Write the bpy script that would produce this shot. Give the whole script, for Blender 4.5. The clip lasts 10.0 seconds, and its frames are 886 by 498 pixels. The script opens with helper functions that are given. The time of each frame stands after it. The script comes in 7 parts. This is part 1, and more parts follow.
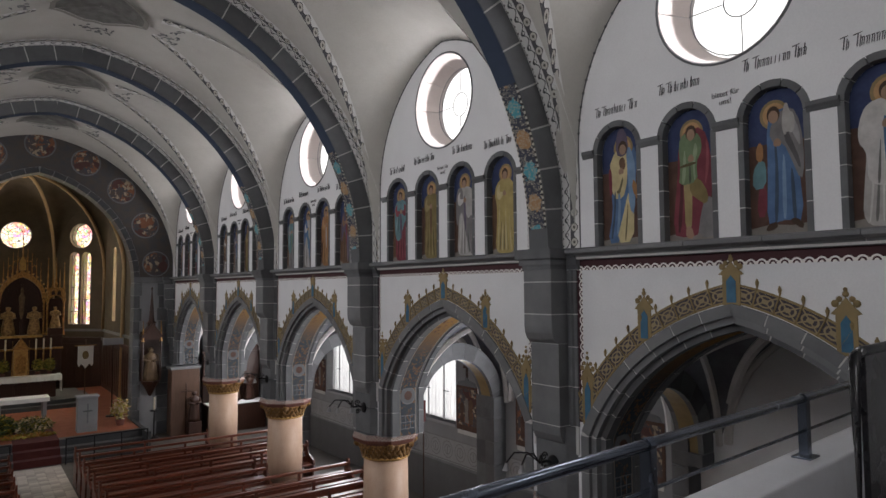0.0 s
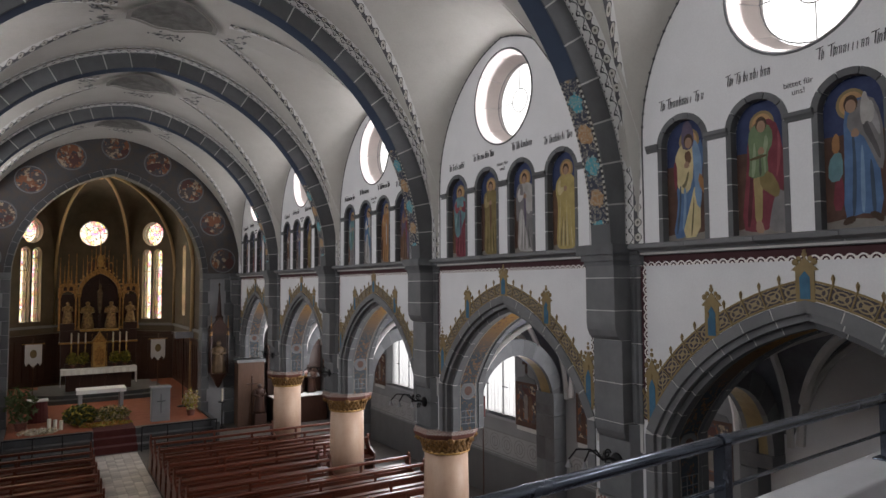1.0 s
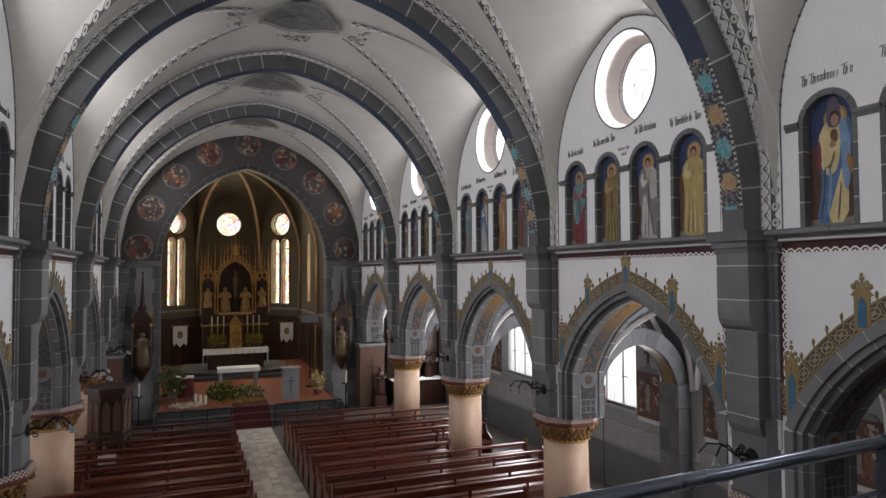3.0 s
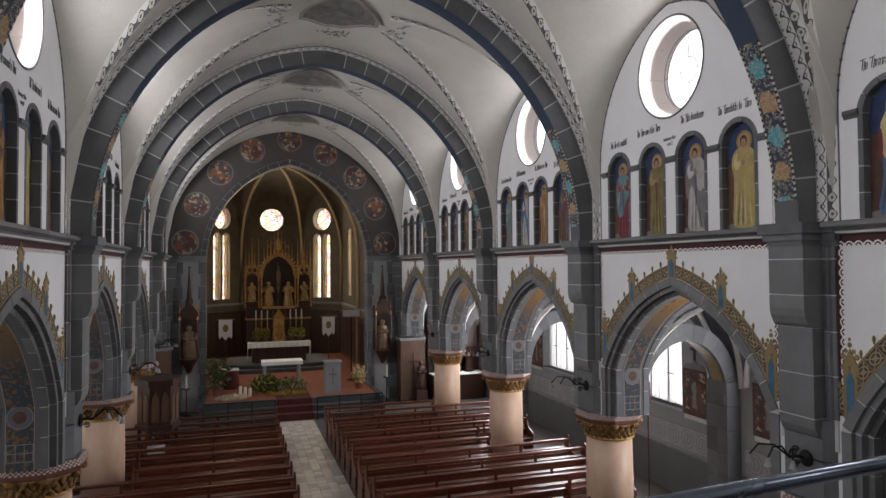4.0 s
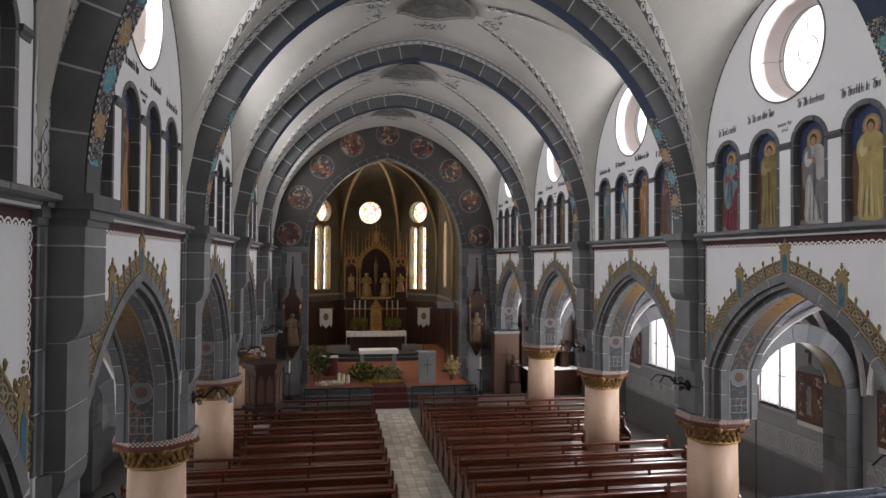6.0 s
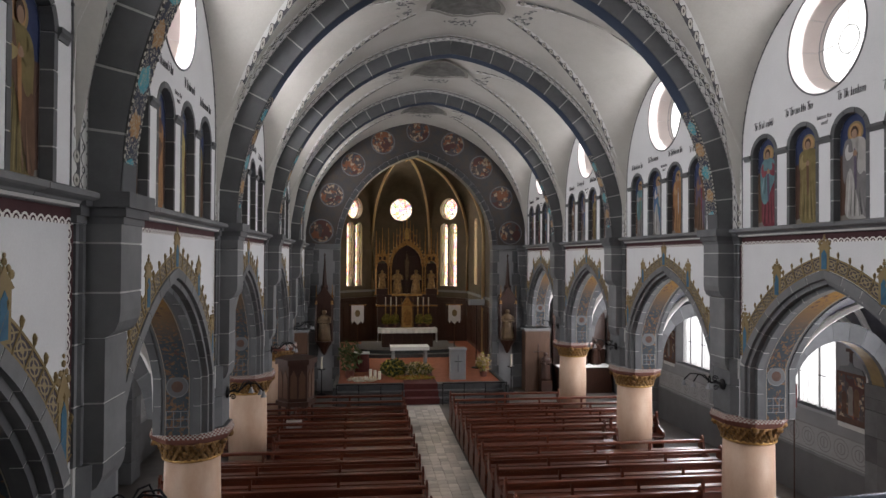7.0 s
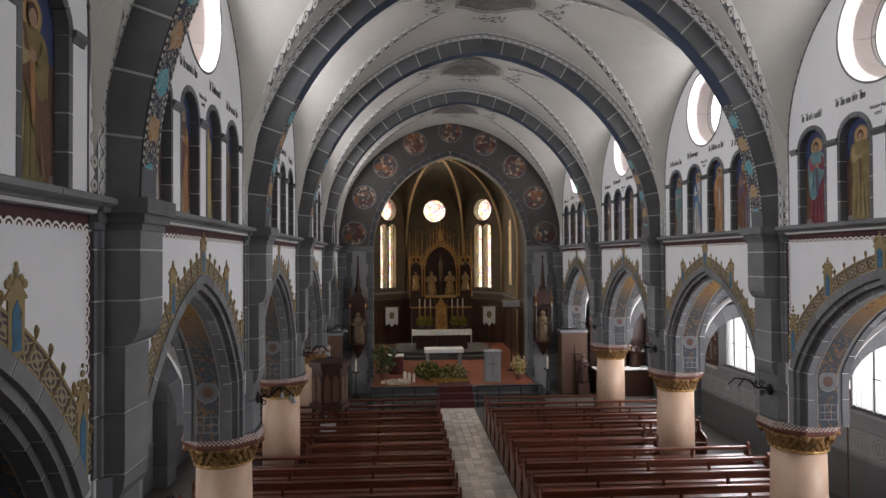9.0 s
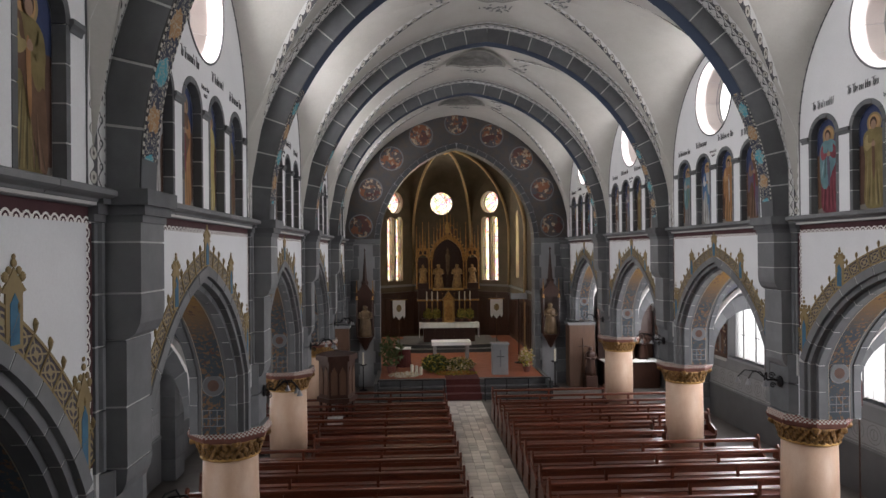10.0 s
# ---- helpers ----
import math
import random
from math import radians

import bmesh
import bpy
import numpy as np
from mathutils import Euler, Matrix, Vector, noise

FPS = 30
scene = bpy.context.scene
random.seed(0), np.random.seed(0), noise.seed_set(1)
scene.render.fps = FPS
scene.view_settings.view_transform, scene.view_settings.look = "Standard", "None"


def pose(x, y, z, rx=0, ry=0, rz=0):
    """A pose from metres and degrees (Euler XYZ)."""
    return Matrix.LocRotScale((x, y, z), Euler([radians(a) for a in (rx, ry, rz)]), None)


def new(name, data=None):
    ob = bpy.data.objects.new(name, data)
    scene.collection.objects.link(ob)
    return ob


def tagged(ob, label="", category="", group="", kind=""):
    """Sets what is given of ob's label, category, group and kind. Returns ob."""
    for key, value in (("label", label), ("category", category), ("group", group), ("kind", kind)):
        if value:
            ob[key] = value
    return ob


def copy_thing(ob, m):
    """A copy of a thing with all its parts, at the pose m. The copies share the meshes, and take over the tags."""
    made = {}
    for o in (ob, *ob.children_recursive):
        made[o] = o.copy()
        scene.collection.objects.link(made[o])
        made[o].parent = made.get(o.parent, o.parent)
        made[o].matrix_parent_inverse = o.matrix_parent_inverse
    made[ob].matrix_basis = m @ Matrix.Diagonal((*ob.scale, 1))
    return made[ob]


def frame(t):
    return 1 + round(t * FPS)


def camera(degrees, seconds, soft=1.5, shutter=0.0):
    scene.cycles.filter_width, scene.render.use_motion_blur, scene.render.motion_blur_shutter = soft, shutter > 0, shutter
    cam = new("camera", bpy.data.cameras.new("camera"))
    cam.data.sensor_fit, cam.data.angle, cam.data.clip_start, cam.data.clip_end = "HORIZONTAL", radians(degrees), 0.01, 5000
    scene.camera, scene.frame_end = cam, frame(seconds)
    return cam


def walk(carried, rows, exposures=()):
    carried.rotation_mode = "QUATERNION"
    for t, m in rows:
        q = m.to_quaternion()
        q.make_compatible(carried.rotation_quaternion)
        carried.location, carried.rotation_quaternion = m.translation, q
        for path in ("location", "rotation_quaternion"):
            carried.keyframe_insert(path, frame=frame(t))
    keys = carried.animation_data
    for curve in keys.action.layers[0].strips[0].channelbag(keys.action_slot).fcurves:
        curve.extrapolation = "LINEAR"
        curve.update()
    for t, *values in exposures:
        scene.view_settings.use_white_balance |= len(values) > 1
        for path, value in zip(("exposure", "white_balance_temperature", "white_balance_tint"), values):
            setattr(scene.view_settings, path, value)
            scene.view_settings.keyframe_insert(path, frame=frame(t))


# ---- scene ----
cam = camera(69.04, 10.0)
EXPOSURES = ((0.0, -0.55), (1.0, -0.44), (2.5, -0.29), (4.0, -0.24), (5.5, -0.13), (8.5, -0.19), (10.0, -0.10))
PATH = [
    (0.0, pose(-1.901, -1.711, 5.322, 93.52, 0.37, -36.44)),
    (0.5, pose(-1.947, -1.716, 5.302, 93.44, 0.18, -34.44)),
    (1.0, pose(-1.999, -1.725, 5.317, 93.22, 0.30, -31.49)),
    (1.5, pose(-2.082, -1.746, 5.315, 92.97, 0.06, -28.84)),
    (2.0, pose(-2.151, -1.755, 5.319, 92.73, -0.02, -26.32)),
    (2.5, pose(-2.169, -1.764, 5.332, 92.44, 0.11, -23.77)),
    (4.0, pose(-2.123, -1.654, 5.333, 91.62, 0.37, -18.06)),
    (4.5, pose(-2.123, -1.638, 5.300, 91.56, 0.16, -16.05)),
    (5.0, pose(-2.123, -1.632, 5.298, 91.38, -0.13, -13.50)),
    (5.5, pose(-2.112, -1.621, 5.297, 91.22, -0.33, -11.28)),
    (7.0, pose(-2.066, -1.619, 5.292, 90.78, -0.33, -6.84)),
    (7.5, pose(-2.072, -1.590, 5.298, 90.63, -0.20, -5.62)),
    (8.0, pose(-2.063, -1.530, 5.298, 90.58, 0.21, -5.64)),
    (8.5, pose(-2.028, -1.453, 5.302, 90.71, 0.54, -5.33)),
    (9.0, pose(-1.964, -1.367, 5.315, 90.85, 0.26, -3.70)),
    (9.5, pose(-1.923, -1.313, 5.307, 90.54, 0.67, -2.90)),
    (10.0, pose(-1.930, -1.281, 5.298, 90.23, 0.53, -3.03)),
]
walk(cam, PATH, EXPOSURES)


# ---- light and world ----
world = bpy.data.worlds.new("world")
scene.world = world
world.use_nodes = True
sky = world.node_tree.nodes.new("ShaderNodeTexSky")
sky.sky_type, sky.sun_disc, sky.sun_elevation, sky.sun_rotation = "NISHITA", False, radians(40), radians(60)
world.node_tree.links.new(sky.outputs[0], world.node_tree.nodes["Background"].inputs[0])
world.node_tree.nodes["Background"].inputs[1].default_value = 0.1
POWER_OCULUS = {"south": 50.0, "north": 112.0}
POWER_AISLE = {"south": 250.0, "north": 60.0}
POWER_APSE = 240.0


def window_light(name, m, sx, sy, power, color=(0.985, 0.96, 1.0), shape="RECTANGLE"):
    """Daylight standing in a window's opening."""
    la = bpy.data.lights.new(name, "AREA")
    la.shape, la.size, la.energy, la.color = shape, sx, power, color
    if shape in ("RECTANGLE", "ELLIPSE"):
        la.size_y = sy
    ob = new(name, la)
    ob.matrix_world = m
    return ob


# ---- materials ----
def node(nt, kind, **values):
    n = nt.nodes.new(kind)
    for k, v in values.items():
        n.inputs[k].default_value = v
    return n


def calc(nt, op, a, b=0.0):
    n = nt.nodes.new("ShaderNodeMath")
    n.operation = op
    for i, v in enumerate((a, b)):
        if isinstance(v, (int, float)):
            n.inputs[i].default_value = v
        else:
            nt.links.new(v, n.inputs[i])
    return n.outputs[0]


def blend(nt, fac, a, b, mode="MIX"):
    n = nt.nodes.new("ShaderNodeMix")
    n.data_type, n.blend_type = "RGBA", mode
    for sock, v in ((n.inputs[0], fac), (n.inputs[6], a), (n.inputs[7], b)):
        if isinstance(v, (int, float)):
            sock.default_value = v
        elif isinstance(v, tuple):
            sock.default_value = (*v[:3], 1)
        else:
            nt.links.new(v, sock)
    return n.outputs[2]


def grain(nt, scale, detail=4.0, rough=0.6, stretch=None):
    tc = nt.nodes.new("ShaderNodeTexCoord")
    n = node(nt, "ShaderNodeTexNoise", Scale=scale, Detail=detail, Roughness=rough)
    if stretch:
        mp = nt.nodes.new("ShaderNodeMapping")
        mp.inputs["Scale"].default_value = stretch
        nt.links.new(tc.outputs["Object"], mp.inputs[0])
        nt.links.new(mp.outputs[0], n.inputs["Vector"])
    else:
        nt.links.new(tc.outputs["Object"], n.inputs["Vector"])
    return n.outputs["Fac"]


def surface(name, color, second=None, rough=0.7, metal=0.0, scale=6.0, fine=60.0, amount=0.5, bump=0.15, depth=0.004,
            vary=0.0, stretch=None, pattern=None, spec=0.4, stains=0.0):
    """A surface with broad and fine variation; pattern(nt, colour socket) may paint over it."""
    ma = bpy.data.materials.new(name)
    ma.use_nodes = True
    nt = ma.node_tree
    bs = nt.nodes["Principled BSDF"]
    second = second or tuple(c * 0.7 for c in color)
    broad = grain(nt, scale, 5.0, 0.62, stretch)
    thin = grain(nt, fine, 3.0, 0.6, stretch)
    f = calc(nt, "MULTIPLY", calc(nt, "SUBTRACT", calc(nt, "MULTIPLY", broad, 2.6), 0.8), amount)
    f.node.use_clamp = True
    col = blend(nt, f, color, second)
    col = blend(nt, calc(nt, "MULTIPLY", thin, 0.25), col, tuple(c * 0.45 for c in color))
    if stains:
        st = calc(nt, "MULTIPLY", calc(nt, "SUBTRACT", grain(nt, 0.7, 6.0, 0.7), 0.48), stains * 4)
        st.node.use_clamp = True
        col = blend(nt, st, col, tuple(c * 0.6 for c in second))
    if vary:
        oi = nt.nodes.new("ShaderNodeObjectInfo")
        hv = nt.nodes.new("ShaderNodeHueSaturation")
        nt.links.new(calc(nt, "ADD", calc(nt, "MULTIPLY", oi.outputs["Random"], vary), 1 - vary / 2), hv.inputs["Value"])
        nt.links.new(col, hv.inputs["Color"])
        col = hv.outputs[0]
    if pattern:
        col = pattern(nt, col)
    nt.links.new(col, bs.inputs["Base Color"])
    bs.inputs["Metallic"].default_value = metal
    bs.inputs["Specular IOR Level"].default_value = spec
    nt.links.new(calc(nt, "ADD", calc(nt, "MULTIPLY", broad, 0.25), rough - 0.12), bs.inputs["Roughness"])
    if bump:
        bp = node(nt, "ShaderNodeBump", Strength=bump, Distance=depth)
        nt.links.new(calc(nt, "ADD", thin, calc(nt, "MULTIPLY", broad, 2.0)), bp.inputs["Height"])
        nt.links.new(bp.outputs[0], bs.inputs["Normal"])
    return ma


def uv(nt):
    n = nt.nodes.new("ShaderNodeUVMap")
    s = nt.nodes.new("ShaderNodeSeparateXYZ")
    nt.links.new(n.outputs[0], s.inputs[0])
    return s.outputs[0], s.outputs[1]


def cell(nt, u, period):
    """Distance along u from the middle of its repeat, in metres."""
    f = calc(nt, "FRACT", calc(nt, "DIVIDE", u, period))
    return calc(nt, "MULTIPLY", calc(nt, "SUBTRACT", f, 0.5), period)


def hypot(nt, a, b):
    return calc(nt, "SQRT", calc(nt, "ADD", calc(nt, "MULTIPLY", a, a), calc(nt, "MULTIPLY", b, b)))


def within(nt, v, lo, hi):
    return calc(nt, "MULTIPLY", calc(nt, "GREATER_THAN", v, lo), calc(nt, "LESS_THAN", v, hi))


def arcs_frieze(nt, col):
    """White arcs with dots, hung in a row below a dark red band. v is metres up from the lower edge."""
    u, v = uv(nt)
    d = hypot(nt, cell(nt, u, 0.112), v)
    white = calc(nt, "MAXIMUM", within(nt, d, 0.037, 0.055), calc(nt, "LESS_THAN", d, 0.020))
    white = calc(nt, "MAXIMUM", white, calc(nt, "MULTIPLY", calc(nt, "GREATER_THAN", d, 0.055), calc(nt, "LESS_THAN", v, 0.030)))
    return blend(nt, white, col, (0.75, 0.74, 0.7))


def scroll_border(nt, col):
    """Two running scrolls along a rib: a dark wave with pale rings outside, dark rings on white inside, a dotted line."""
    u, v = uv(nt)
    w = calc(nt, "ADD", 0.075, calc(nt, "MULTIPLY", calc(nt, "COSINE", calc(nt, "MULTIPLY", u, 6.2832 / 0.25)), 0.045))
    dark = calc(nt, "MULTIPLY", calc(nt, "GREATER_THAN", v, w), calc(nt, "LESS_THAN", v, 0.20))
    d = hypot(nt, cell(nt, u, 0.25), calc(nt, "SUBTRACT", v, 0.118))
    out = blend(nt, dark, col, (0.085, 0.085, 0.09))
    out = blend(nt, calc(nt, "LESS_THAN", d, 0.066), out, (0.50, 0.48, 0.43))
    out = blend(nt, calc(nt, "LESS_THAN", d, 0.026), out, (0.12, 0.11, 0.10))
    w2 = calc(nt, "ADD", 0.262, calc(nt, "MULTIPLY", calc(nt, "COSINE", calc(nt, "MULTIPLY", u, 6.2832 / 0.25)), 0.040))
    line = calc(nt, "LESS_THAN", calc(nt, "ABSOLUTE", calc(nt, "SUBTRACT", v, w2)), 0.012)
    d2 = hypot(nt, cell(nt, calc(nt, "ADD", u, 0.125), 0.25), calc(nt, "SUBTRACT", v, 0.285))
    line = calc(nt, "MAXIMUM", line, within(nt, d2, 0.028, 0.042))
    dots = hypot(nt, cell(nt, u, 0.125), calc(nt, "SUBTRACT", v, 0.365))
    line = calc(nt, "MAXIMUM", line, calc(nt, "LESS_THAN", dots, 0.016))
    line = calc(nt, "MAXIMUM", line, within(nt, v, 0.372, 0.380))
    return blend(nt, line, out, (0.07, 0.07, 0.075))


def soffit_blue(nt, col):
    """Blue painted soffit with a patterned panel at its foot; u is metres up from the foot, v across."""
    u, v = uv(nt)
    c = cell(nt, u, 0.42)
    alt = calc(nt, "GREATER_THAN", calc(nt, "FRACT", calc(nt, "DIVIDE", u, 0.84)), 0.5)
    d = hypot(nt, c, calc(nt, "SUBTRACT", v, 0.17))
    wob = calc(nt, "MULTIPLY", calc(nt, "SUBTRACT", grain(nt, 14.0, 2.0), 0.5), 0.16)
    d = calc(nt, "ADD", d, wob)
    fill = blend(nt, alt, (0.09, 0.30, 0.36), (0.34, 0.21, 0.11))
    pan = blend(nt, calc(nt, "LESS_THAN", d, 0.12), (0.06, 0.065, 0.085), fill)
    vo = nt.nodes.new("ShaderNodeTexVoronoi")
    vo.inputs["Scale"].default_value = 24.0
    tc = nt.nodes.new("ShaderNodeTexCoord")
    nt.links.new(tc.outputs["Object"], vo.inputs["Vector"])
    pan = blend(nt, within(nt, vo.outputs["Distance"], 0.36, 0.46), pan, (0.45, 0.42, 0.34))
    edge = calc(nt, "GREATER_THAN", calc(nt, "ABSOLUTE", calc(nt, "SUBTRACT", v, 0.17)), 0.137)
    check = calc(nt, "GREATER_THAN", calc(nt, "FRACT", calc(nt, "DIVIDE", u, 0.07)), 0.5)
    pan = blend(nt, edge, pan, blend(nt, check, (0.05, 0.05, 0.05), (0.5, 0.48, 0.42)))
    col = blend(nt, calc(nt, "LESS_THAN", u, 2.2), col, pan)
    return blend(nt, calc(nt, "LESS_THAN", u, 0.28), col, (0.12, 0.125, 0.13))


def soffit_figured(nt, col):
    """Faded painting on the arcade soffits: ochre crown, blue and brown foliage lower down."""
    u, v = uv(nt)
    n1 = grain(nt, 5.0, 5.0, 0.7)
    n2 = grain(nt, 17.0, 3.0, 0.6)
    k = calc(nt, "MULTIPLY", calc(nt, "SUBTRACT", u, 1.55), 0.75)
    k.node.use_clamp = True
    base = blend(nt, k, (0.055, 0.065, 0.075), (0.27, 0.15, 0.045))
    base = blend(nt, calc(nt, "GREATER_THAN", n2, 0.56), base, (0.16, 0.10, 0.06))
    base = blend(nt, calc(nt, "GREATER_THAN", n1, 0.6), base, (0.10, 0.06, 0.05))
    mid = calc(nt, "ABSOLUTE", calc(nt, "SUBTRACT", v, 0.24))
    base = blend(nt, calc(nt, "GREATER_THAN", mid, 0.185), base, (0.12, 0.125, 0.13))
    return blend(nt, within(nt, mid, 0.168, 0.180), base, (0.26, 0.24, 0.20))


def checker_rim(nt, col):
    u, v = uv(nt)
    a = calc(nt, "GREATER_THAN", calc(nt, "FRACT", calc(nt, "DIVIDE", u, 0.07)), 0.5)
    b = calc(nt, "GREATER_THAN", calc(nt, "FRACT", calc(nt, "DIVIDE", v, 0.05)), 0.5)
    x = calc(nt, "ABSOLUTE", calc(nt, "SUBTRACT", a, b))
    return blend(nt, x, (0.16, 0.05, 0.04), (0.42, 0.40, 0.36))


def stained_panel(nt, col):
    """Coloured leaded glass: small cells of many colours, pale in the middle."""
    tc = nt.nodes.new("ShaderNodeTexCoord")
    vo = nt.nodes.new("ShaderNodeTexVoronoi")
    vo.inputs["Scale"].default_value = 7.0
    nt.links.new(tc.outputs["Object"], vo.inputs["Vector"])
    hs = nt.nodes.new("ShaderNodeHueSaturation")
    hs.inputs["Saturation"].default_value = 1.1
    nt.links.new(vo.outputs["Color"], hs.inputs["Color"])
    pale = calc(nt, "GREATER_THAN", grain(nt, 1.6, 2.0), 0.50)
    out = blend(nt, calc(nt, "ADD", calc(nt, "MULTIPLY", pale, 0.40), 0.30), blend(nt, 0.35, hs.outputs[0], (0.95, 0.45, 0.12)), (0.97, 0.88, 0.70))
    ed = nt.nodes.new("ShaderNodeTexVoronoi")
    ed.feature = "DISTANCE_TO_EDGE"
    ed.inputs["Scale"].default_value = 7.0
    nt.links.new(tc.outputs["Object"], ed.inputs["Vector"])
    return blend(nt, calc(nt, "LESS_THAN", ed.outputs["Distance"], 0.05), out, (0.05, 0.045, 0.04))


def dado_scrolls(nt, col):
    """Stencilled scrolls and crosses between two lines on the aisle walls."""
    u, v = uv(nt)
    a = cell(nt, u, 0.5)
    d = hypot(nt, a, calc(nt, "SUBTRACT", v, 0.3))
    ring = calc(nt, "MAXIMUM", within(nt, d, 0.19, 0.21), within(nt, d, 0.10, 0.125))
    ring = calc(nt, "MAXIMUM", ring, within(nt, v, 0.02, 0.05))
    ring = calc(nt, "MAXIMUM", ring, within(nt, v, 0.55, 0.58))
    cross = calc(nt, "MULTIPLY", calc(nt, "LESS_THAN", calc(nt, "ABSOLUTE", a), 0.015), calc(nt, "LESS_THAN", d, 0.08))
    ring = calc(nt, "MAXIMUM", ring, cross)
    return blend(nt, calc(nt, "MULTIPLY", ring, 0.55), col, (0.12, 0.12, 0.12))


def tracery_panel(nt, col):
    """Dark rosettes on a gilt ground."""
    u, v = uv(nt)
    d = hypot(nt, u, v)
    m = calc(nt, "MAXIMUM", within(nt, d, 0.042, 0.056), calc(nt, "LESS_THAN", d, 0.022))
    g = calc(nt, "LESS_THAN", calc(nt, "ABSOLUTE", calc(nt, "SUBTRACT", calc(nt, "ABSOLUTE", u), calc(nt, "ABSOLUTE", v))), 0.008)
    m = calc(nt, "MAXIMUM", m, g)
    return blend(nt, m, col, (0.27, 0.215, 0.12))


M_PLASTER = surface("white_limewash", (0.77, 0.78, 0.79), (0.69, 0.70, 0.71), rough=0.85, scale=1.6, fine=45, amount=0.5, bump=0.12, depth=0.003, stains=0.12)
M_VAULT = surface("vault_limewash", (0.57, 0.56, 0.52), (0.46, 0.445, 0.40), rough=0.9, scale=0.9, fine=30, amount=0.5, bump=0.1, depth=0.004, stains=0.25)
M_STONE = surface("grey_basalt_block", (0.138, 0.143, 0.148), (0.088, 0.092, 0.096), rough=0.78, scale=3.0, fine=70, amount=0.7, bump=0.25, depth=0.004, vary=0.45)
M_STONE_LIGHT = surface("grey_trim_stone", (0.19, 0.195, 0.20), (0.125, 0.13, 0.135), rough=0.75, scale=3.0, fine=60, amount=0.7, bump=0.2, vary=0.3)
M_JOINT = surface("pale_pointing", (0.55, 0.55, 0.53), rough=0.9, bump=0.05)
M_RED_BAND = surface("dark_red_painted_band", (0.062, 0.02, 0.024), rough=0.8, pattern=arcs_frieze, bump=0.05)
M_BORDER = surface("stencilled_rib_border", (0.72, 0.72, 0.70), (0.62, 0.62, 0.60), rough=0.85, pattern=scroll_border, bump=0.05)
M_SOFFIT_BLUE = surface("blue_painted_soffit", (0.060, 0.078, 0.118), (0.042, 0.054, 0.082), rough=0.9, spec=0.1, scale=2, pattern=soffit_blue, bump=0.08)
M_SOFFIT = surface("figured_soffit_painting", (0.2, 0.15, 0.1), rough=0.95, spec=0.05, pattern=soffit_figured, bump=0.08)
M_COLUMN = surface("pink_sandstone_shaft", (0.62, 0.45, 0.33), (0.47, 0.30, 0.20), rough=0.5, scale=1.6, fine=40, amount=0.95, bump=0.06, spec=0.5, stains=0.25, stretch=(1.6, 1.6, 0.7))
M_GILT = surface("gilt_carving", (0.56, 0.31, 0.10), (0.10, 0.045, 0.018), rough=0.42, metal=0.5, scale=14, fine=90, amount=0.9, bump=0.5, depth=0.01)
M_CAPITAL = surface("aged_gilt_capital", (0.36, 0.20, 0.065), (0.05, 0.025, 0.012), rough=0.48, metal=0.3, scale=16, fine=90, amount=1.0, bump=0.5, depth=0.01)
M_GOLD = surface("gold_leaf", (0.58, 0.35, 0.11), (0.18, 0.10, 0.03), rough=0.42, metal=0.3, scale=9, fine=60, amount=0.7, bump=0.2)
M_GOLD_PAINT = surface("gold_paint", (0.28, 0.205, 0.088), (0.17, 0.125, 0.06), rough=0.6, scale=6, fine=80, amount=0.6, bump=0.1)
M_CREST = surface("gilt_tracery_paint", (0.060, 0.050, 0.058), (0.040, 0.034, 0.040), rough=0.7, scale=10, pattern=tracery_panel, bump=0.1)
M_BLUE = surface("azure_paint", (0.05, 0.16, 0.26), (0.03, 0.09, 0.16), rough=0.7, scale=7, amount=0.8)
M_RIM = surface("chequered_rim", (0.2, 0.1, 0.08), rough=0.7, pattern=checker_rim, bump=0.1)
M_REDSTONE = surface("red_brown_moulding", (0.16, 0.06, 0.045), rough=0.65)
M_WOOD = surface("varnished_pew_wood", (0.125, 0.031, 0.014), (0.045, 0.013, 0.007), rough=0.34, scale=3, fine=40, amount=0.8, bump=0.10, vary=0.4, stretch=(1, 8, 8), spec=0.45)
M_WOOD_DARK = surface("dark_carved_oak", (0.055, 0.022, 0.013), (0.025, 0.011, 0.007), rough=0.42, scale=4, fine=50, amount=0.8, bump=0.15, vary=0.3, stretch=(8, 8, 1))
M_WOOD_BROWN = surface("brown_wood_panel", (0.11, 0.058, 0.035), (0.07, 0.036, 0.021), rough=0.5, scale=3, fine=45, amount=0.7, bump=0.1, stretch=(8, 8, 1))
M_FLOOR = surface("dark_stone_floor", (0.10, 0.09, 0.08), (0.06, 0.052, 0.046), rough=0.55, scale=2, fine=30, amount=0.7, bump=0.1)
M_TILE = surface("pale_floor_tile", (0.50, 0.47, 0.42), (0.34, 0.32, 0.28), rough=0.35, scale=3, fine=40, amount=0.6, bump=0.05, vary=0.65, spec=0.5)
M_TERRA = surface("terracotta_carpet_floor", (0.30, 0.088, 0.040), (0.21, 0.06, 0.030), rough=0.7, scale=4, fine=90, amount=0.6, bump=0.15)
M_CARPET = surface("red_runner", (0.085, 0.019, 0.017), (0.055, 0.013, 0.012), rough=0.95, scale=5, fine=140, bump=0.3)
M_STEP = surface("dark_granite_step", (0.065, 0.068, 0.07), (0.042, 0.044, 0.046), rough=0.5, scale=6, fine=120, amount=0.7)
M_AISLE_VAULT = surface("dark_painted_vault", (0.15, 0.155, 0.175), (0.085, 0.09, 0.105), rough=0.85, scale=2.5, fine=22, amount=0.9)
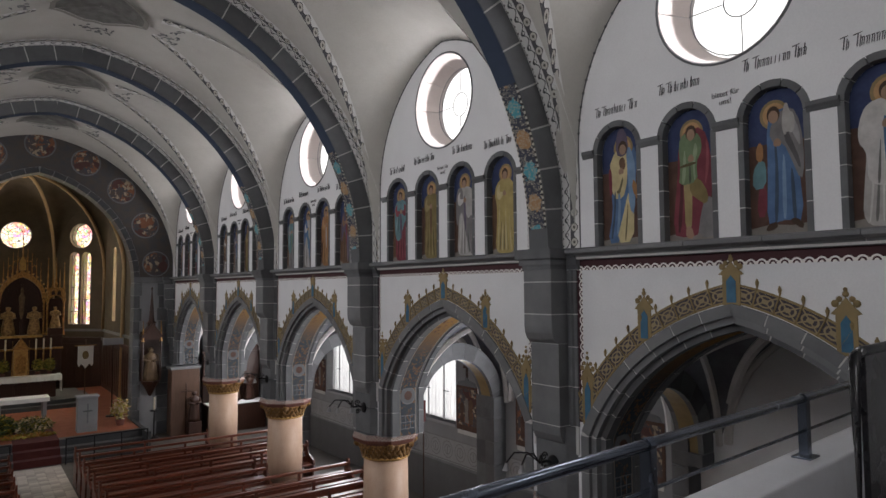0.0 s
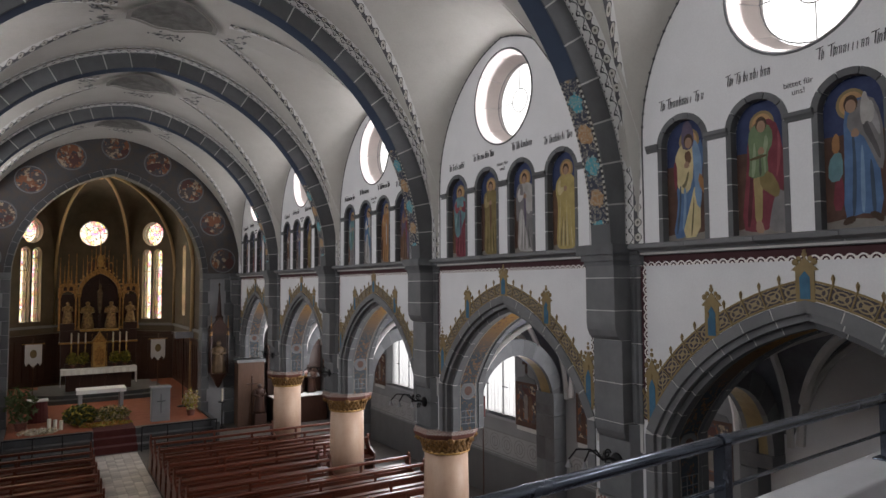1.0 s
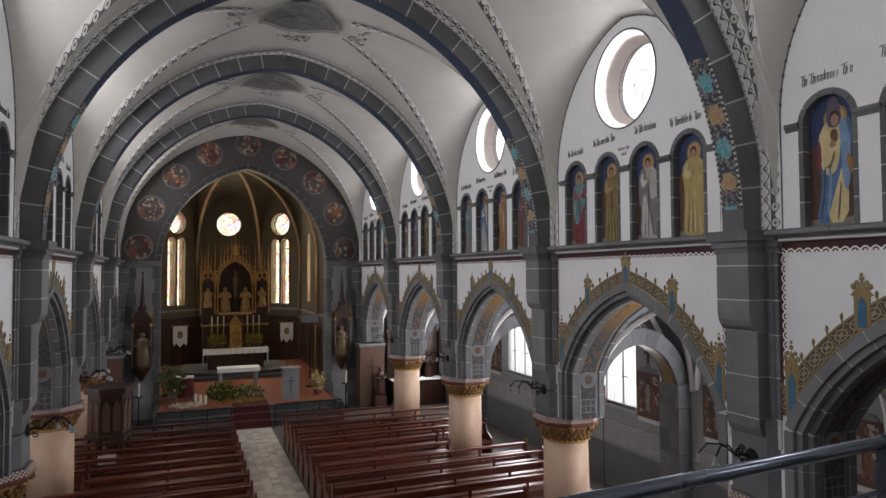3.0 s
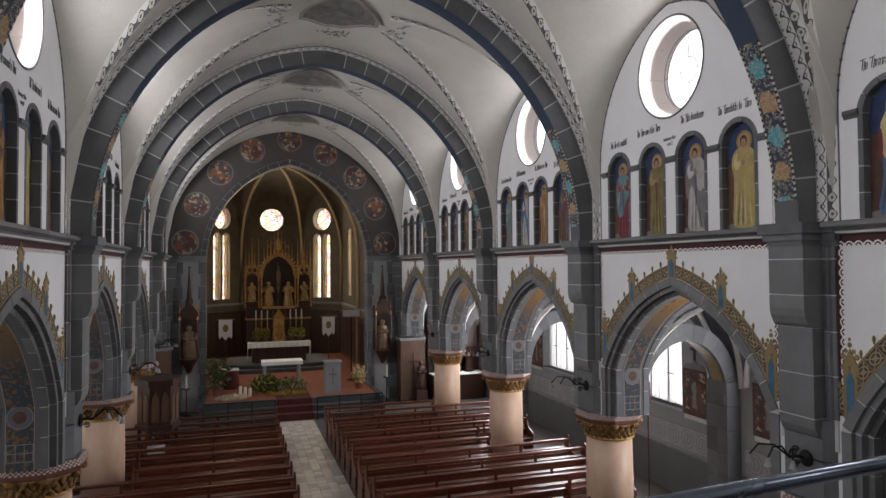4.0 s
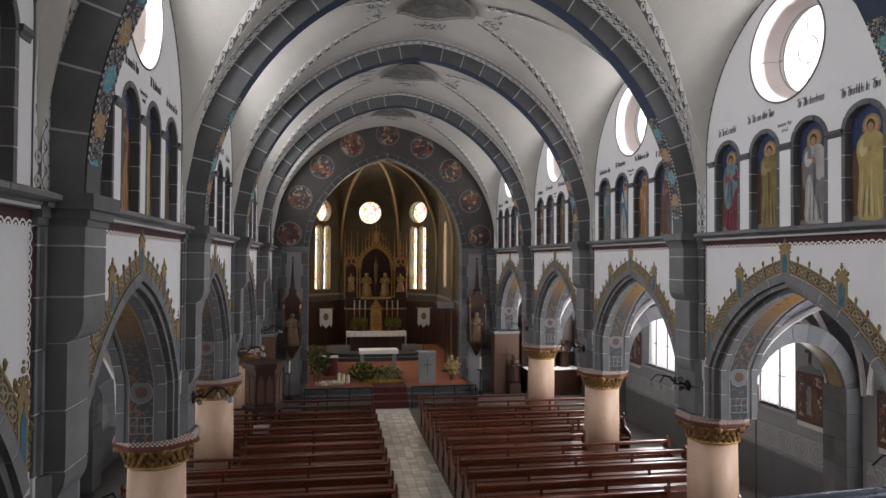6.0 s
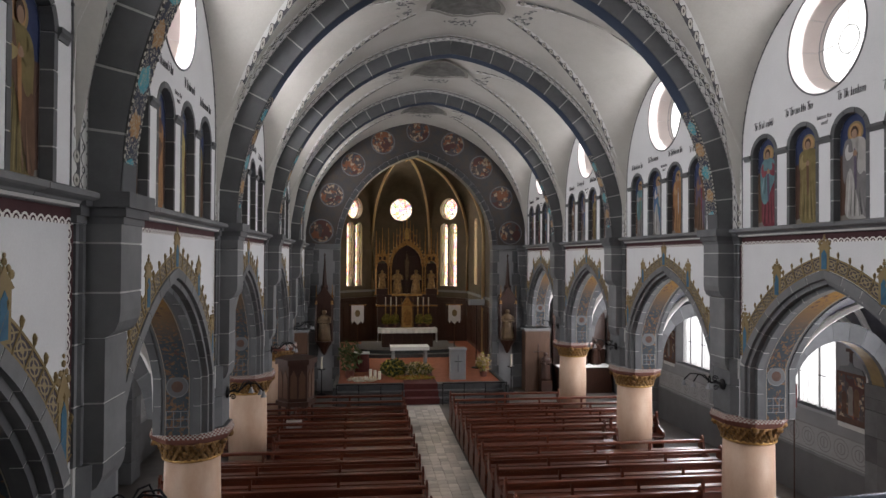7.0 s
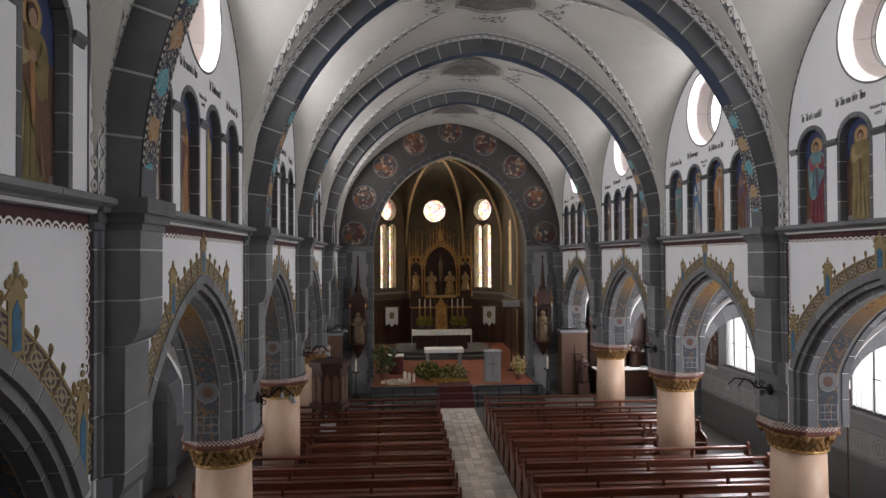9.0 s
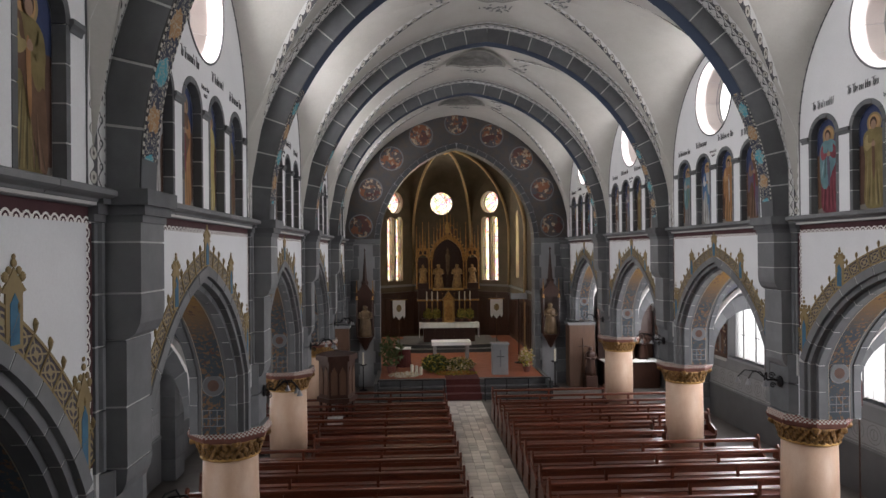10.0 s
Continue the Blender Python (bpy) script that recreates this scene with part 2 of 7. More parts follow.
M_VAULT_RIB = surface("whitewashed_rib", (0.62, 0.61, 0.59), (0.5, 0.49, 0.47), rough=0.85, scale=4, amount=0.6)
M_AISLE_WALL = surface("grey_aisle_paint", (0.25, 0.255, 0.26), (0.19, 0.195, 0.20), rough=0.85, scale=1.5, amount=0.6, stains=0.2)
M_DADO = surface("stencilled_dado", (0.30, 0.305, 0.305), (0.24, 0.245, 0.245), rough=0.85, pattern=dado_scrolls)
M_STEEL = surface("brushed_steel_tube", (0.15, 0.175, 0.22), (0.10, 0.115, 0.15), rough=0.24, metal=0.85, scale=3, fine=120, amount=0.15, bump=0.0)
M_LEAD = surface("grey_lead_bar", (0.25, 0.25, 0.26), rough=0.6, scale=8)
M_IRON = surface("black_wrought_iron", (0.02, 0.02, 0.022), rough=0.5, metal=0.6, scale=8)
M_CLOTH = surface("white_linen", (0.83, 0.83, 0.81), (0.74, 0.74, 0.72), rough=0.95, scale=8, fine=200, amount=0.4, bump=0.2)
M_LEDGE = surface("painted_parapet", (0.62, 0.635, 0.66), (0.53, 0.545, 0.57), rough=0.6, scale=1.6, amount=0.6, stains=0.2)
M_BLACK = surface("black_lacquer", (0.012, 0.012, 0.014), rough=0.28, scale=3, bump=0.02)
M_FLOOR_GALLERY = surface("purple_brown_boards", (0.07, 0.045, 0.05), rough=0.7, scale=4, stretch=(1, 8, 1))
M_APSE = surface("apse_ochre_paint", (0.11, 0.088, 0.058), (0.07, 0.055, 0.037), rough=0.85, scale=1.8, amount=0.8, stains=0.3)
M_RIB = surface("apse_rib_stone", (0.46, 0.33, 0.18), (0.34, 0.235, 0.12), rough=0.75, scale=5)
M_GREY_PANEL = surface("grey_chancel_paint", (0.33, 0.335, 0.345), (0.26, 0.265, 0.275), rough=0.85, scale=1.4, stains=0.2)
M_LEAF = surface("leaf_green", (0.045, 0.075, 0.02), (0.075, 0.08, 0.02), rough=0.6, scale=9, vary=0.5)
M_LEAF_YELLOW = surface("leaf_yellow", (0.42, 0.34, 0.05), (0.10, 0.11, 0.02), rough=0.6, scale=9, vary=0.4)
M_FLOWER = surface("orange_blossom", (0.42, 0.16, 0.03), (0.4, 0.26, 0.06), rough=0.7, scale=20)
M_TERRACOTTA_PAPER = surface("cream_paper", (0.6, 0.5, 0.33), rough=0.8)
M_REVEAL = surface("splayed_reveal_stone", (0.66, 0.60, 0.57), (0.57, 0.50, 0.47), rough=0.85, scale=2.5)
def figured_patches(nt, col):
    """Faded painted figures seen only as patches of colour."""
    a, b, c = grain(nt, 3.4, 3.0, 0.6), grain(nt, 6.5, 3.0, 0.65), grain(nt, 2.3, 2.0, 0.5)
    col = blend(nt, calc(nt, "GREATER_THAN", a, 0.53), col, (0.20, 0.085, 0.045))
    col = blend(nt, calc(nt, "GREATER_THAN", b, 0.57), col, (0.34, 0.27, 0.19))
    return blend(nt, calc(nt, "GREATER_THAN", c, 0.60), col, (0.085, 0.04, 0.035))


M_MEDALLION = surface("medallion_painting", (0.06, 0.065, 0.085), (0.11, 0.075, 0.05), rough=0.85, scale=4, fine=20, amount=0.9, pattern=figured_patches)
M_BAND = surface("painted_chancel_band", (0.062, 0.064, 0.072), (0.10, 0.08, 0.062), rough=0.9, scale=3, fine=18, amount=0.9, bump=0.06)
M_CROWN = surface("faded_crown_painting", (0.20, 0.20, 0.185), (0.11, 0.105, 0.10), rough=0.9, scale=5, fine=22, amount=1.0, bump=0.06)
M_CROWN_RIM = surface("crown_rim_paint", (0.30, 0.29, 0.26), rough=0.9, scale=5)
M_DADO_GREY = surface("dark_grey_dado_paint", (0.125, 0.128, 0.13), (0.095, 0.097, 0.10), rough=0.8, scale=1.5, amount=0.6, stains=0.25)
M_SKIN = surface("muted_flesh_paint", (0.34, 0.22, 0.15), rough=0.8)
M_WAX = surface("candle_wax", (0.72, 0.68, 0.56), rough=0.5)
M_ALTAR_STATUE = surface("gilded_statue_wood", (0.52, 0.34, 0.14), (0.09, 0.04, 0.018), rough=0.45, metal=0.15, scale=9, fine=40, amount=1.0, bump=0.3)
M_STATUE = surface("polychrome_wood", (0.085, 0.05, 0.026), (0.22, 0.15, 0.08), rough=0.55, scale=5, fine=30, amount=0.9, bump=0.2)
M_FAINT = surface("black_letter_paint", (0.115, 0.115, 0.12), rough=0.85)


def glass_material(name, tint, clear):
    ma = bpy.data.materials.new(name)
    ma.use_nodes = True
    nt = ma.node_tree
    nt.nodes.remove(nt.nodes["Principled BSDF"])
    tr = nt.nodes.new("ShaderNodeBsdfTransparent")
    gl = nt.nodes.new("ShaderNodeBsdfGlossy")
    gl.inputs["Roughness"].default_value = 0.15
    mx = nt.nodes.new("ShaderNodeMixShader")
    mx.inputs[0].default_value = 0.06
    nt.links.new(tr.outputs[0], mx.inputs[1])
    nt.links.new(gl.outputs[0], mx.inputs[2])
    nt.links.new(mx.outputs[0], nt.nodes["Material Output"].inputs[0])
    col = blend(nt, calc(nt, "MULTIPLY", grain(nt, 9.0), 0.3), tint, tuple(c * 0.7 for c in tint))
    if not clear:
        col = stained_panel(nt, col)
    nt.links.new(col, tr.inputs[0])
    return ma


def glow(name, color, strength):
    ma = bpy.data.materials.new(name)
    ma.use_nodes = True
    nt = ma.node_tree
    nt.nodes.remove(nt.nodes["Principled BSDF"])
    em = nt.nodes.new("ShaderNodeEmission")
    em.inputs[0].default_value, em.inputs[1].default_value = (*color, 1), strength
    nt.links.new(em.outputs[0], nt.nodes["Material Output"].inputs[0])
    return ma


M_SKY = glow("overcast_sky", (1.0, 0.98, 0.97), 3.0)
M_SKY_EAST = glow("overcast_sky_beyond_the_apse", (1.0, 0.96, 0.90), 3.4)
M_GLASS = glass_material("milky_glass", (0.95, 0.95, 0.95), True)
M_STAINED = glass_material("stained_glass", (0.8, 0.7, 0.5), False)


M_CURTAIN = bpy.data.materials.new("thin_white_curtain")
M_CURTAIN.use_nodes = True
_nt = M_CURTAIN.node_tree
_nt.nodes.remove(_nt.nodes["Principled BSDF"])
_tl = _nt.nodes.new("ShaderNodeBsdfTranslucent")
_tr = _nt.nodes.new("ShaderNodeBsdfTransparent")
_mx = _nt.nodes.new("ShaderNodeMixShader")
_mx.inputs[0].default_value = 0.22
_nt.links.new(blend(_nt, grain(_nt, 3.0, 3.0, 0.6, (1, 9, 0.6)), (0.86, 0.86, 0.86), (0.42, 0.42, 0.44)), _tl.inputs[0])
_nt.links.new(_tl.outputs[0], _mx.inputs[1])
_nt.links.new(_tr.outputs[0], _mx.inputs[2])
_nt.links.new(_mx.outputs[0], _nt.nodes["Material Output"].inputs[0])


def paint(name, color):
    """Old wall paint, a little greyed with age."""
    color = tuple(c * 0.8 + sum(color) / 3 * 0.2 for c in color)
    return surface(name, color, tuple(c * 0.6 for c in color), rough=0.82, scale=7, fine=26, amount=0.75, bump=0.06)


ROBES = {
    "blue": paint("blue_robe_paint", (0.07, 0.17, 0.36)), "yellow": paint("yellow_robe_paint", (0.50, 0.38, 0.10)),
    "red": paint("crimson_robe_paint", (0.22, 0.03, 0.05)), "green": paint("green_robe_paint", (0.16, 0.24, 0.11)),
    "brown": paint("brown_habit_paint", (0.17, 0.085, 0.04)), "grey": paint("grey_robe_paint", (0.22, 0.21, 0.21)),
    "olive": paint("olive_robe_paint", (0.24, 0.18, 0.05)), "white": paint("white_robe_paint", (0.46, 0.44, 0.41)),
    "teal": paint("teal_robe_paint", (0.12, 0.28, 0.31)), "orange": paint("orange_robe_paint", (0.42, 0.19, 0.05)),
    "violet": paint("violet_robe_paint", (0.13, 0.10, 0.16)), "sky": paint("deep_blue_ground", (0.03, 0.052, 0.15)),
    "earth": paint("red_brown_ground", (0.115, 0.055, 0.035)), "ground": paint("pale_earth_paint", (0.24, 0.22, 0.19)),
}
PALE, DEEP = {}, {}
for _k, _c in {"blue": (0.17, 0.31, 0.50), "yellow": (0.66, 0.54, 0.24), "red": (0.34, 0.06, 0.08), "green": (0.28, 0.37, 0.21), "brown": (0.27, 0.15, 0.08), "grey": (0.36, 0.35, 0.35),
               "olive": (0.38, 0.29, 0.10), "white": (0.62, 0.60, 0.57), "teal": (0.26, 0.44, 0.46), "orange": (0.56, 0.30, 0.10), "violet": (0.23, 0.19, 0.27)}.items():
    PALE[_k] = paint("pale_%s_paint" % _k, _c)
    DEEP[_k] = paint("deep_%s_paint" % _k, tuple(v * 0.3 for v in _c))

# ---- building helpers ----
def mesh_of(name, bm, material, smooth=False, fix=True):
    if fix:
        bmesh.ops.recalc_face_normals(bm, faces=bm.faces)
    if smooth:
        for f in bm.faces:
            f.smooth = True
    me = bpy.data.meshes.new(name)
    bm.to_mesh(me)
    bm.free()
    me.materials.append(material)
    return me


def part(name, bm, material, parent=None, label="", smooth=False, fix=True):
    ob = new(name, mesh_of(name, bm, material, smooth, fix))
    if parent:
        ob.parent = parent
    if label:
        ob["label"] = label
    return ob


def thing(name, label, category, kind="", group="", m=None):
    ob = tagged(new(name), label, category, group, kind)
    ob.empty_display_size = 0.1
    if m is not None:
        ob.matrix_basis = m
    return ob


def box(bm, lo, hi, bevel=0.0):
    ret = bmesh.ops.create_cube(bm, size=1.0)
    c = [(a + b) / 2 for a, b in zip(lo, hi)]
    s = [abs(b - a) for a, b in zip(lo, hi)]
    for v in ret["verts"]:
        v.co = Vector([c[i] + v.co[i] * s[i] for i in range(3)])
    if bevel:
        es = list({e for v in ret["verts"] for e in v.link_edges})
        bmesh.ops.bevel(bm, geom=es, offset=bevel, segments=2, affect="EDGES", profile=0.5)
    return bm


def boxed(lo, hi, bevel=0.0):
    return box(bmesh.new(), lo, hi, bevel)


def prism(bm, loop, to3, a, b):
    """A solid between a and b with the outline loop; to3(u, v, w) places a point."""
    va = [bm.verts.new(to3(u, v, a)) for u, v in loop]
    vb = [bm.verts.new(to3(u, v, b)) for u, v in loop]
    bm.faces.new(va)
    bm.faces.new(vb[::-1])
    n = len(loop)
    for i in range(n):
        j = (i + 1) % n
        bm.faces.new((va[i], vb[i], vb[j], va[j]))
    return bm


def side(u, v, w):      # outline in y, z; depth along x
    return (w, u, v)


def plan(u, v, w):      # outline in x, y; height z
    return (u, v, w)


def across(u, v, w):    # outline in x, z; depth along y
    return (u, w, v)


def lathe(bm, profile, n=24, centre=(0, 0), sides=None):
    """Turned form from (radius, z) pairs."""
    rings = []
    for r, z in profile:
        rings.append([bm.verts.new((centre[0] + r * math.cos(2 * math.pi * (i + 0.5) / n), centre[1] + r * math.sin(2 * math.pi * (i + 0.5) / n), z)) for i in range(n)])
    for a, b in zip(rings, rings[1:]):
        for i in range(n):
            j = (i + 1) % n
            bm.faces.new((a[i], a[j], b[j], b[i]))
    bm.faces.new(rings[0][::-1])
    bm.faces.new(rings[-1])
    return bm


def tube(bm, points, r, n=8):
    """A round bar along points."""
    pts = [Vector(p) for p in points]
    rings = []
    for i, p in enumerate(pts):
        d = (pts[min(i + 1, len(pts) - 1)] - pts[max(i - 1, 0)]).normalized()
        a = d.cross(Vector((0, 0, 1)))
        if a.length < 1e-3:
            a = d.cross(Vector((1, 0, 0)))
        a.normalize()
        b = d.cross(a)
        rr = r[i] if isinstance(r, (list, tuple)) else r
        rings.append([bm.verts.new(p + (a * math.cos(2 * math.pi * k / n) + b * math.sin(2 * math.pi * k / n)) * rr) for k in range(n)])
    for q, w in zip(rings, rings[1:]):
        for k in range(n):
            j = (k + 1) % n
            bm.faces.new((q[k], q[j], w[j], w[k]))
    bm.faces.new(rings[0][::-1])
    bm.faces.new(rings[-1])
    return bm


def ribbon(bm, left, right, us=None):
    """A strip between two rows of points, with u along it and v across it in metres."""
    lay = bm.loops.layers.uv.verify()
    a = [bm.verts.new(p) for p in left]
    b = [bm.verts.new(p) for p in right]
    u = [0.0]
    for i in range(1, len(left)):
        u.append(u[-1] + (Vector(left[i]) - Vector(left[i - 1])).length)
    if us:
        u = us
    for i in range(len(a) - 1):
        f = bm.faces.new((a[i], a[i + 1], b[i + 1], b[i]))
        w0 = (Vector(left[i]) - Vector(right[i])).length
        w1 = (Vector(left[i + 1]) - Vector(right[i + 1])).length
        for lo, c in zip(f.loops, ((u[i], 0), (u[i + 1], 0), (u[i + 1], w1), (u[i], w0))):
            lo[lay].uv = c
    return bm


def pierced(bm, outer, holes, x):
    """A flat sheet at x with holes; returns the loops of the holes' vertices."""
    edges, loops = [], []
    for loop in [outer] + holes:
        vs = [bm.verts.new((x, u, v)) for u, v in loop]
        edges += [bm.edges.new((vs[i], vs[(i + 1) % len(vs)])) for i in range(len(vs))]
        loops.append(vs)
    bmesh.ops.triangle_fill(bm, use_beauty=True, use_dissolve=False, edges=edges)
    return loops


def join_loops(bm, a, b):
    n = len(a)
    for i in range(n):
        j = (i + 1) % n
        bm.faces.new((a[i], a[j], b[j], b[i]))


def arc_pts(c, r, z0, n=14, down=None):
    """A pointed arch from +side to -side: two arcs of radius r whose centres lie c past the middle."""
    top = math.acos(c / r)
    right = [(-c + r * math.cos(top * i / n), z0 + r * math.sin(top * i / n)) for i in range(n + 1)]
    pts = right + [(-u, z) for u, z in right[-2::-1]]
    if down is not None:
        pts = [(right[0][0], down)] + pts + [(-right[0][0], down)]
    return pts


# ---- plan of the church ----
BAY = 4.99
WALL = 4.44
BAYS = [1.87 + BAY * i for i in range(-1, 5)]          # middles of the bays along the nave
PIERS = [-0.625 + BAY * i for i in range(-1, 5)]        # middles of the piers; the chancel wall ends the last bay
CHANCEL = 24.28
RIGHT, LEFT = Matrix(), Matrix.Rotation(math.pi, 4, "Z")
SIDES = (RIGHT, LEFT)


def place(sd, y):
    return Matrix.Translation((0, y, 0)) @ sd


# arcade arch
AC, AR, AZ = 0.60, 2.903, 2.308     # the arcs meet the upright jambs above their springing
AJ = 0.848                            # radius less the half width between the jambs
# transverse arch of the nave
TC, TR, TZ = 0.40, 4.55, 5.82


def arch_low(r):
    """Angle at which an arcade arc of radius r leaves its jamb."""
    return math.acos((r - AJ + AC) / r)


def arch_line(r, n=14, down=2.56):
    """An arcade arch over the bay, from the +side foot to the -side foot."""
    a0, a1 = arch_low(r), math.acos(AC / r)
    half = [(r - AJ, down)] + [(-AC + r * math.cos(a0 + (a1 - a0) * i / n), AZ + r * math.sin(a0 + (a1 - a0) * i / n)) for i in range(n + 1)]
    return half + [(-u, z) for u, z in half[-2::-1]]


def ring_piece(c, r0, r1, z0, x0, x1, a0, a1, mirror=1, n=3):
    """One voussoir of a pointed ring in the y-z plane."""
    ins = [(-c + r0 * math.cos(a0 + (a1 - a0) * i / n), z0 + r0 * math.sin(a0 + (a1 - a0) * i / n)) for i in range(n + 1)]
    out = [(-c + r1 * math.cos(a0 + (a1 - a0) * i / n), z0 + r1 * math.sin(a0 + (a1 - a0) * i / n)) for i in range(n + 1)]
    return prism(bmesh.new(), [(mirror * u, z) for u, z in ins + out[::-1]], side, x0, x1)


def sheet_ring(bm, r0, r1, x0, x1, n=20):
    """The whole ring of an arcade arch, jambs included, between two radii."""
    o, i = arch_line(r1, n), arch_line(r0, n)
    for k in range(len(o) - 1):
        vs = [[bm.verts.new((x, *p)) for p in (o[k], o[k + 1], i[k + 1], i[k])] for x in (x0, x1)]
        bm.faces.new(vs[0]); bm.faces.new(vs[1][::-1])
        for a in (0, 2):
            bm.faces.new((vs[0][a], vs[1][a], vs[1][a + 1 if a < 3 else 0], vs[0][a + 1 if a < 3 else 0]))
    return bm


# ---- arcade bay ----
def arcade_bay():
    h = BAY / 2
    bm = bmesh.new()
    arch = arch_line(AR - 0.01, 16)
    loop = [(h, 2.56), (h, 5.6), (-h, 5.6), (-h, 2.56)] + arch[::-1]
    va = [bm.verts.new((WALL, u, v)) for u, v in loop]
    vb = [bm.verts.new((5.24, u, v)) for u, v in loop]
    n = len(loop)
    for vs in (va, vb):
        bmesh.ops.triangle_fill(bm, use_beauty=True, edges=[bm.edges.new((vs[i], vs[(i + 1) % n])) for i in range(n)])
    join_loops(bm, va, vb)
    wall = part("arcade_wall", bm, M_PLASTER)
    tagged(wall, "white limewashed arcade wall over a pointed stone arch", "wall", kind="structure")
    # two orders of voussoirs, the lower one set back; pale pointing behind them
    for (r0, r1, x0, x1, count, mt) in ((AR - 0.125, AR, 4.415, 4.56, 7, M_STONE_LIGHT), (AR - 0.20, AR - 0.10, 4.47, 4.60, 7, M_STONE_LIGHT),
                                        (AR - 0.275, AR - 0.18, 4.56, 4.67, 7, M_STONE), (AR - 0.275, AR - 0.02, 5.14, 5.26, 7, M_STONE)):
        top = math.acos(AC / r1)
        part("pointing", sheet_ring(bmesh.new(), r0 + 0.006, r1 - 0.004, x0 + 0.006, x1 - 0.006, 16), M_JOINT, wall)
        low = max(arch_low(r0), arch_low(r1))
        for mir in (1, -1):
            for k in range(count):
                a0, a1 = low + (top - low) * k / count, low + (top - low) * (k + 1) / count
                part("voussoir", ring_piece(AC, r0, r1, AZ, x0, x1, a0 + 0.003, a1 - 0.003 * (k < count - 1), mir, 5), mt, wall)
            u0, u1 = sorted((mir * (r0 - AJ), mir * (r1 - AJ)))
            zt = AZ + r0 * math.sin(low)
            for z0, z1 in ((2.57, 3.0), (3.008, zt - 0.004)):
                part("jamb_stone", boxed((x0, u0, z0), (x1, u1, z1)), mt, wall)
    # painted soffit
    rs = AR - 0.262
    a = arch_line(rs, 18)
    bm = bmesh.new()
    for half in (a[:len(a) // 2 + 1], a[::-1][:len(a) // 2 + 1]):
        ribbon(bm, [(4.665, u, v) for u, v in half], [(5.145, u, v) for u, v in half])
    part("soffit_painting", bm, M_SOFFIT, wall, "faded ochre and blue figured soffit painting")
    for mir in (1, -1):
        yy = mir * (rs - AJ)
        for r, mt, lift in ((0.165, M_STONE_LIGHT, 0.004), (0.150, M_STONE, 0.007), (0.085, ROBES["earth"], 0.010)):
            bm = bmesh.new()
            bmesh.ops.create_cone(bm, cap_ends=True, segments=24, radius1=r, radius2=r, depth=0.006)
            bm.transform(Matrix.Translation((4.905, yy - mir * lift, 3.30)) @ Matrix.Rotation(math.pi / 2, 4, "X"))
            part("painted_medallion", bm, mt, wall)
        bm = bmesh.new()
        for zz in (2.68, 2.80, 2.92):
            box(bm, (4.74, min(yy, yy - mir * 0.005), zz), (5.07, max(yy, yy - mir * 0.005), zz + 0.010))
        for k in range(4):
            xx = 4.74 + 0.1067 * k
            box(bm, (xx, min(yy, yy - mir * 0.004), 2.68), (xx + 0.010, max(yy, yy - mir * 0.004), 2.93))
        part("painted_grille", bm, M_STONE_LIGHT, wall)
    # string course with a moulded underside, broken into blocks
    prof = [(4.50, 5.675), (4.405, 5.675), (4.395, 5.70), (4.36, 5.715), (4.35, 5.735), (4.28, 5.75), (4.25, 5.765), (4.25, 5.805), (4.30, 5.825), (4.50, 5.825)]
    cuts = [-h + 0.36 + (BAY - 0.72) * i / 5 for i in range(6)]
    for a0, a1 in zip(cuts, cuts[1:]):
        part("string_course_block", prism(bmesh.new(), prof, across, a0 + 0.005, a1 - 0.005), M_STONE_LIGHT, wall)
    part("pointing", boxed((4.37, -h + 0.3, 5.685), (4.5, h - 0.3, 5.815)), M_JOINT, wall)
    # red frieze with white arcs, and the upright borders
    y1 = h - 0.41
    bm = bmesh.new()
    ribbon(bm, [(WALL - 0.004, y, 5.545) for y in (y1, -y1)], [(WALL - 0.004, y, 5.675) for y in (y1, -y1)])
    part("painted_frieze", bm, M_RED_BAND, wall, "dark red frieze with hanging white arcs", fix=False)
    for mir in (1, -1):
        bm = bmesh.new()
        zs = (3.62, 5.545)
        ribbon(bm, [(WALL - 0.004, mir * (y1 - 0.085), z) for z in zs], [(WALL - 0.004, mir * y1, z) for z in zs])
        part("painted_border", bm, M_RED_BAND, wall, fix=False)
    crest(wall)
    return wall


def gable(parent, y, z, w, hgt):
    """A painted gilt aedicule with a blue niche, crockets and a finial."""
    x0 = WALL - 0.012
    part("gilt_aedicule", prism(bmesh.new(), [(y - w / 2, z), (y + w / 2, z), (y + w / 2, z + hgt * 0.62), (y + w * 0.72, z + hgt * 0.64), (y + w * 0.3, z + hgt * 0.78), (y, z + hgt * 0.9),
         (y - w * 0.3, z + hgt * 0.78), (y - w * 0.72, z + hgt * 0.64), (y - w / 2, z + hgt * 0.62)], side, x0, WALL + 0.002), M_GOLD_PAINT, parent)
    part("blue_niche", prism(bmesh.new(), [(y - w * 0.27, z + 0.03), (y + w * 0.27, z + 0.03), (y + w * 0.27, z + hgt * 0.5), (y, z + hgt * 0.62), (y - w * 0.27, z + hgt * 0.5)], side, x0 - 0.004, x0), M_BLUE, parent)
    bm = bmesh.new()
    for dy, dz, r in ((0, 0.95, 0.03), (0, 1.02, 0.02), (-w * 0.5, 0.80, 0.035), (w * 0.5, 0.80, 0.035), (-w * 0.3, 0.87, 0.028), (w * 0.3, 0.87, 0.028)):
        m = Matrix.Translation((x0 + 0.004, y + dy, z + dz * hgt)) @ Matrix.Diagonal((0.4, 1, 1, 1))
        bmesh.ops.create_uvsphere(bm, u_segments=8, v_segments=5, radius=r, matrix=m)
    part("crockets", bm, M_GOLD_PAINT, parent)


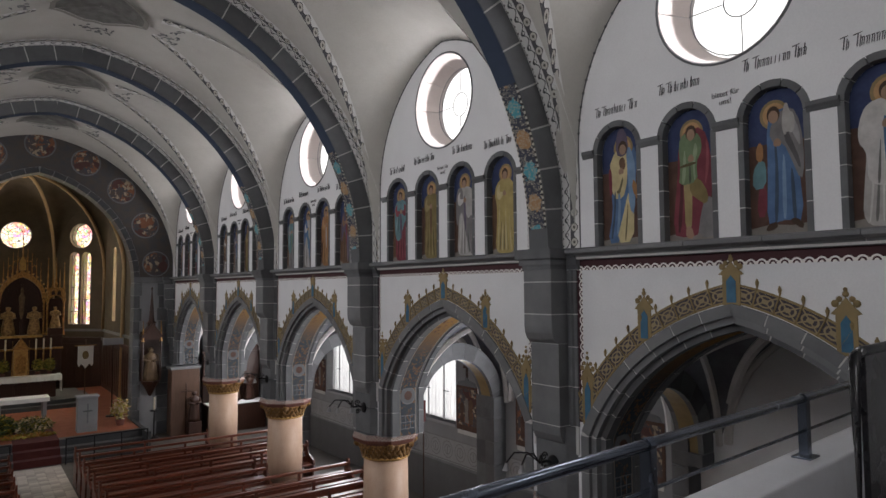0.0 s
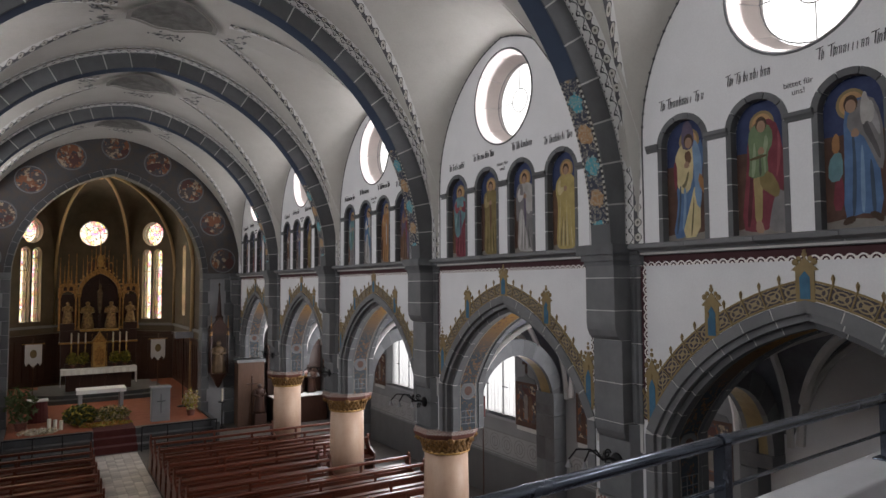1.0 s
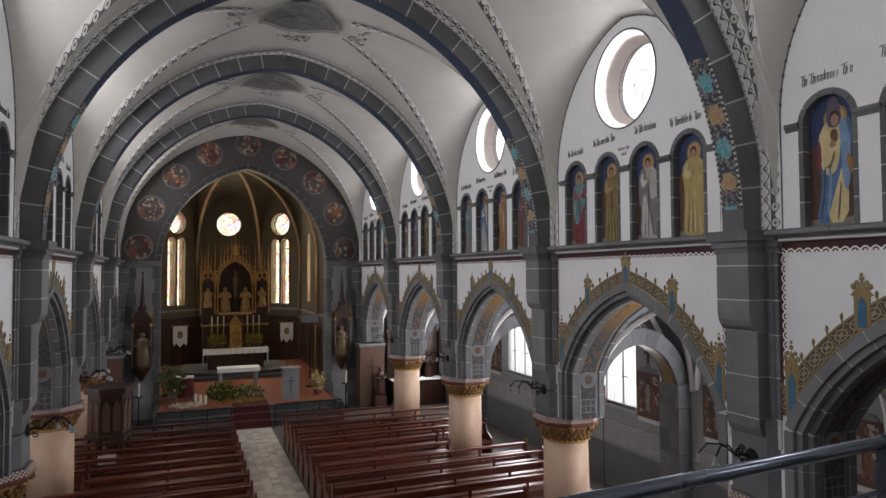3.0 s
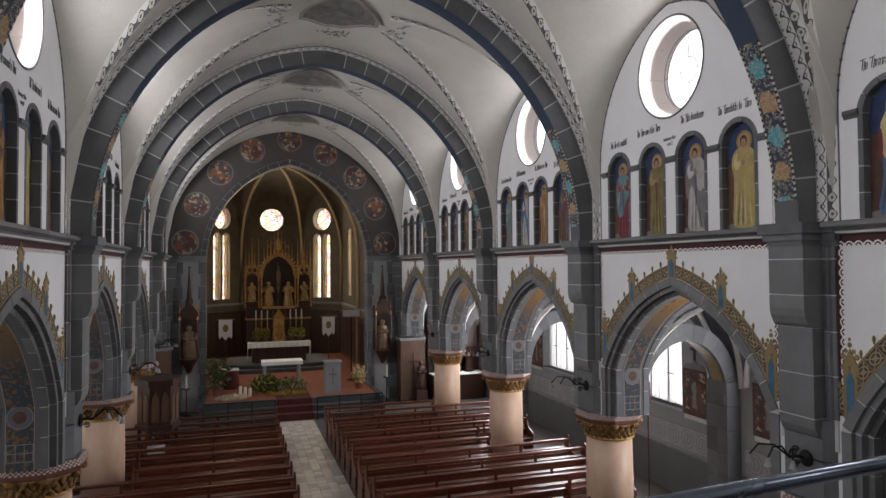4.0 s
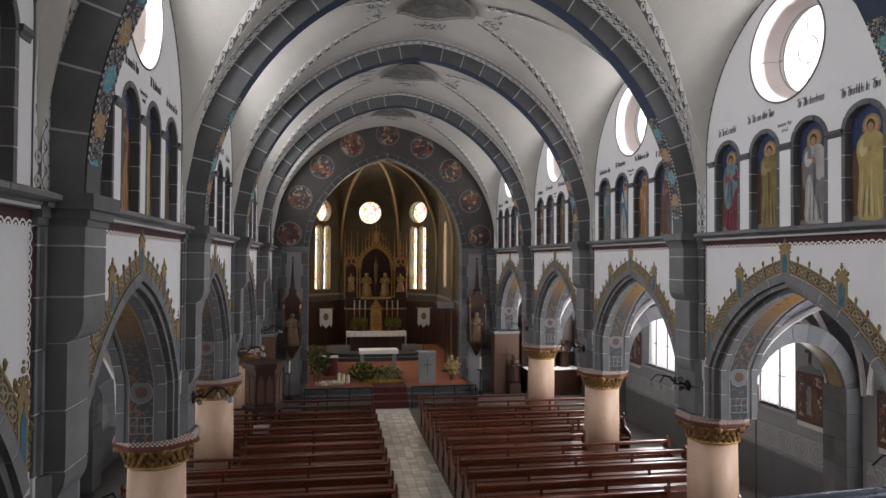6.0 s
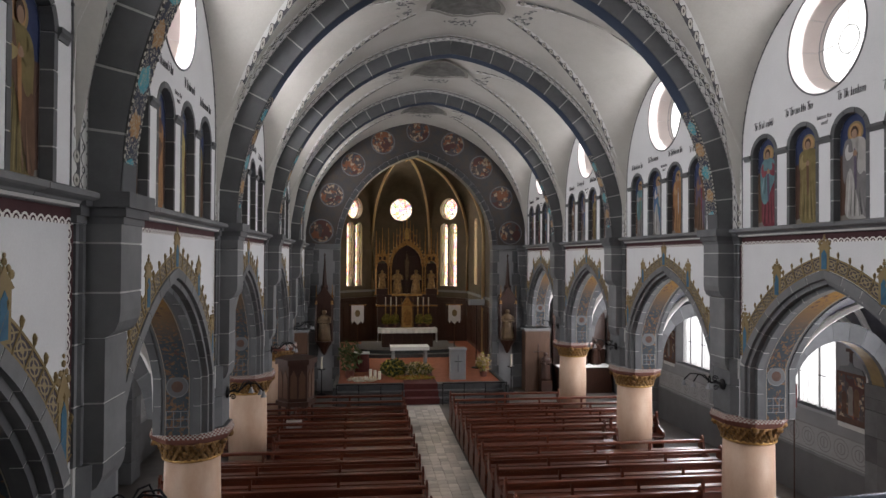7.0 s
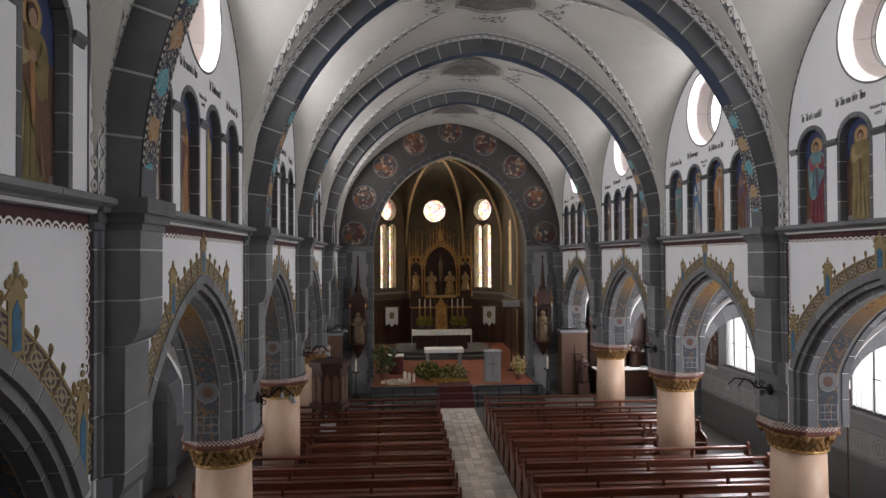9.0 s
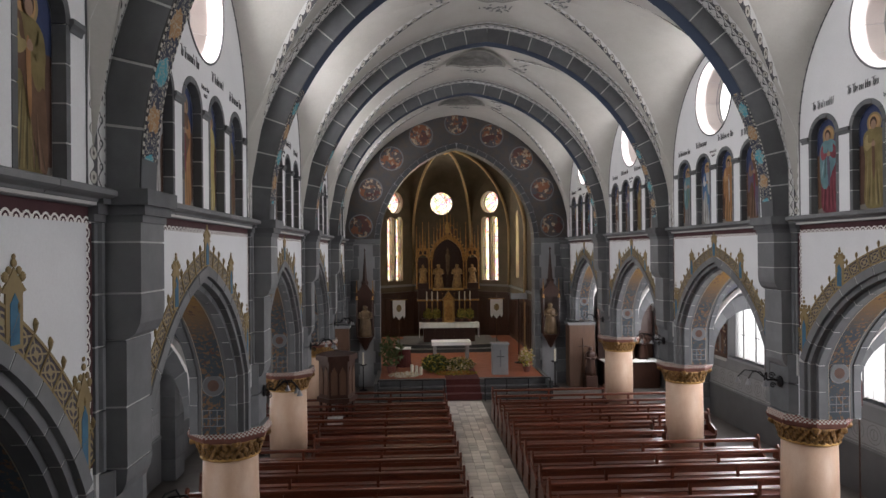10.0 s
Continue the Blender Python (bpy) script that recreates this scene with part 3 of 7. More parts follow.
def crest(wall):
    """The gilt openwork crest painted round the arch: panels between little posts, with finials."""
    r0, r1 = AR + 0.012, AR + 0.212
    top = math.acos(AC / r0)
    low = math.radians(27)
    rim = 0.022
    for ra, rb in ((r0, r0 + rim), (r1 - rim, r1)):
        bm = bmesh.new()
        for mir in (1, -1):
            pts = [low + (math.acos(AC / ra) - low) * i / 20 for i in range(21)]
            loop = [(mir * (-AC + ra * math.cos(a)), AZ + ra * math.sin(a)) for a in pts] + [(mir * (-AC + rb * math.cos(a)), AZ + rb * math.sin(a)) for a in pts[::-1]]
            prism(bm, loop, side, WALL - 0.010, WALL + 0.001)
        part("crest_rail", bm, M_GOLD_PAINT, wall)
    n = 12
    for mir in (1, -1):
        for k in range(n):
            a0, a1 = low + (top - low) * k / n, low + (top - low) * (k + 1) / n
            am = (a0 + a1) / 2
            bm = bmesh.new()
            lay = bm.loops.layers.uv.verify()
            vs, uvs = [], []
            for a, r, uu, vv in ((a0, r0 + rim, -0.07, -0.07), (a1, r0 + rim, 0.07, -0.07), (a1, r1 - rim, 0.07, 0.07), (a0, r1 - rim, -0.07, 0.07)):
                vs.append(bm.verts.new((WALL - 0.005, mir * (-AC + r * math.cos(a)), AZ + r * math.sin(a))))
                uvs.append((uu, vv))
            f = bm.faces.new(vs)
            for lo, c in zip(f.loops, uvs):
                lo[lay].uv = c
            part("tracery_panel", bm, M_CREST, wall)
            bm = bmesh.new()
            p = [(mir * (-AC + r * math.cos(a0)), AZ + r * math.sin(a0)) for r in (r0, r1 + 0.015)]
            tube(bm, [(WALL - 0.008, *p[0]), (WALL - 0.008, *p[1])], 0.009, 5)
            y, z = p[1]
            tube(bm, [(WALL - 0.008, y, z), (WALL - 0.008, y, z + 0.05), (WALL - 0.008, y, z + 0.085)], [0.010, 0.021, 0.005], 6)
            part("crest_post", bm, M_GOLD_PAINT, wall)
    gable(wall, 0, 5.13, 0.19, 0.50)
    for mir in (1, -1):
        gable(wall, mir * 1.07, 4.70, 0.18, 0.58)
        gable(wall, mir * 1.94, 3.60, 0.17, 0.88)


# ---- pier, column ----
def pier_kit():
    pier = thing("pier", "grey basalt wall pier with stepped pilaster above a column", "pier", "structure")
    zs = [5.56, 5.40, 4.98, 4.56, 4.05, 3.55, 3.06, 2.57]
    for i, (z1, z0) in enumerate(zip(zs, zs[1:])):
        w = 0.41
        lo, hi = z0 + 0.008, z1 - 0.008
        strip = [(4.415, -w), (4.415, -0.36), (4.385, -0.345), (4.375, -0.32), (4.39, -0.29), (4.41, -0.285), (4.41, 0.285), (4.39, 0.29), (4.375, 0.32), (4.385, 0.345), (4.415, 0.36), (4.415, w), (4.6, w), (4.6, -w)]
        if z0 < 3.2:
            strip = [(4.33, -0.27), (4.33, 0.27), (4.47, 0.40), (4.7, 0.395), (4.7, -0.395), (4.47, -0.40)]
        part("stone_block", prism(bmesh.new(), strip, plan, lo, hi), M_STONE, pier)
    # pilaster, in two steps with curved corbels
    def pil(x, z1, z0, curve):
        pr = [(4.42, z1), (x, z1)]
        if curve:
            pr += [(x, z0 + 0.22), (x + 0.012, z0 + 0.13), (x + 0.05, z0 + 0.05), (x + 0.10, z0 + 0.012), (x + 0.13, z0)]
        else:
            pr += [(x, z0)]
        pr += [(4.42, z0)]
        part("pilaster_block", prism(bmesh.new(), pr, across, -0.25, 0.25), M_STONE_LIGHT, pier)
    pil(4.12, 5.56, 5.408, False)
    pil(4.12, 5.392, 4.988, False)
    pil(4.12, 4.972, 4.60, True)
    pil(4.24, 4.594, 4.058, False)
    pil(4.24, 4.042, 3.558, False)
    pil(4.24, 3.542, 3.30, True)
    part("pointing", prism(bmesh.new(), [(4.42, -0.40), (4.42, 0.40), (4.62, 0.40), (4.62, -0.40)], plan, 3.2, 5.55), M_JOINT, pier)
    part("pointing", boxed((4.13, -0.24, 4.9), (4.45, 0.24, 5.55)), M_JOINT, pier)
    part("pointing", boxed((4.25, -0.24, 3.5), (4.45, 0.24, 4.7)), M_JOINT, pier)
    # impost, stepping round pilaster and strip
    for z0, z1, g in ((5.56, 5.62, 0.02), (5.62, 5.70, 0.05), (5.70, 5.83, 0.09)):
        lp = [(4.50, -0.46), (4.41 - g, -0.46), (4.41 - g, -0.24 - g), (4.12 - g, -0.24 - g), (4.12 - g, 0.24 + g), (4.41 - g, 0.24 + g), (4.41 - g, 0.46), (4.50, 0.46)]
        part("impost", prism(bmesh.new(), lp, plan, z0, z1), M_STONE, pier)
    # shield block over the capital, on the aisle side as well
    part("pier_core", prism(bmesh.new(), [(4.5, -0.385), (5.24, -0.385), (5.38, -0.27), (5.38, 0.27), (5.24, 0.385), (4.5, 0.385)], plan, 2.56, 3.1), M_STONE_LIGHT, pier)
    return pier


def octagon_band(bm, cx, a0, z0, a1, z1):
    lay = bm.loops.layers.uv.verify()
    p = []
    for a, z in ((a0, z0), (a1, z1)):
        p.append([bm.verts.new((cx + a / math.cos(math.pi / 8) * math.cos(math.pi / 4 * (k + 0.5)), a / math.cos(math.pi / 8) * math.sin(math.pi / 4 * (k + 0.5)), z)) for k in range(8)])
    w = 2 * a0 * math.tan(math.pi / 8)
    for k in range(8):
        j = (k + 1) % 8
        f = bm.faces.new((p[0][k], p[0][j], p[1][j], p[1][k]))
        for lo, c in zip(f.loops, ((0, 0), (w, 0), (w, abs(z1 - z0) + 0.001), (0, abs(z1 - z0) + 0.001))):
            lo[lay].uv = c
    return p


def column_kit():
    col = thing("column", "smooth pink sandstone column with gilded leaf capital", "column", "structure", "nave columns")
    cx = 4.845
    part("shaft", lathe(bmesh.new(), [(0.435, 0.30), (0.445, 1.2), (0.43, 2.06)], 40, (cx, 0)), M_COLUMN, col, smooth=True)
    part("base", lathe(bmesh.new(), [(0.62, 0.0), (0.62, 0.10), (0.58, 0.13), (0.56, 0.16), (0.57, 0.20), (0.53, 0.25), (0.47, 0.27), (0.46, 0.31)], 32, (cx, 0)), M_GREY_PANEL, col, "grey stone base ring")
    part("collar", lathe(bmesh.new(), [(0.45, 2.05), (0.475, 2.065), (0.475, 2.09), (0.45, 2.105)], 32, (cx, 0)), M_GOLD, col, "gilt collar ring", smooth=True)
    part("bell", lathe(bmesh.new(), [(0.44, 2.10), (0.46, 2.2), (0.52, 2.30), (0.57, 2.37)], 32, (cx, 0)), M_CAPITAL, col, smooth=True)
    random.seed(5)
    # curled leaves round the bell
    leaf = None
    for row, (z, r, s, cnt) in enumerate(((2.13, 0.46, 0.060, 26), (2.21, 0.485, 0.064, 26), (2.30, 0.52, 0.068, 26))):
        for k in range(cnt):
            a = 2 * math.pi * (k + 0.5 * row) / cnt
            if leaf is None:
                bm = bmesh.new()
                bmesh.ops.create_icosphere(bm, subdivisions=2, radius=0.09)
                for v in bm.verts:
                    n = 1 + 0.35 * noise.noise(v.co * 22)
                    v.co = Vector((v.co.x * 0.42 * n + 0.35 * max(v.co.z, 0), v.co.y * 0.75 * n, v.co.z * n))
                leaf = mesh_of("leaf", bm, M_CAPITAL)
            ob = new("leaf", leaf)
            ob.parent = col
            ob.matrix_basis = Matrix.Translation((cx + r * math.cos(a), r * math.sin(a), z)) @ Matrix.Rotation(a, 4, "Z") @ Matrix.Rotation(0.4 * math.sin(k * 2.3), 4, "X") @ Matrix.Diagonal((s * 11, s * 10, s * 11, 1))
    for k in range(8):
        a = math.pi / 4 * (k + 0.5)
        bm = bmesh.new()
        bmesh.ops.create_icosphere(bm, subdivisions=2, radius=0.075, matrix=Matrix.Translation((cx + 0.565 * math.cos(a), 0.565 * math.sin(a), 2.35)))
        for v in bm.verts:
            v.co += Vector((noise.noise(v.co * 14), noise.noise(v.co * 15 + Vector((4, 0, 0))), noise.noise(v.co * 13 + Vector((0, 7, 0))))) * 0.03
        part("volute", bm, M_CAPITAL, col)
    bm = bmesh.new()
    p0 = octagon_band(bm, cx, 0.565, 2.37, 0.595, 2.41)
    bm.faces.new(p0[0][::-1])
    part("moulding", bm, M_REDSTONE, col)
    bm = bmesh.new()
    octagon_band(bm, cx, 0.595, 2.41, 0.61, 2.46)
    part("abacus_fillet", bm, M_REDSTONE, col)
    bm = bmesh.new()
    octagon_band(bm, cx, 0.61, 2.46, 0.575, 2.56)
    part("chequered_rim", bm, M_RIM, col, "black, red and white chequered rim", fix=True)
    bm = bmesh.new()
    p = octagon_band(bm, cx, 0.575, 2.555, 0.56, 2.565)
    bm.faces.new(p[1])
    part("abacus_top", bm, M_STONE_LIGHT, col)
    return col


# ---- clerestory ----
NICHES = (-1.425, -0.475, 0.475, 1.425)
NW, NSPRING, NBASE = 0.355, 7.0, 5.83


def niche_loop(y, w, base=NBASE, spring=NSPRING, n=12):
    return [(y + w, base)] + [(y + w * math.cos(math.pi * i / n), spring + w * math.sin(math.pi * i / n)) for i in range(n + 1)] + [(y - w, base)]


def clerestory_bay():
    h = BAY / 2
    outer = [(h, 5.6), (h, 9.75), (-h, 9.75), (-h, 5.6)]
    circ = [(0.78 * math.cos(2 * math.pi * i / 36), 8.48 + 0.78 * math.sin(2 * math.pi * i / 36)) for i in range(36)]
    inner = [(0.64 * math.cos(2 * math.pi * i / 36), 8.48 + 0.64 * math.sin(2 * math.pi * i / 36)) for i in range(36)]
    bm = bmesh.new()
    loops = pierced(bm, outer, [niche_loop(y, NW) for y in NICHES] + [circ], WALL)
    for lp in loops[1:5]:
        back = [bm.verts.new((WALL + 0.11, v.co.y, v.co.z)) for v in lp]
        join_loops(bm, lp, back)
        bm.faces.new(back)
    back = pierced(bm, outer, [inner], 4.92)
    join_loops(bm, loops[0], back[0])
    wall = part("clerestory_wall", bm, M_PLASTER)
    tagged(wall, "white clerestory wall with four blind niches and oculus", "wall", kind="structure")
    # splayed reveal in eight stones
    for k in range(9):
        a0, a1 = 2 * math.pi * k / 9 + 0.004, 2 * math.pi * (k + 1) / 9 - 0.004
        bm = bmesh.new()
        rows = []
        for x, r in ((WALL - 0.004, 0.775), (4.89, 0.632)):
            rows.append([bm.verts.new((x, r * math.cos(a0 + (a1 - a0) * i / 6), 8.48 + r * math.sin(a0 + (a1 - a0) * i / 6))) for i in range(7)])
        for i in range(6):
            bm.faces.new((rows[0][i], rows[0][i + 1], rows[1][i + 1], rows[1][i]))
        part("reveal_stone", bm, M_REVEAL, wall, smooth=True)
    bm = bmesh.new()
    pts = [(WALL - 0.004, 0.80 * math.cos(2 * math.pi * i / 40), 8.48 + 0.80 * math.sin(2 * math.pi * i / 40)) for i in range(41)]
    tube(bm, pts, 0.014, 5)
    part("painted_ring", bm, M_STONE, wall)
    # stone frames of the niches, pale joints between the stones
    for y in NICHES:
        for mir in (1, -1):
            y0, y1 = sorted((y + mir * NW, y + mir * (NW - 0.06)))
            for k in range(4):
                z0, z1 = NBASE + (NSPRING - NBASE) * k / 4, NBASE + (NSPRING - NBASE) * (k + 1) / 4
                part("niche_jamb_stone", boxed((WALL - 0.006, y0, z0 + 0.006), (WALL + 0.098, y1, z1 - 0.006)), M_STONE, wall)
            part("pointing", boxed((WALL + 0.002, y0 + 0.002, NBASE), (WALL + 0.094, y1 - 0.002, NSPRING)), M_JOINT, wall)
        for k in range(5):
            a0, a1 = math.pi * k / 5 + 0.015, math.pi * (k + 1) / 5 - 0.015
            ins = [(y + (NW - 0.06) * math.cos(a0 + (a1 - a0) * i / 3), NSPRING + (NW - 0.06) * math.sin(a0 + (a1 - a0) * i / 3)) for i in range(4)]
            out = [(y + (NW + 0.012) * math.cos(a0 + (a1 - a0) * i / 3), NSPRING + (NW + 0.012) * math.sin(a0 + (a1 - a0) * i / 3)) for i in range(4)]
            part("niche_voussoir", prism(bmesh.new(), ins + out[::-1], side, WALL - 0.006, WALL + 0.098), M_STONE, wall)
    for y in [(a + b) / 2 for a, b in zip(NICHES, NICHES[1:])] + [NICHES[0] - 0.43, NICHES[3] + 0.43]:
        w = 0.145 if abs(y) < 1.2 else 0.09
        pr = [(WALL + 0.08, 6.96), (WALL - 0.012, 6.96), (WALL - 0.02, 6.99), (WALL - 0.04, 7.015), (WALL - 0.04, 7.055), (WALL + 0.08, 7.055)]
        part("niche_impost", prism(bmesh.new(), pr, across, y - w, y + w), M_STONE, wall)
    # dotted line of the wall rib
    bm = bmesh.new()
    pts = [(WALL - 0.004, v, rib(v)) for v in [2.02 * math.cos(math.pi * i / 40) for i in range(41)]]
    pts = [(WALL - 0.004, 2.02, 5.83)] + pts + [(WALL - 0.004, -2.02, 5.83)]
    tube(bm, pts, 0.011, 4)
    part("painted_line", bm, M_STONE, wall)
    bm = bmesh.new()
    for i in range(2, len(pts) - 2):
        bmesh.ops.create_icosphere(bm, subdivisions=1, radius=0.022, matrix=Matrix.Translation(Vector(pts[i]) * 1.0))
    part("painted_dots", bm, M_STONE, wall)
    return wall


def oculus():
    win = thing("oculus_window", "round clerestory window with ring bars and milky glass", "window", "structure", "oculus windows")
    bm = bmesh.new()
    bmesh.ops.create_circle(bm, cap_ends=True, segments=36, radius=0.65, matrix=Matrix.Translation((4.84, 0, 8.48)) @ Matrix.Rotation(math.pi / 2, 4, "Y"))
    g = part("pane", bm, M_GLASS, win)
    g.visible_shadow = False
    for r in (0.20, 0.615):
        bm = bmesh.new()
        tube(bm, [(4.825, r * math.cos(2 * math.pi * i / 30), 8.48 + r * math.sin(2 * math.pi * i / 30)) for i in range(31)], 0.008, 6)
        part("ring_bar", bm, M_LEAD, win)
    for k in range(4):
        a = math.pi / 2 * k
        bm = bmesh.new()
        tube(bm, [(4.825, r * math.cos(a), 8.48 + r * math.sin(a)) for r in (0.20, 0.63)], 0.007, 6)
        part("spoke_bar", bm, M_LEAD, win)
    return win


# ---- vault ----
def h_long(x, v):
    """Nave barrel, lifted a little in the middle of each bay."""
    q = max(0.0, (TR + 0.37) ** 2 - (abs(x) + TC) ** 2)
    return TZ + math.sqrt(q) + 0.10 * (1 - min(1, (v / (BAY / 2)) ** 2))


def rib(v):
    """Height of the stilted wall rib."""
    v = abs(v)
    if v < 2.02:
        return 7.15 + math.sqrt(2.37 ** 2 - (v + 0.35) ** 2)
    return max(TZ, 7.15 - (v - 2.02) * 14)


def groin(v):
    """Where the groin lies: a straight diagonal in plan."""
    s = abs(v) / 2.2
    return WALL if s >= 1 else 4.32 * s


def h_side(x, v):
    g = groin(v)
    k = min(1.0, (WALL - abs(x)) / max(0.05, WALL - g))
    return rib(v) + (h_long(g, v) - rib(v)) * k ** 0.92


def h_ceil(x, v):
    return h_side(x, v) if abs(x) > groin(v) else h_long(x, v)


def vault_bay():
    bm = bmesh.new()
    rows = []
    vs = [-BAY / 2, -2.3, -2.2, -2.1] + [2.02 * math.sin(math.pi * (i / 80 - 0.5)) for i in range(81)] + [2.1, 2.2, 2.3, BAY / 2]
    for v in vs:
        g = groin(v)
        row = []
        for k in range(15):
            x = WALL + 0.02 - (WALL + 0.02 - g) * k / 14
            row.append((x, v, h_side(min(x, WALL), v) if g < WALL else h_long(x, v)))
        for k in range(1, 21):
            x = g * (1 - k / 20)
            row.append((x, v, h_long(x, v)))
        row += [(-x, y, z) for x, y, z in row[-2::-1]]
        rows.append([bm.verts.new(p) for p in row])
    for a, b in zip(rows, rows[1:]):
        for i in range(len(a) - 1):
            bm.faces.new((a[i], b[i], b[i + 1], a[i + 1]))
    for f in bm.faces:
        f.smooth = True
    bm.normal_update()
    for e in bm.edges:
        if len(e.link_faces) == 2 and e.calc_face_angle(0) > 0.22:
            e.smooth = False
    vault = part("ceiling", bm, M_VAULT, fix=False)
    tagged(vault, "pale limewashed groin vault between stone arches", "ceiling", kind="structure")
    # stencilled borders along the groins
    for sx in (1, -1):
        for sv in (1, -1):
            line = []
            for i in range(60):
                v = 2.19 * math.cos(math.pi / 2 * i / 59)
                g = groin(v)
                if g > 1.0:
                    line.append((g, v))
            lft, rgt = [], []
            for g, v in line:      # a band of even width on the side severy
                p = Vector((g, v, h_side(g, v)))
                v2 = v
                while v2 > 0.0 and (Vector((g, v2, h_side(g, v2))) - p).length < 0.20:
                    v2 -= 0.004
                v2 = max(v2, 0.0)
                lft.append((sx * g, sv * v, p.z - 0.03))
                rgt.append((sx * g, sv * v2, h_side(g, v2) - 0.03))
            part("groin_border", ribbon(bmesh.new(), rgt, lft), M_BORDER, vault, fix=False)
    # painted crown panel, following the vault
    def crown(r0, r1, drop):
        bm = bmesh.new()
        rings = []
        for q in range(5):
            rr = r0 + (r1 - r0) * q / 4
            ring = []
            for k in range(32):
                a = 2 * math.pi * k / 32
                oct_r = rr / max(abs(math.cos(a)), abs(math.sin(a)), (abs(math.cos(a)) + abs(math.sin(a))) / 1.25)
                x, y = oct_r * math.cos(a), oct_r * math.sin(a)
                ring.append(bm.verts.new((x, y, h_ceil(x, y) - drop)))
            rings.append(ring)
        for a, b in zip(rings, rings[1:]):
            for k in range(32):
                j = (k + 1) % 32
                bm.faces.new((a[k], a[j], b[j], b[k]))
        return bm
    part("crown_painting", crown(0.01, 0.76, 0.06), M_CROWN, vault, "dark painted octagonal crown panel")
    part("crown_frame", crown(0.75, 0.84, 0.075), M_CROWN_RIM, vault)
    random.seed(3)
    for k in range(4):       # foliage sprays painted beside the crown
        a = math.pi / 2 * k
        bm = bmesh.new()
        for i in range(26):
            r = 1.12 + random.random() * 0.35
            t = (random.random() - 0.5) * 0.9
            x, y = r * math.cos(a) - t * math.sin(a), r * math.sin(a) + t * math.cos(a)
            z = h_ceil(x, y) - 0.012
            m = Matrix.Translation((x, y, z)) @ Matrix.Rotation(random.random() * 3, 4, "Z") @ Matrix.Diagonal((1, 0.4, 0.1, 1))
            bmesh.ops.create_icosphere(bm, subdivisions=1, radius=0.06, matrix=m)
        part("painted_spray", bm, M_STONE_LIGHT, vault)
    return vault


def transverse_arch():
    arch = thing("transverse_arch", "dark grey stone transverse arch with painted blue soffit", "arch", "structure")
    hw = 0.17
    def to3(u, v, w):
        return (u, w, v)
    n = 13
    r1 = TR + 0.36
    for r0, ra, w0, w1, top in ((TR + 0.012, r1, -hw, hw, math.acos(TC / r1)),):
        core = bmesh.new()
        for mir in (1, -1):
            pts = [top * i / 24 for i in range(25)]
            prism(core, [(mir * (-TC + (r0 + 0.006) * math.cos(a)), TZ + (r0 + 0.006) * math.sin(a)) for a in pts] + [(mir * (-TC + (ra - 0.004) * math.cos(a)), TZ + (ra - 0.004) * math.sin(a)) for a in pts[::-1]], to3, w0 + 0.006, w1 - 0.006)
        part("pointing", core, M_JOINT, arch)
        for mir in (1, -1):
            for k in range(n):
                a0, a1 = top * k / n + 0.0024, top * (k + 1) / n - 0.0024
                lp = [(mir * (-TC + r0 * math.cos(a0 + (a1 - a0) * i / 3)), TZ + r0 * math.sin(a0 + (a1 - a0) * i / 3)) for i in range(4)]
                lp += [(mir * (-TC + ra * math.cos(a1 + (a0 - a1) * i / 3)), TZ + ra * math.sin(a1 + (a0 - a1) * i / 3)) for i in range(4)]
                part("voussoir", prism(bmesh.new(), lp, to3, w0, w1), M_STONE, arch)
    top = math.acos(TC / TR)
    for mir in (1, -1):
        pts = [top * i / 40 for i in range(41)]
        p = [(mir * (-TC + TR * math.cos(a)), TZ + TR * math.sin(a)) for a in pts]
        part("soffit_painting", ribbon(bmesh.new(), [(x, -hw + 0.005, z) for x, z in p], [(x, hw - 0.005, z) for x, z in p]), M_SOFFIT_BLUE, arch, "blue soffit with patterned foot panel", fix=False)
        for d in (1, -1):    # scroll border on vault and wall beside the arch
            turn = math.acos(TC / r1)
            q = [(mir * (-TC + r1 * math.cos(turn * i / 44)), TZ + r1 * math.sin(turn * i / 44)) for i in range(45)]
            bm = bmesh.new()
            lay = bm.loops.layers.uv.verify()
            rows = []
            for dist in (0.004, 0.10, 0.20, 0.30):
                row = []
                for x, z in q:
                    xc = max(-WALL + 0.012, min(WALL - 0.012, x))
                    if abs(x) < WALL - 0.012:
                        z = max(z - 0.03, h_ceil(xc, BAY / 2 - hw - dist) - 0.025) if dist > 0.05 else z - 0.03
                    row.append(bm.verts.new((xc, d * (hw + dist), max(z, TZ))))
                rows.append((dist, row))
            for (d0, ra), (d1, rb) in zip(rows, rows[1:]):
                for i in range(44):
                    f = bm.faces.new((ra[i], ra[i + 1], rb[i + 1], rb[i]))
                    u0, u1 = r1 * turn * i / 44 * 1.3, r1 * turn * (i + 1) / 44 * 1.3
                    v0, v1 = 0.394 - d0 * 1.3, 0.394 - d1 * 1.3
                    for lo, c in zip(f.loops, ((u0, v0), (u1, v0), (u1, v1), (u0, v1))):
                        lo[lay].uv = c
            part("scroll_border", bm, M_BORDER, arch, fix=False)
    return arch

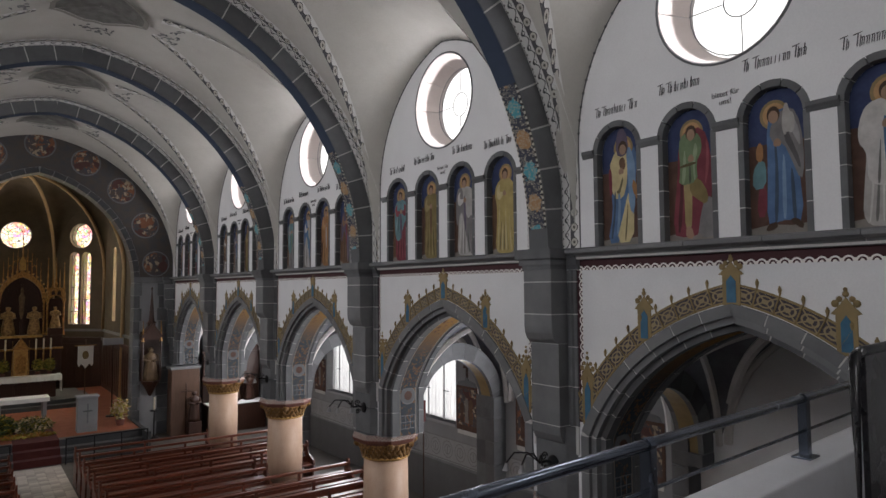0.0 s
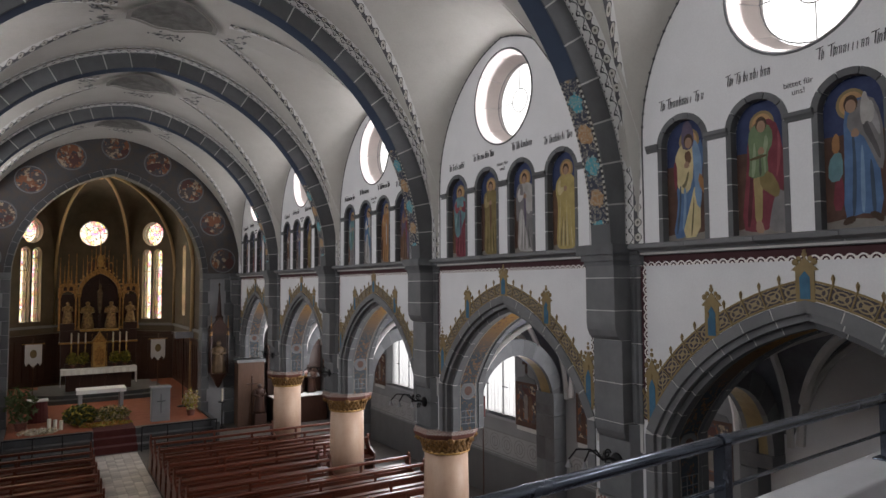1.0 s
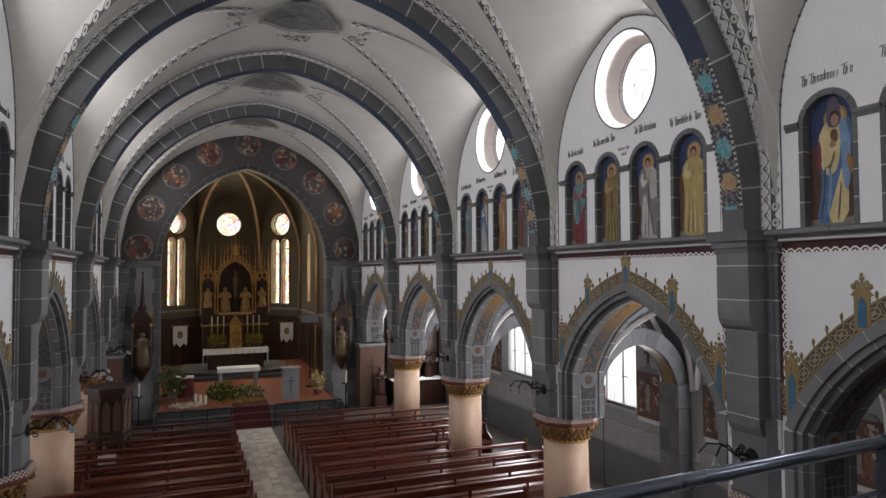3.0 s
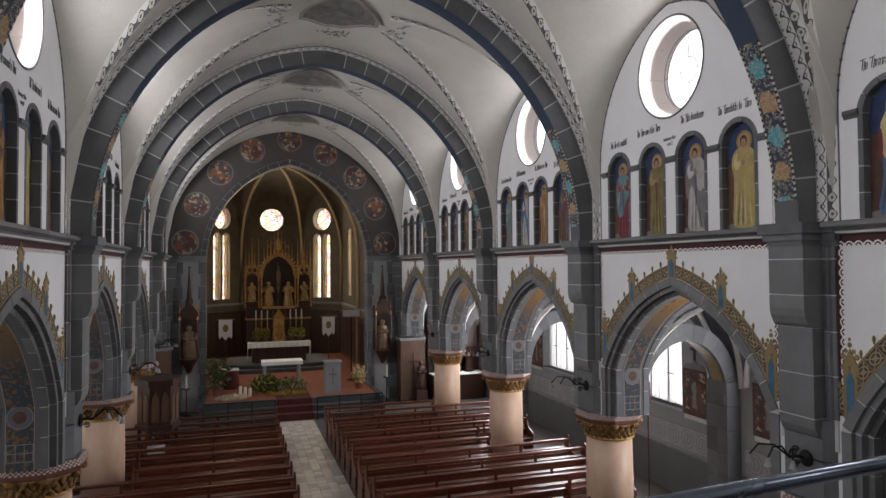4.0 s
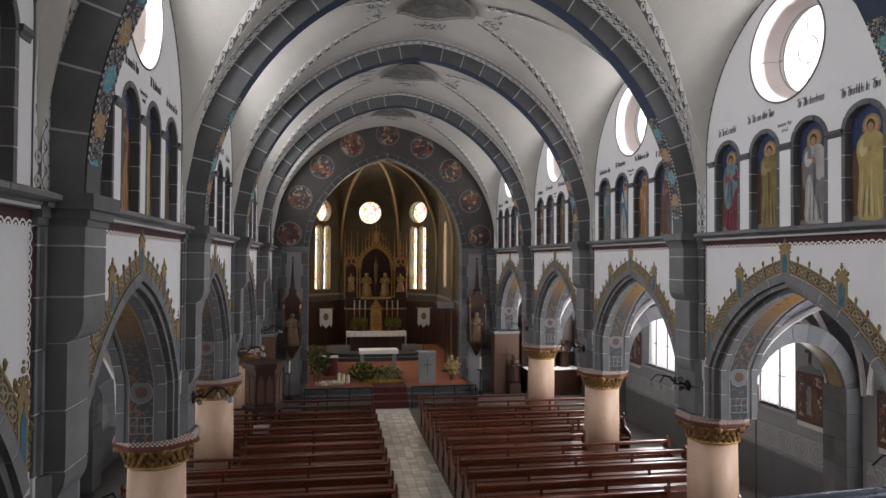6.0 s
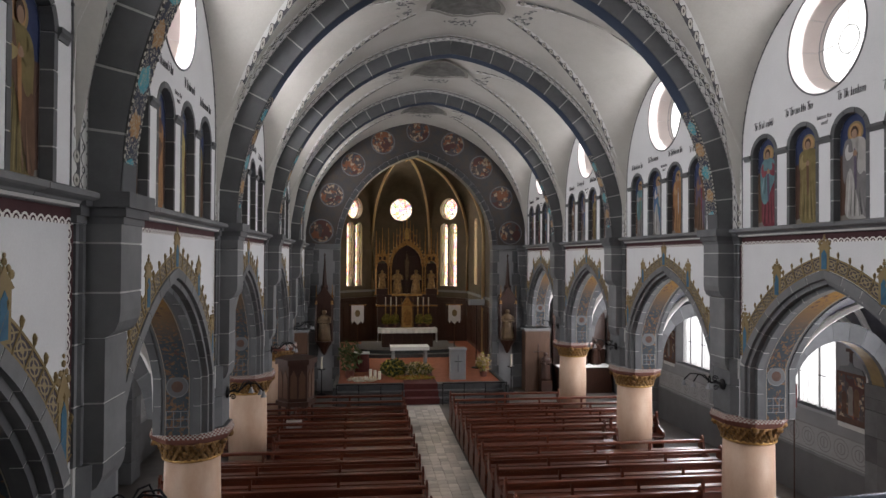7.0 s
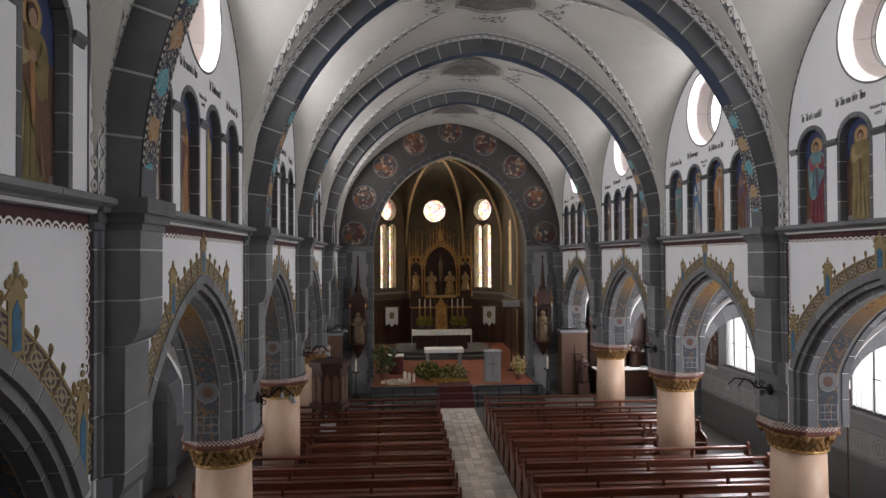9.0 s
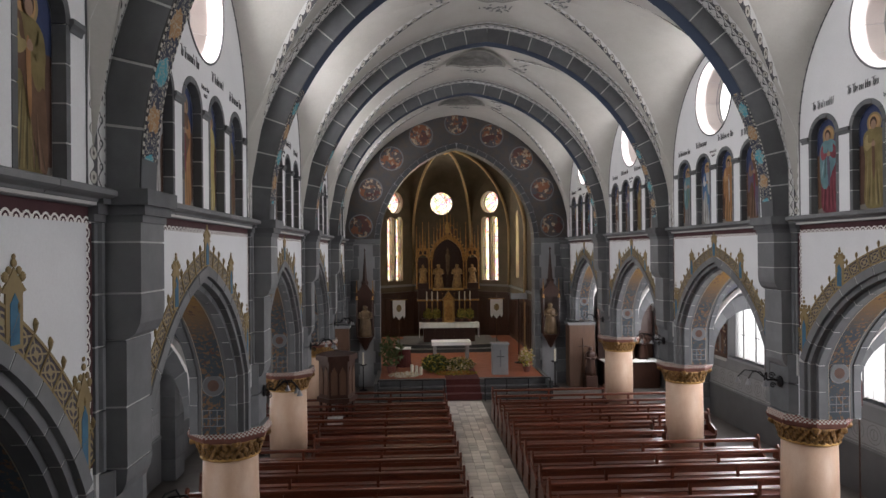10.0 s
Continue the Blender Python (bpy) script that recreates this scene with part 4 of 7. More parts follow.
# ---- large structure ----
kit = arcade_bay()
kit.matrix_basis = place(RIGHT, BAYS[1])
cl = clerestory_bay()
cl.matrix_basis = place(RIGHT, BAYS[1])
oc = oculus()
oc.matrix_basis = place(RIGHT, BAYS[1])
pr = pier_kit()
pr.matrix_basis = place(RIGHT, PIERS[2])
co = column_kit()
co.matrix_basis = place(RIGHT, PIERS[2])
va = vault_bay()
va.matrix_basis = place(RIGHT, BAYS[1])
ta = transverse_arch()
ta.matrix_basis = place(RIGHT, PIERS[2])
for sd in SIDES:
    for y in BAYS:
        if not (sd is RIGHT and y == BAYS[1]):
            for ob in ((kit, cl, oc) if y > 0 else (cl, oc)):
                copy_thing(ob, place(sd, y))
    for y in PIERS[1:]:
        if not (sd is RIGHT and y == PIERS[2]):
            copy_thing(pr, place(sd, y))
            copy_thing(co, place(sd, y))
for y in [BAYS[0]] + BAYS[2:]:
    copy_thing(va, place(RIGHT, y))
for y in PIERS[1:]:
    if y != PIERS[2]:
        copy_thing(ta, place(RIGHT, y))
END_PIER = PIERS[-1] + BAY
for sd in SIDES:     # half piers against the chancel wall
    copy_thing(pr, place(sd, END_PIER))

for sd, tag in ((RIGHT, "south"), (LEFT, "north")):
    y_oc = BAYS
    for y in y_oc:
        m = Matrix.Translation((0, y, 0)) @ sd @ Matrix.Translation((4.63, 0, 8.48)) @ Matrix.Rotation(math.pi / 2, 4, "Y")
        window_light("oculus_daylight", m, 1.32, 1.32, POWER_OCULUS[tag], shape="DISK")

# back of the church behind the gallery
bm = boxed((-9, -6.3, 0), (9, -6.0, 13))
tagged(part("wall_west", bm, M_PLASTER), "plain plaster wall behind the organ gallery", "wall", kind="structure")
for sx in (1, -1):
    x0, x1 = sorted((sx * 4.44, sx * 5.5))
    part_w = part("wall_gallery", boxed((x0, -6.0, 0), (x1, -3.12 + BAY / 2 + 0.01, 5.6)), M_PLASTER)
    tagged(part_w, "white plaster wall beside the organ gallery", "wall", kind="structure")


# ---- aisles ----
AX = 7.74
AVZ = 2.88      # springing of the aisle vaults
def aisle_bay():
    h = BAY / 2
    win = [(1.0, 2.03)] + [(1.0 * math.cos(math.pi * i / 14), 3.55 + 0.85 * math.sin(math.pi * i / 14)) for i in range(15)] + [(-1.0, 2.03)]
    bm = bmesh.new()
    lo = pierced(bm, [(h, 0), (h, 5.2), (-h, 5.2), (-h, 0)], [win], AX)
    hi = pierced(bm, [(h, 0), (h, 5.2), (-h, 5.2), (-h, 0)], [[(y * 0.9, z if z < 2.1 else z - 0.06) for y, z in win]], AX + 0.32)
    join_loops(bm, lo[0], hi[0])
    join_loops(bm, lo[1], hi[1])
    wall = part("aisle_wall", bm, M_AISLE_WALL)
    tagged(wall, "grey painted aisle wall with a tall bright window", "wall", kind="structure")
    for y0, y1 in ((-h + 0.4, h - 0.4),):
        bm = bmesh.new()
        ribbon(bm, [(AX - 0.005, y, 1.08) for y in (y1, y0)], [(AX - 0.005, y, 1.66) for y in (y1, y0)])
        part("dado_frieze", bm, M_DADO, wall, "stencilled grey scroll frieze", fix=False)
    part("painted_dado", boxed((AX - 0.012, -h, 0.0), (AX + 0.01, h, 1.03)), M_DADO_GREY, wall, "dark grey painted dado")
    part("dado_rail", boxed((AX - 0.03, -h, 1.03), (AX + 0.01, h, 1.08)), M_STONE_LIGHT, wall)
    for y in (-h, h):
        s = -1 if y > 0 else 1
        y0, y1 = sorted((y, y + s * 0.3))
        for k in range(6):
            part("pilaster_stone", boxed((AX - 0.34, y0, 0.02 + k * 0.49), (AX + 0.01, y1, 0.498 + k * 0.49)), M_STONE, wall)
    # window with white curtains behind bars
    wn = thing("aisle_window", "tall bright window with white glazing bars", "window", "structure", "aisle windows")
    g = bmesh.new()
    vs = [g.verts.new((AX + 0.16, y * 0.97, z)) for y, z in win]
    g.faces.new(vs)
    gl = part("pane", g, M_GLASS, wn)
    gl.visible_shadow = False
    for y in (-0.34, 0.34):
        part("mullion", boxed((AX + 0.12, y - 0.015, 2.0), (AX + 0.15, y + 0.015, 4.3)), M_GREY_PANEL, wn)
    for z in (2.75, 3.5):
        for y in (-0.55, 0.24):
            part("saddle_bar", boxed((AX + 0.11, y, z), (AX + 0.125, y + 0.22, z + 0.018)), M_IRON, wn)
    bm = bmesh.new()
    rows = []
    for zz, depth in ((2.04, 0.045), (2.6, 0.038), (3.3, 0.026), (4.15, 0.014)):
        rows.append([bm.verts.new((AX + 0.23 + depth * math.sin(k * 1.25 + 0.4 * math.sin(k * 0.37)), -0.95 + 1.9 * k / 60, zz if zz < 4 else min(zz, 3.55 + 0.85 * math.sqrt(max(0.0, 1 - (-0.95 + 1.9 * k / 60) ** 2)) - 0.03))) for k in range(61)])
    for ra, rb in zip(rows, rows[1:]):
        for k in range(60):
            bm.faces.new((ra[k], ra[k + 1], rb[k + 1], rb[k]))
    cu = part("curtain", bm, M_CURTAIN, wn, "thin white curtain hanging in folds", smooth=True, fix=False)
    cu.visible_shadow = False
    part("sill", boxed((AX - 0.02, -1.0, 1.97), (AX + 0.3, 1.0, 2.03)), M_GREY_PANEL, wn)
    # vault of the aisle
    bm = bmesh.new()
    cx, hx = (5.22 + AX) / 2, (AX - 5.22) / 2 + 0.02
    rows = []
    for i in range(41):
        v = -h + BAY * i / 40
        row = []
        for k in range(25):
            x = cx - hx + 2 * hx * k / 24
            t = 2.85 + 2.0 * math.sqrt(max(0, 1 - ((x - cx) / hx) ** 2))
            a = AVZ + math.sqrt(max(0, 2.02 ** 2 - v * v)) if abs(v) < 2.02 else 2.85
            row.append(bm.verts.new((x, v, max(t, a))))
        rows.append(row)
    for a, b in zip(rows, rows[1:]):
        for k in range(24):
            bm.faces.new((a[k], b[k], b[k + 1], a[k + 1]))
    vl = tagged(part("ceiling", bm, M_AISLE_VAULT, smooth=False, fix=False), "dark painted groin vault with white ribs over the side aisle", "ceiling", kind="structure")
    for sx in (-1, 1):         # white ribs along the groins and the arcade side
        for sy in (-1, 1):
            pts = []
            for k in range(17):
                x = cx + sx * hx * (1 - k / 16)
                t = 2.85 + 2.0 * math.sqrt(max(0, 1 - ((x - cx) / hx) ** 2))
                if t > AVZ + 0.02:
                    pts.append((x, sy * math.sqrt(max(0, 2.02 ** 2 - (t - AVZ) ** 2)), t - 0.02))
            if len(pts) > 2:
                part("rib", tube(bmesh.new(), pts, 0.075, 6), M_VAULT_RIB, vl)
        for v in (-2.15, 2.15):
            part("rib", tube(bmesh.new(), [(cx + hx * 0.98 * math.cos(math.pi * q / 20), v, 2.82 + 1.97 * math.sin(math.pi * q / 20)) for q in range(21)], 0.06, 6), M_VAULT_RIB, vl) if sx > 0 else None
        part("rib", tube(bmesh.new(), [(cx + sx * (hx - 0.06), 1.98 * math.cos(math.pi * q / 20), AVZ + 1.98 * math.sin(math.pi * q / 20)) for q in range(21)], 0.065, 6), M_VAULT_RIB, vl)
    return wall, wn, vl


def aisle_arch():
    arch = thing("aisle_arch", "grey stone arch across the side aisle", "arch", "structure")
    cx, r = 6.48, 0.98
    for k in range(11):
        a0, a1 = math.pi * k / 11 + 0.008, math.pi * (k + 1) / 11 - 0.008
        lp = [(cx + r * math.cos(a0 + (a1 - a0) * i / 2), 2.70 + 1.15 * r * math.sin(a0 + (a1 - a0) * i / 2)) for i in range(3)]
        lp += [(cx + (r + 0.30) * math.cos(a1 + (a0 - a1) * i / 2), 2.70 + 1.15 * (r + 0.30) * math.sin(a1 + (a0 - a1) * i / 2)) for i in range(3)]
        part("voussoir", prism(bmesh.new(), lp, across, -0.24, 0.24), M_STONE, arch)
    core = bmesh.new()
    for k in range(22):
        a0, a1 = math.pi * k / 22, math.pi * (k + 1) / 22
        lp = [(cx + (r + 0.005) * math.cos(a), 2.70 + 1.15 * (r + 0.005) * math.sin(a)) for a in (a0, a1)] + [(cx + (r + 0.29) * math.cos(a), 2.70 + 1.15 * (r + 0.29) * math.sin(a)) for a in (a1, a0)]
        prism(core, lp, across, -0.234, 0.234)
    part("pointing", core, M_STONE_LIGHT, arch)
    bm = bmesh.new()
    pts = [(cx + (r - 0.004) * math.cos(math.pi * i / 24), 2.70 + 1.15 * (r - 0.004) * math.sin(math.pi * i / 24)) for i in range(25)]
    ribbon(bm, [(u, -0.15, v) for u, v in pts], [(u, 0.15, v) for u, v in pts])
    part("soffit_paint", bm, M_GOLD_PAINT, arch, "ochre painted soffit", fix=False)
    part("springer", boxed((AX - 0.36, -0.26, 2.5), (AX - 0.02, 0.26, 2.70)), M_STONE, arch)
    return arch


aw, an, av = aisle_bay()
aa = aisle_arch()
for ob in (aw, an):
    ob.matrix_basis = place(RIGHT, BAYS[2])
av.matrix_basis = place(RIGHT, BAYS[1])
aa.matrix_basis = place(RIGHT, PIERS[2])
for sd, tag in ((RIGHT, "south"), (LEFT, "north")):
    for y in BAYS[1:]:
        if y == BAYS[1]:       # blind bay beside the gallery
            if sd is LEFT:
                copy_thing(av, place(sd, y))
            sx = 1 if sd is RIGHT else -1
            xa, xb = sorted((sx * AX, sx * (AX + 0.3)))
            tagged(part("aisle_wall", boxed((xa, y - BAY / 2, 0), (xb, y + BAY / 2, 5.2)), M_PLASTER), "plain white aisle wall beside the gallery", "wall", kind="structure")
            continue
        if sd is RIGHT and y == BAYS[2]:
            copy_thing(av, place(sd, y))
        else:
            for ob in (aw, an, av):
                copy_thing(ob, place(sd, y))
        m = Matrix.Translation((0, y, 0)) @ sd @ Matrix.Translation((AX - 0.03, 0, 3.15)) @ Matrix.Rotation(math.pi / 2, 4, "Y")
        window_light("aisle_daylight", m, 2.2, 1.85, POWER_AISLE[tag])
    for y in PIERS[1:]:
        if not (sd is RIGHT and y == PIERS[2]):
            copy_thing(aa, place(sd, y))
    sx = 1 if sd is RIGHT else -1
    x0, x1 = sorted((sx * 5.24, sx * 8.6))
    tagged(part("wall_aisle_end", boxed((x0, CHANCEL, 0), (x1, CHANCEL + 0.5, 5.4)), M_AISLE_WALL), "grey end wall of the side aisle", "wall", kind="structure")
    tagged(part("wall_aisle_back", boxed((x0, -1.6, 0), (x1, -0.9, 5.4)), M_AISLE_WALL), "grey back wall of the side aisle", "wall", kind="structure")
    xa, xb = sorted((sx * 5.0, sx * 9.0))
    tagged(part("aisle_roof", boxed((xa, -1.6, 5.35), (xb, CHANCEL + 0.5, 5.5)), M_STONE), "lean-to roof over the side aisle", "roof", kind="structure")

# overcast sky outside the windows
for nm, lo, hi in (("backdrop_south", (13.0, -12, -4), (13.1, 45, 24)), ("backdrop_north", (-13.1, -12, -4), (-13.0, 45, 24)), ("backdrop_east", (-13, 45, -4), (13, 45.1, 24))):
    tagged(part(nm, boxed(lo, hi), M_SKY_EAST if nm == "backdrop_east" else M_SKY), "plain white overcast sky outside the windows", "sky", kind="structure")

# ---- floor ----
floor = tagged(part("floor", boxed((-9, -6.3, -0.2), (9, 40, 0.0)), M_FLOOR), "dark worn stone church floor", "floor", kind="structure")

# ---- chancel wall ----
CC, CR, CZ = 0.83, 3.93, 5.6
def chancel_wall():
    bm = bmesh.new()
    arch = arc_pts(CC, CR, CZ, 18, 0.0)
    loop = [(5.5, 0), (5.5, 11.4), (-5.5, 11.4), (-5.5, 0)] + [(u, v) for u, v in arch[::-1]]
    va = [bm.verts.new((u, CHANCEL, v)) for u, v in loop]
    vb = [bm.verts.new((u, CHANCEL + 0.6, v)) for u, v in loop]
    n = len(loop)
    for vs in (va, vb):
        bmesh.ops.triangle_fill(bm, use_beauty=True, edges=[bm.edges.new((vs[i], vs[(i + 1) % n])) for i in range(n)])
    join_loops(bm, va, vb)
    wall = tagged(part("wall_chancel", bm, M_GREY_PANEL), "grey chancel wall with pointed arch and painted band", "wall", kind="structure")
    # painted band round the arch
    bm = bmesh.new()
    for mir in (1, -1):
        top0, top1 = math.acos(CC / (CR + 0.18)), math.acos(CC / (CR + 1.38))
        lf = [(mir * (-CC + (CR + 0.18) * math.cos(top0 * i / 24)), CHANCEL - 0.006, CZ + (CR + 0.18) * math.sin(top0 * i / 24)) for i in range(25)]
        rg = [(mir * min(4.42, -CC + (CR + 1.38) * math.cos(top1 * i / 24)), CHANCEL - 0.006, CZ + 0.2 + (CR + 1.38) * math.sin(top1 * i / 24)) for i in range(25)]
        ribbon(bm, lf, rg)
    part("painted_band", bm, M_BAND, wall, "grey-blue painted band with medallions", fix=False)
    for mir in (1, -1):
        for k in range(5):
            if k == 0 and mir < 0:
                continue
            a = math.acos(CC / (CR + 0.75)) * (1 - k / 4.35)
            x, z = mir * (-CC + (CR + 0.75) * math.cos(a)), CZ + 0.2 + (CR + 0.75) * math.sin(a)
            for r, mt, d in ((0.48, M_STONE_LIGHT, 0.010), (0.45, M_STONE, 0.013), (0.43, M_MEDALLION, 0.016)):
                bm = bmesh.new()
                bmesh.ops.create_circle(bm, cap_ends=True, segments=28, radius=r, matrix=Matrix.Translation((x, CHANCEL - d, z)) @ Matrix.Rotation(math.pi / 2, 4, "X"))
                part("painted_medallion", bm, mt, wall)
    # arch stones and jamb quoins
    for mir in (1, -1):
        top = math.acos(CC / CR)
        for k in range(13):
            a0, a1 = top * k / 13 + 0.002, top * (k + 1) / 13 - 0.002
            lp = [(mir * (-CC + (CR - 0.02) * math.cos(a0 + (a1 - a0) * i / 2)), CZ + (CR - 0.02) * math.sin(a0 + (a1 - a0) * i / 2)) for i in range(3)]
            lp += [(mir * (-CC + (CR + 0.17) * math.cos(a1 + (a0 - a1) * i / 2)), CZ + (CR + 0.17) * math.sin(a1 + (a0 - a1) * i / 2)) for i in range(3)]
            part("voussoir", prism(bmesh.new(), lp, across, CHANCEL - 0.03, CHANCEL + 0.62), M_STEP, wall)
        for k in range(12):
            x0, x1 = sorted((mir * 3.08, mir * (3.28 + 0.07 * (k % 2))))
            part("quoin", boxed((x0, CHANCEL - 0.03, 0.006 + k * 0.466), (x1, CHANCEL + 0.62, 0.46 + k * 0.466)), M_STONE, wall)
            x0, x1 = sorted((mir * (3.95 - 0.05 * (k % 2)), mir * 4.45))
            part("quoin", boxed((x0, CHANCEL - 0.02, 0.006 + k * 0.466), (x1, CHANCEL + 0.05, 0.46 + k * 0.466)), M_STONE, wall)
        x0, x1 = sorted((mir * 3.05, mir * 4.2))
        part("impost", boxed((x0, CHANCEL - 0.10, 5.62), (x1, CHANCEL + 0.1, 5.82)), M_STONE_LIGHT, wall)
    return wall


chancel_wall()

# ---- chancel and apse ----
POLY = [(3.7, CHANCEL + 0.6), (3.7, 29.4), (3.7, 34.5), (1.7, 36.5), (-1.7, 36.5), (-3.7, 34.5), (-3.7, 29.4), (-3.7, CHANCEL + 0.6)]


def facet(i, holes, lamp=None):
    (xa, ya), (xb, yb) = POLY[i], POLY[i + 1]
    d = Vector((xb - xa, yb - ya, 0))
    ln = d.length
    d.normalize()
    out = Vector((d.y, -d.x, 0))
    mid = Vector(((xa + xb) / 2, (ya + yb) / 2, 0))
    m = Matrix.Translation(mid) @ Matrix(((out.x, d.x, 0), (out.y, d.y, 0), (0, 0, 1))).to_4x4()
    bm = bmesh.new()
    fr = pierced(bm, [(ln / 2, 0), (ln / 2, 10.8), (-ln / 2, 10.8), (-ln / 2, 0)], holes, 0.0)
    bk = pierced(bm, [(ln / 2, 0), (ln / 2, 10.8), (-ln / 2, 10.8), (-ln / 2, 0)], holes, 0.45)
    for a, b in zip(fr, bk):
        join_loops(bm, a, b)
    w = tagged(part("wall_apse", bm, M_APSE), "ochre painted apse wall", "wall", kind="structure")
    w.matrix_basis = m
    return m, w, ln


def disc_loop(y, z, r, n=28):
    return [(y + r * math.cos(2 * math.pi * i / n), z + r * math.sin(2 * math.pi * i / n)) for i in range(n)]


def lancet(y, w, z0, z1, n=10):
    return [(y + w, z0)] + [(y + w * math.cos(math.pi * i / n), z1 - w + w * math.sin(math.pi * i / n)) for i in range(n + 1)] + [(y - w, z0)]


def stained_window(m, holes):
    win = thing("stained_window", "leaded stained glass window in the apse", "window", "structure", "apse windows", m)
    for lp in holes:
        bm = bmesh.new()
        bm.faces.new([bm.verts.new((0.22, u, v)) for u, v in lp])
        g = part("glass_panel", bm, M_STAINED, win)
        g.visible_shadow = False
        bm = bmesh.new()
        tube(bm, [(0.21, u, v) for u, v in lp + lp[:1]], 0.03, 5)
        part("stone_tracery", bm, M_STONE_LIGHT, win)
        zs = [v for u, v in lp]
        us = [u for u, v in lp]
        k = min(zs) + 0.62
        if max(zs) - min(zs) < 1.5:       # tracery of a round light
            zc, uc, rr = (min(zs) + max(zs)) / 2, (min(us) + max(us)) / 2, (max(us) - min(us)) / 2
            part("lead_ring", tube(bmesh.new(), [(0.20, uc + rr * 0.5 * math.cos(math.pi * q / 12), zc + rr * 0.5 * math.sin(math.pi * q / 12)) for q in range(25)], 0.014, 5), M_IRON, win)
            for q in range(6):
                an = math.pi * q / 3 + 0.5
                part("lead_spoke", tube(bmesh.new(), [(0.20, uc + rr * f * math.cos(an), zc + rr * f * math.sin(an)) for f in (0.5, 1.0)], 0.012, 5), M_IRON, win)
            k = max(zs)
        while k < max(zs) - 0.2:
            part("lead_bar", boxed((0.19, min(us), k), (0.205, max(us), k + 0.022)), M_IRON, win)
            k += 0.62
    return win


twin = [lancet(-0.33, 0.27, 3.64, 7.3), lancet(0.33, 0.27, 3.64, 7.3), disc_loop(0, 8.12, 0.63)]
rose = [disc_loop(0, 8.12, 0.66)]
slim = [lancet(0, 0.4, 3.9, 7.4)]
for i in range(len(POLY) - 1):
    # facets 0 and 6: unseen side windows, added for the sidelight on the altar
    hs = {2: twin, 4: twin, 3: rose, 1: slim, 5: slim, 0: slim, 6: slim}.get(i, [])
    m, w, ln = facet(i, hs)
    if hs:
        stained_window(m, hs)
        zc, hh, ww = ((6.2, 5.6, 1.3) if hs is twin else (8.12, 1.32, 1.32) if hs is rose else (5.6, 3.6, 0.85))
        window_light("apse_daylight", m @ Matrix.Translation((0.5, 0, zc)) @ Matrix.Rotation(math.pi / 2, 4, "Y"), hh, ww, POWER_APSE * hh * ww / (5.0 if hs is not slim else 3.2 if i in (0, 6) else 3.0), (1.0, 0.93, 0.80))
    part("wainscot", boxed((-0.06, -ln / 2 + 0.03, 0.5), (-0.005, ln / 2 - 0.03, 2.9)), M_WOOD_DARK, w, "dark carved wood panelling")
    k = -ln / 2 + 0.2
    while k < ln / 2 - 0.3:
        part("wainscot_panel", boxed((-0.085, k, 0.8), (-0.058, k + 0.34, 2.7), 0.008), M_WOOD_DARK, w)
        k += 0.44
    part("wainscot_cornice", boxed((-0.14, -ln / 2 + 0.02, 2.86), (-0.005, ln / 2 - 0.02, 3.0), 0.01), M_WOOD_DARK, w)
    part("wall_cornice", boxed((-0.08, -ln / 2 + 0.02, 3.3), (-0.005, ln / 2 - 0.02, 3.42)), M_STONE_LIGHT, w)

# vault over chancel and apse, springing higher over each window
APEX = Vector((0, 32.6, 10.75))
bm = bmesh.new()
ribs = []
for i in range(1, 6):
    (xa, ya), (xb, yb) = POLY[i], POLY[i + 1]
    grid = []
    for k in range(17):
        t = k / 16
        p = Vector((xa + (xb - xa) * t, ya + (yb - ya) * t, 6.3 + 3.0 * math.sqrt(max(0, 1 - (2 * t - 1) ** 2))))
        row = []
        for s in range(13):
            a = math.pi / 2 * s / 12
            f = 1 - math.cos(a)
            row.append(bm.verts.new((p.x + (APEX.x - p.x) * f, p.y + (APEX.y - p.y) * f, p.z + (APEX.z - p.z) * math.sin(a))))
        grid.append(row)
    ribs.append([v.co.copy() for v in grid[0]])
    if i == 5:
        ribs.append([v.co.copy() for v in grid[-1]])
    for a, b in zip(grid, grid[1:]):
        for s in range(12):
            bm.faces.new((a[s], b[s], b[s + 1], a[s + 1]))
for mir in (1, -1):     # chancel bay in front of the apse
    rows = []
    for y in (CHANCEL + 0.3, 27.0, 29.4):
        rows.append([bm.verts.new((mir * (-0.9 + 4.65 * math.cos(math.acos(0.9 / 4.65) * i / 16)), y, 6.2 + 4.65 * math.sin(math.acos(0.9 / 4.65) * i / 16))) for i in range(17)])
    rows.append([bm.verts.new((mir * max(0, -0.9 + 4.65 * math.cos(math.acos(0.9 / 4.65) * i / 16)), 29.4 + 3.2 * (i / 16) ** 2, 6.2 + 4.65 * math.sin(math.acos(0.9 / 4.65) * i / 16))) for i in range(17)])
    for a, b in zip(rows, rows[1:]):
        for i in range(16):
            bm.faces.new((a[i], b[i], b[i + 1], a[i + 1]))
vault = tagged(part("ceiling", bm, M_APSE, smooth=True, fix=False), "ochre painted ribbed vault over the apse", "ceiling", kind="structure")
tagged(part("chancel_roof", boxed((-4.6, CHANCEL + 0.3, 10.95), (4.6, 37.2, 11.1)), M_STONE), "roof over the chancel", "roof", kind="structure")
for rb in ribs:
    bm = bmesh.new()
    tube(bm, [(rb[0].x * 0.985, rb[0].y - 0.05, 3.4)] + [Vector((p.x * 0.985, p.y - 0.04, p.z - 0.06)) for p in rb], 0.075, 8)
    part("vault_rib", bm, M_RIB, vault, "gilded stone rib", smooth=True)
bm = bmesh.new()
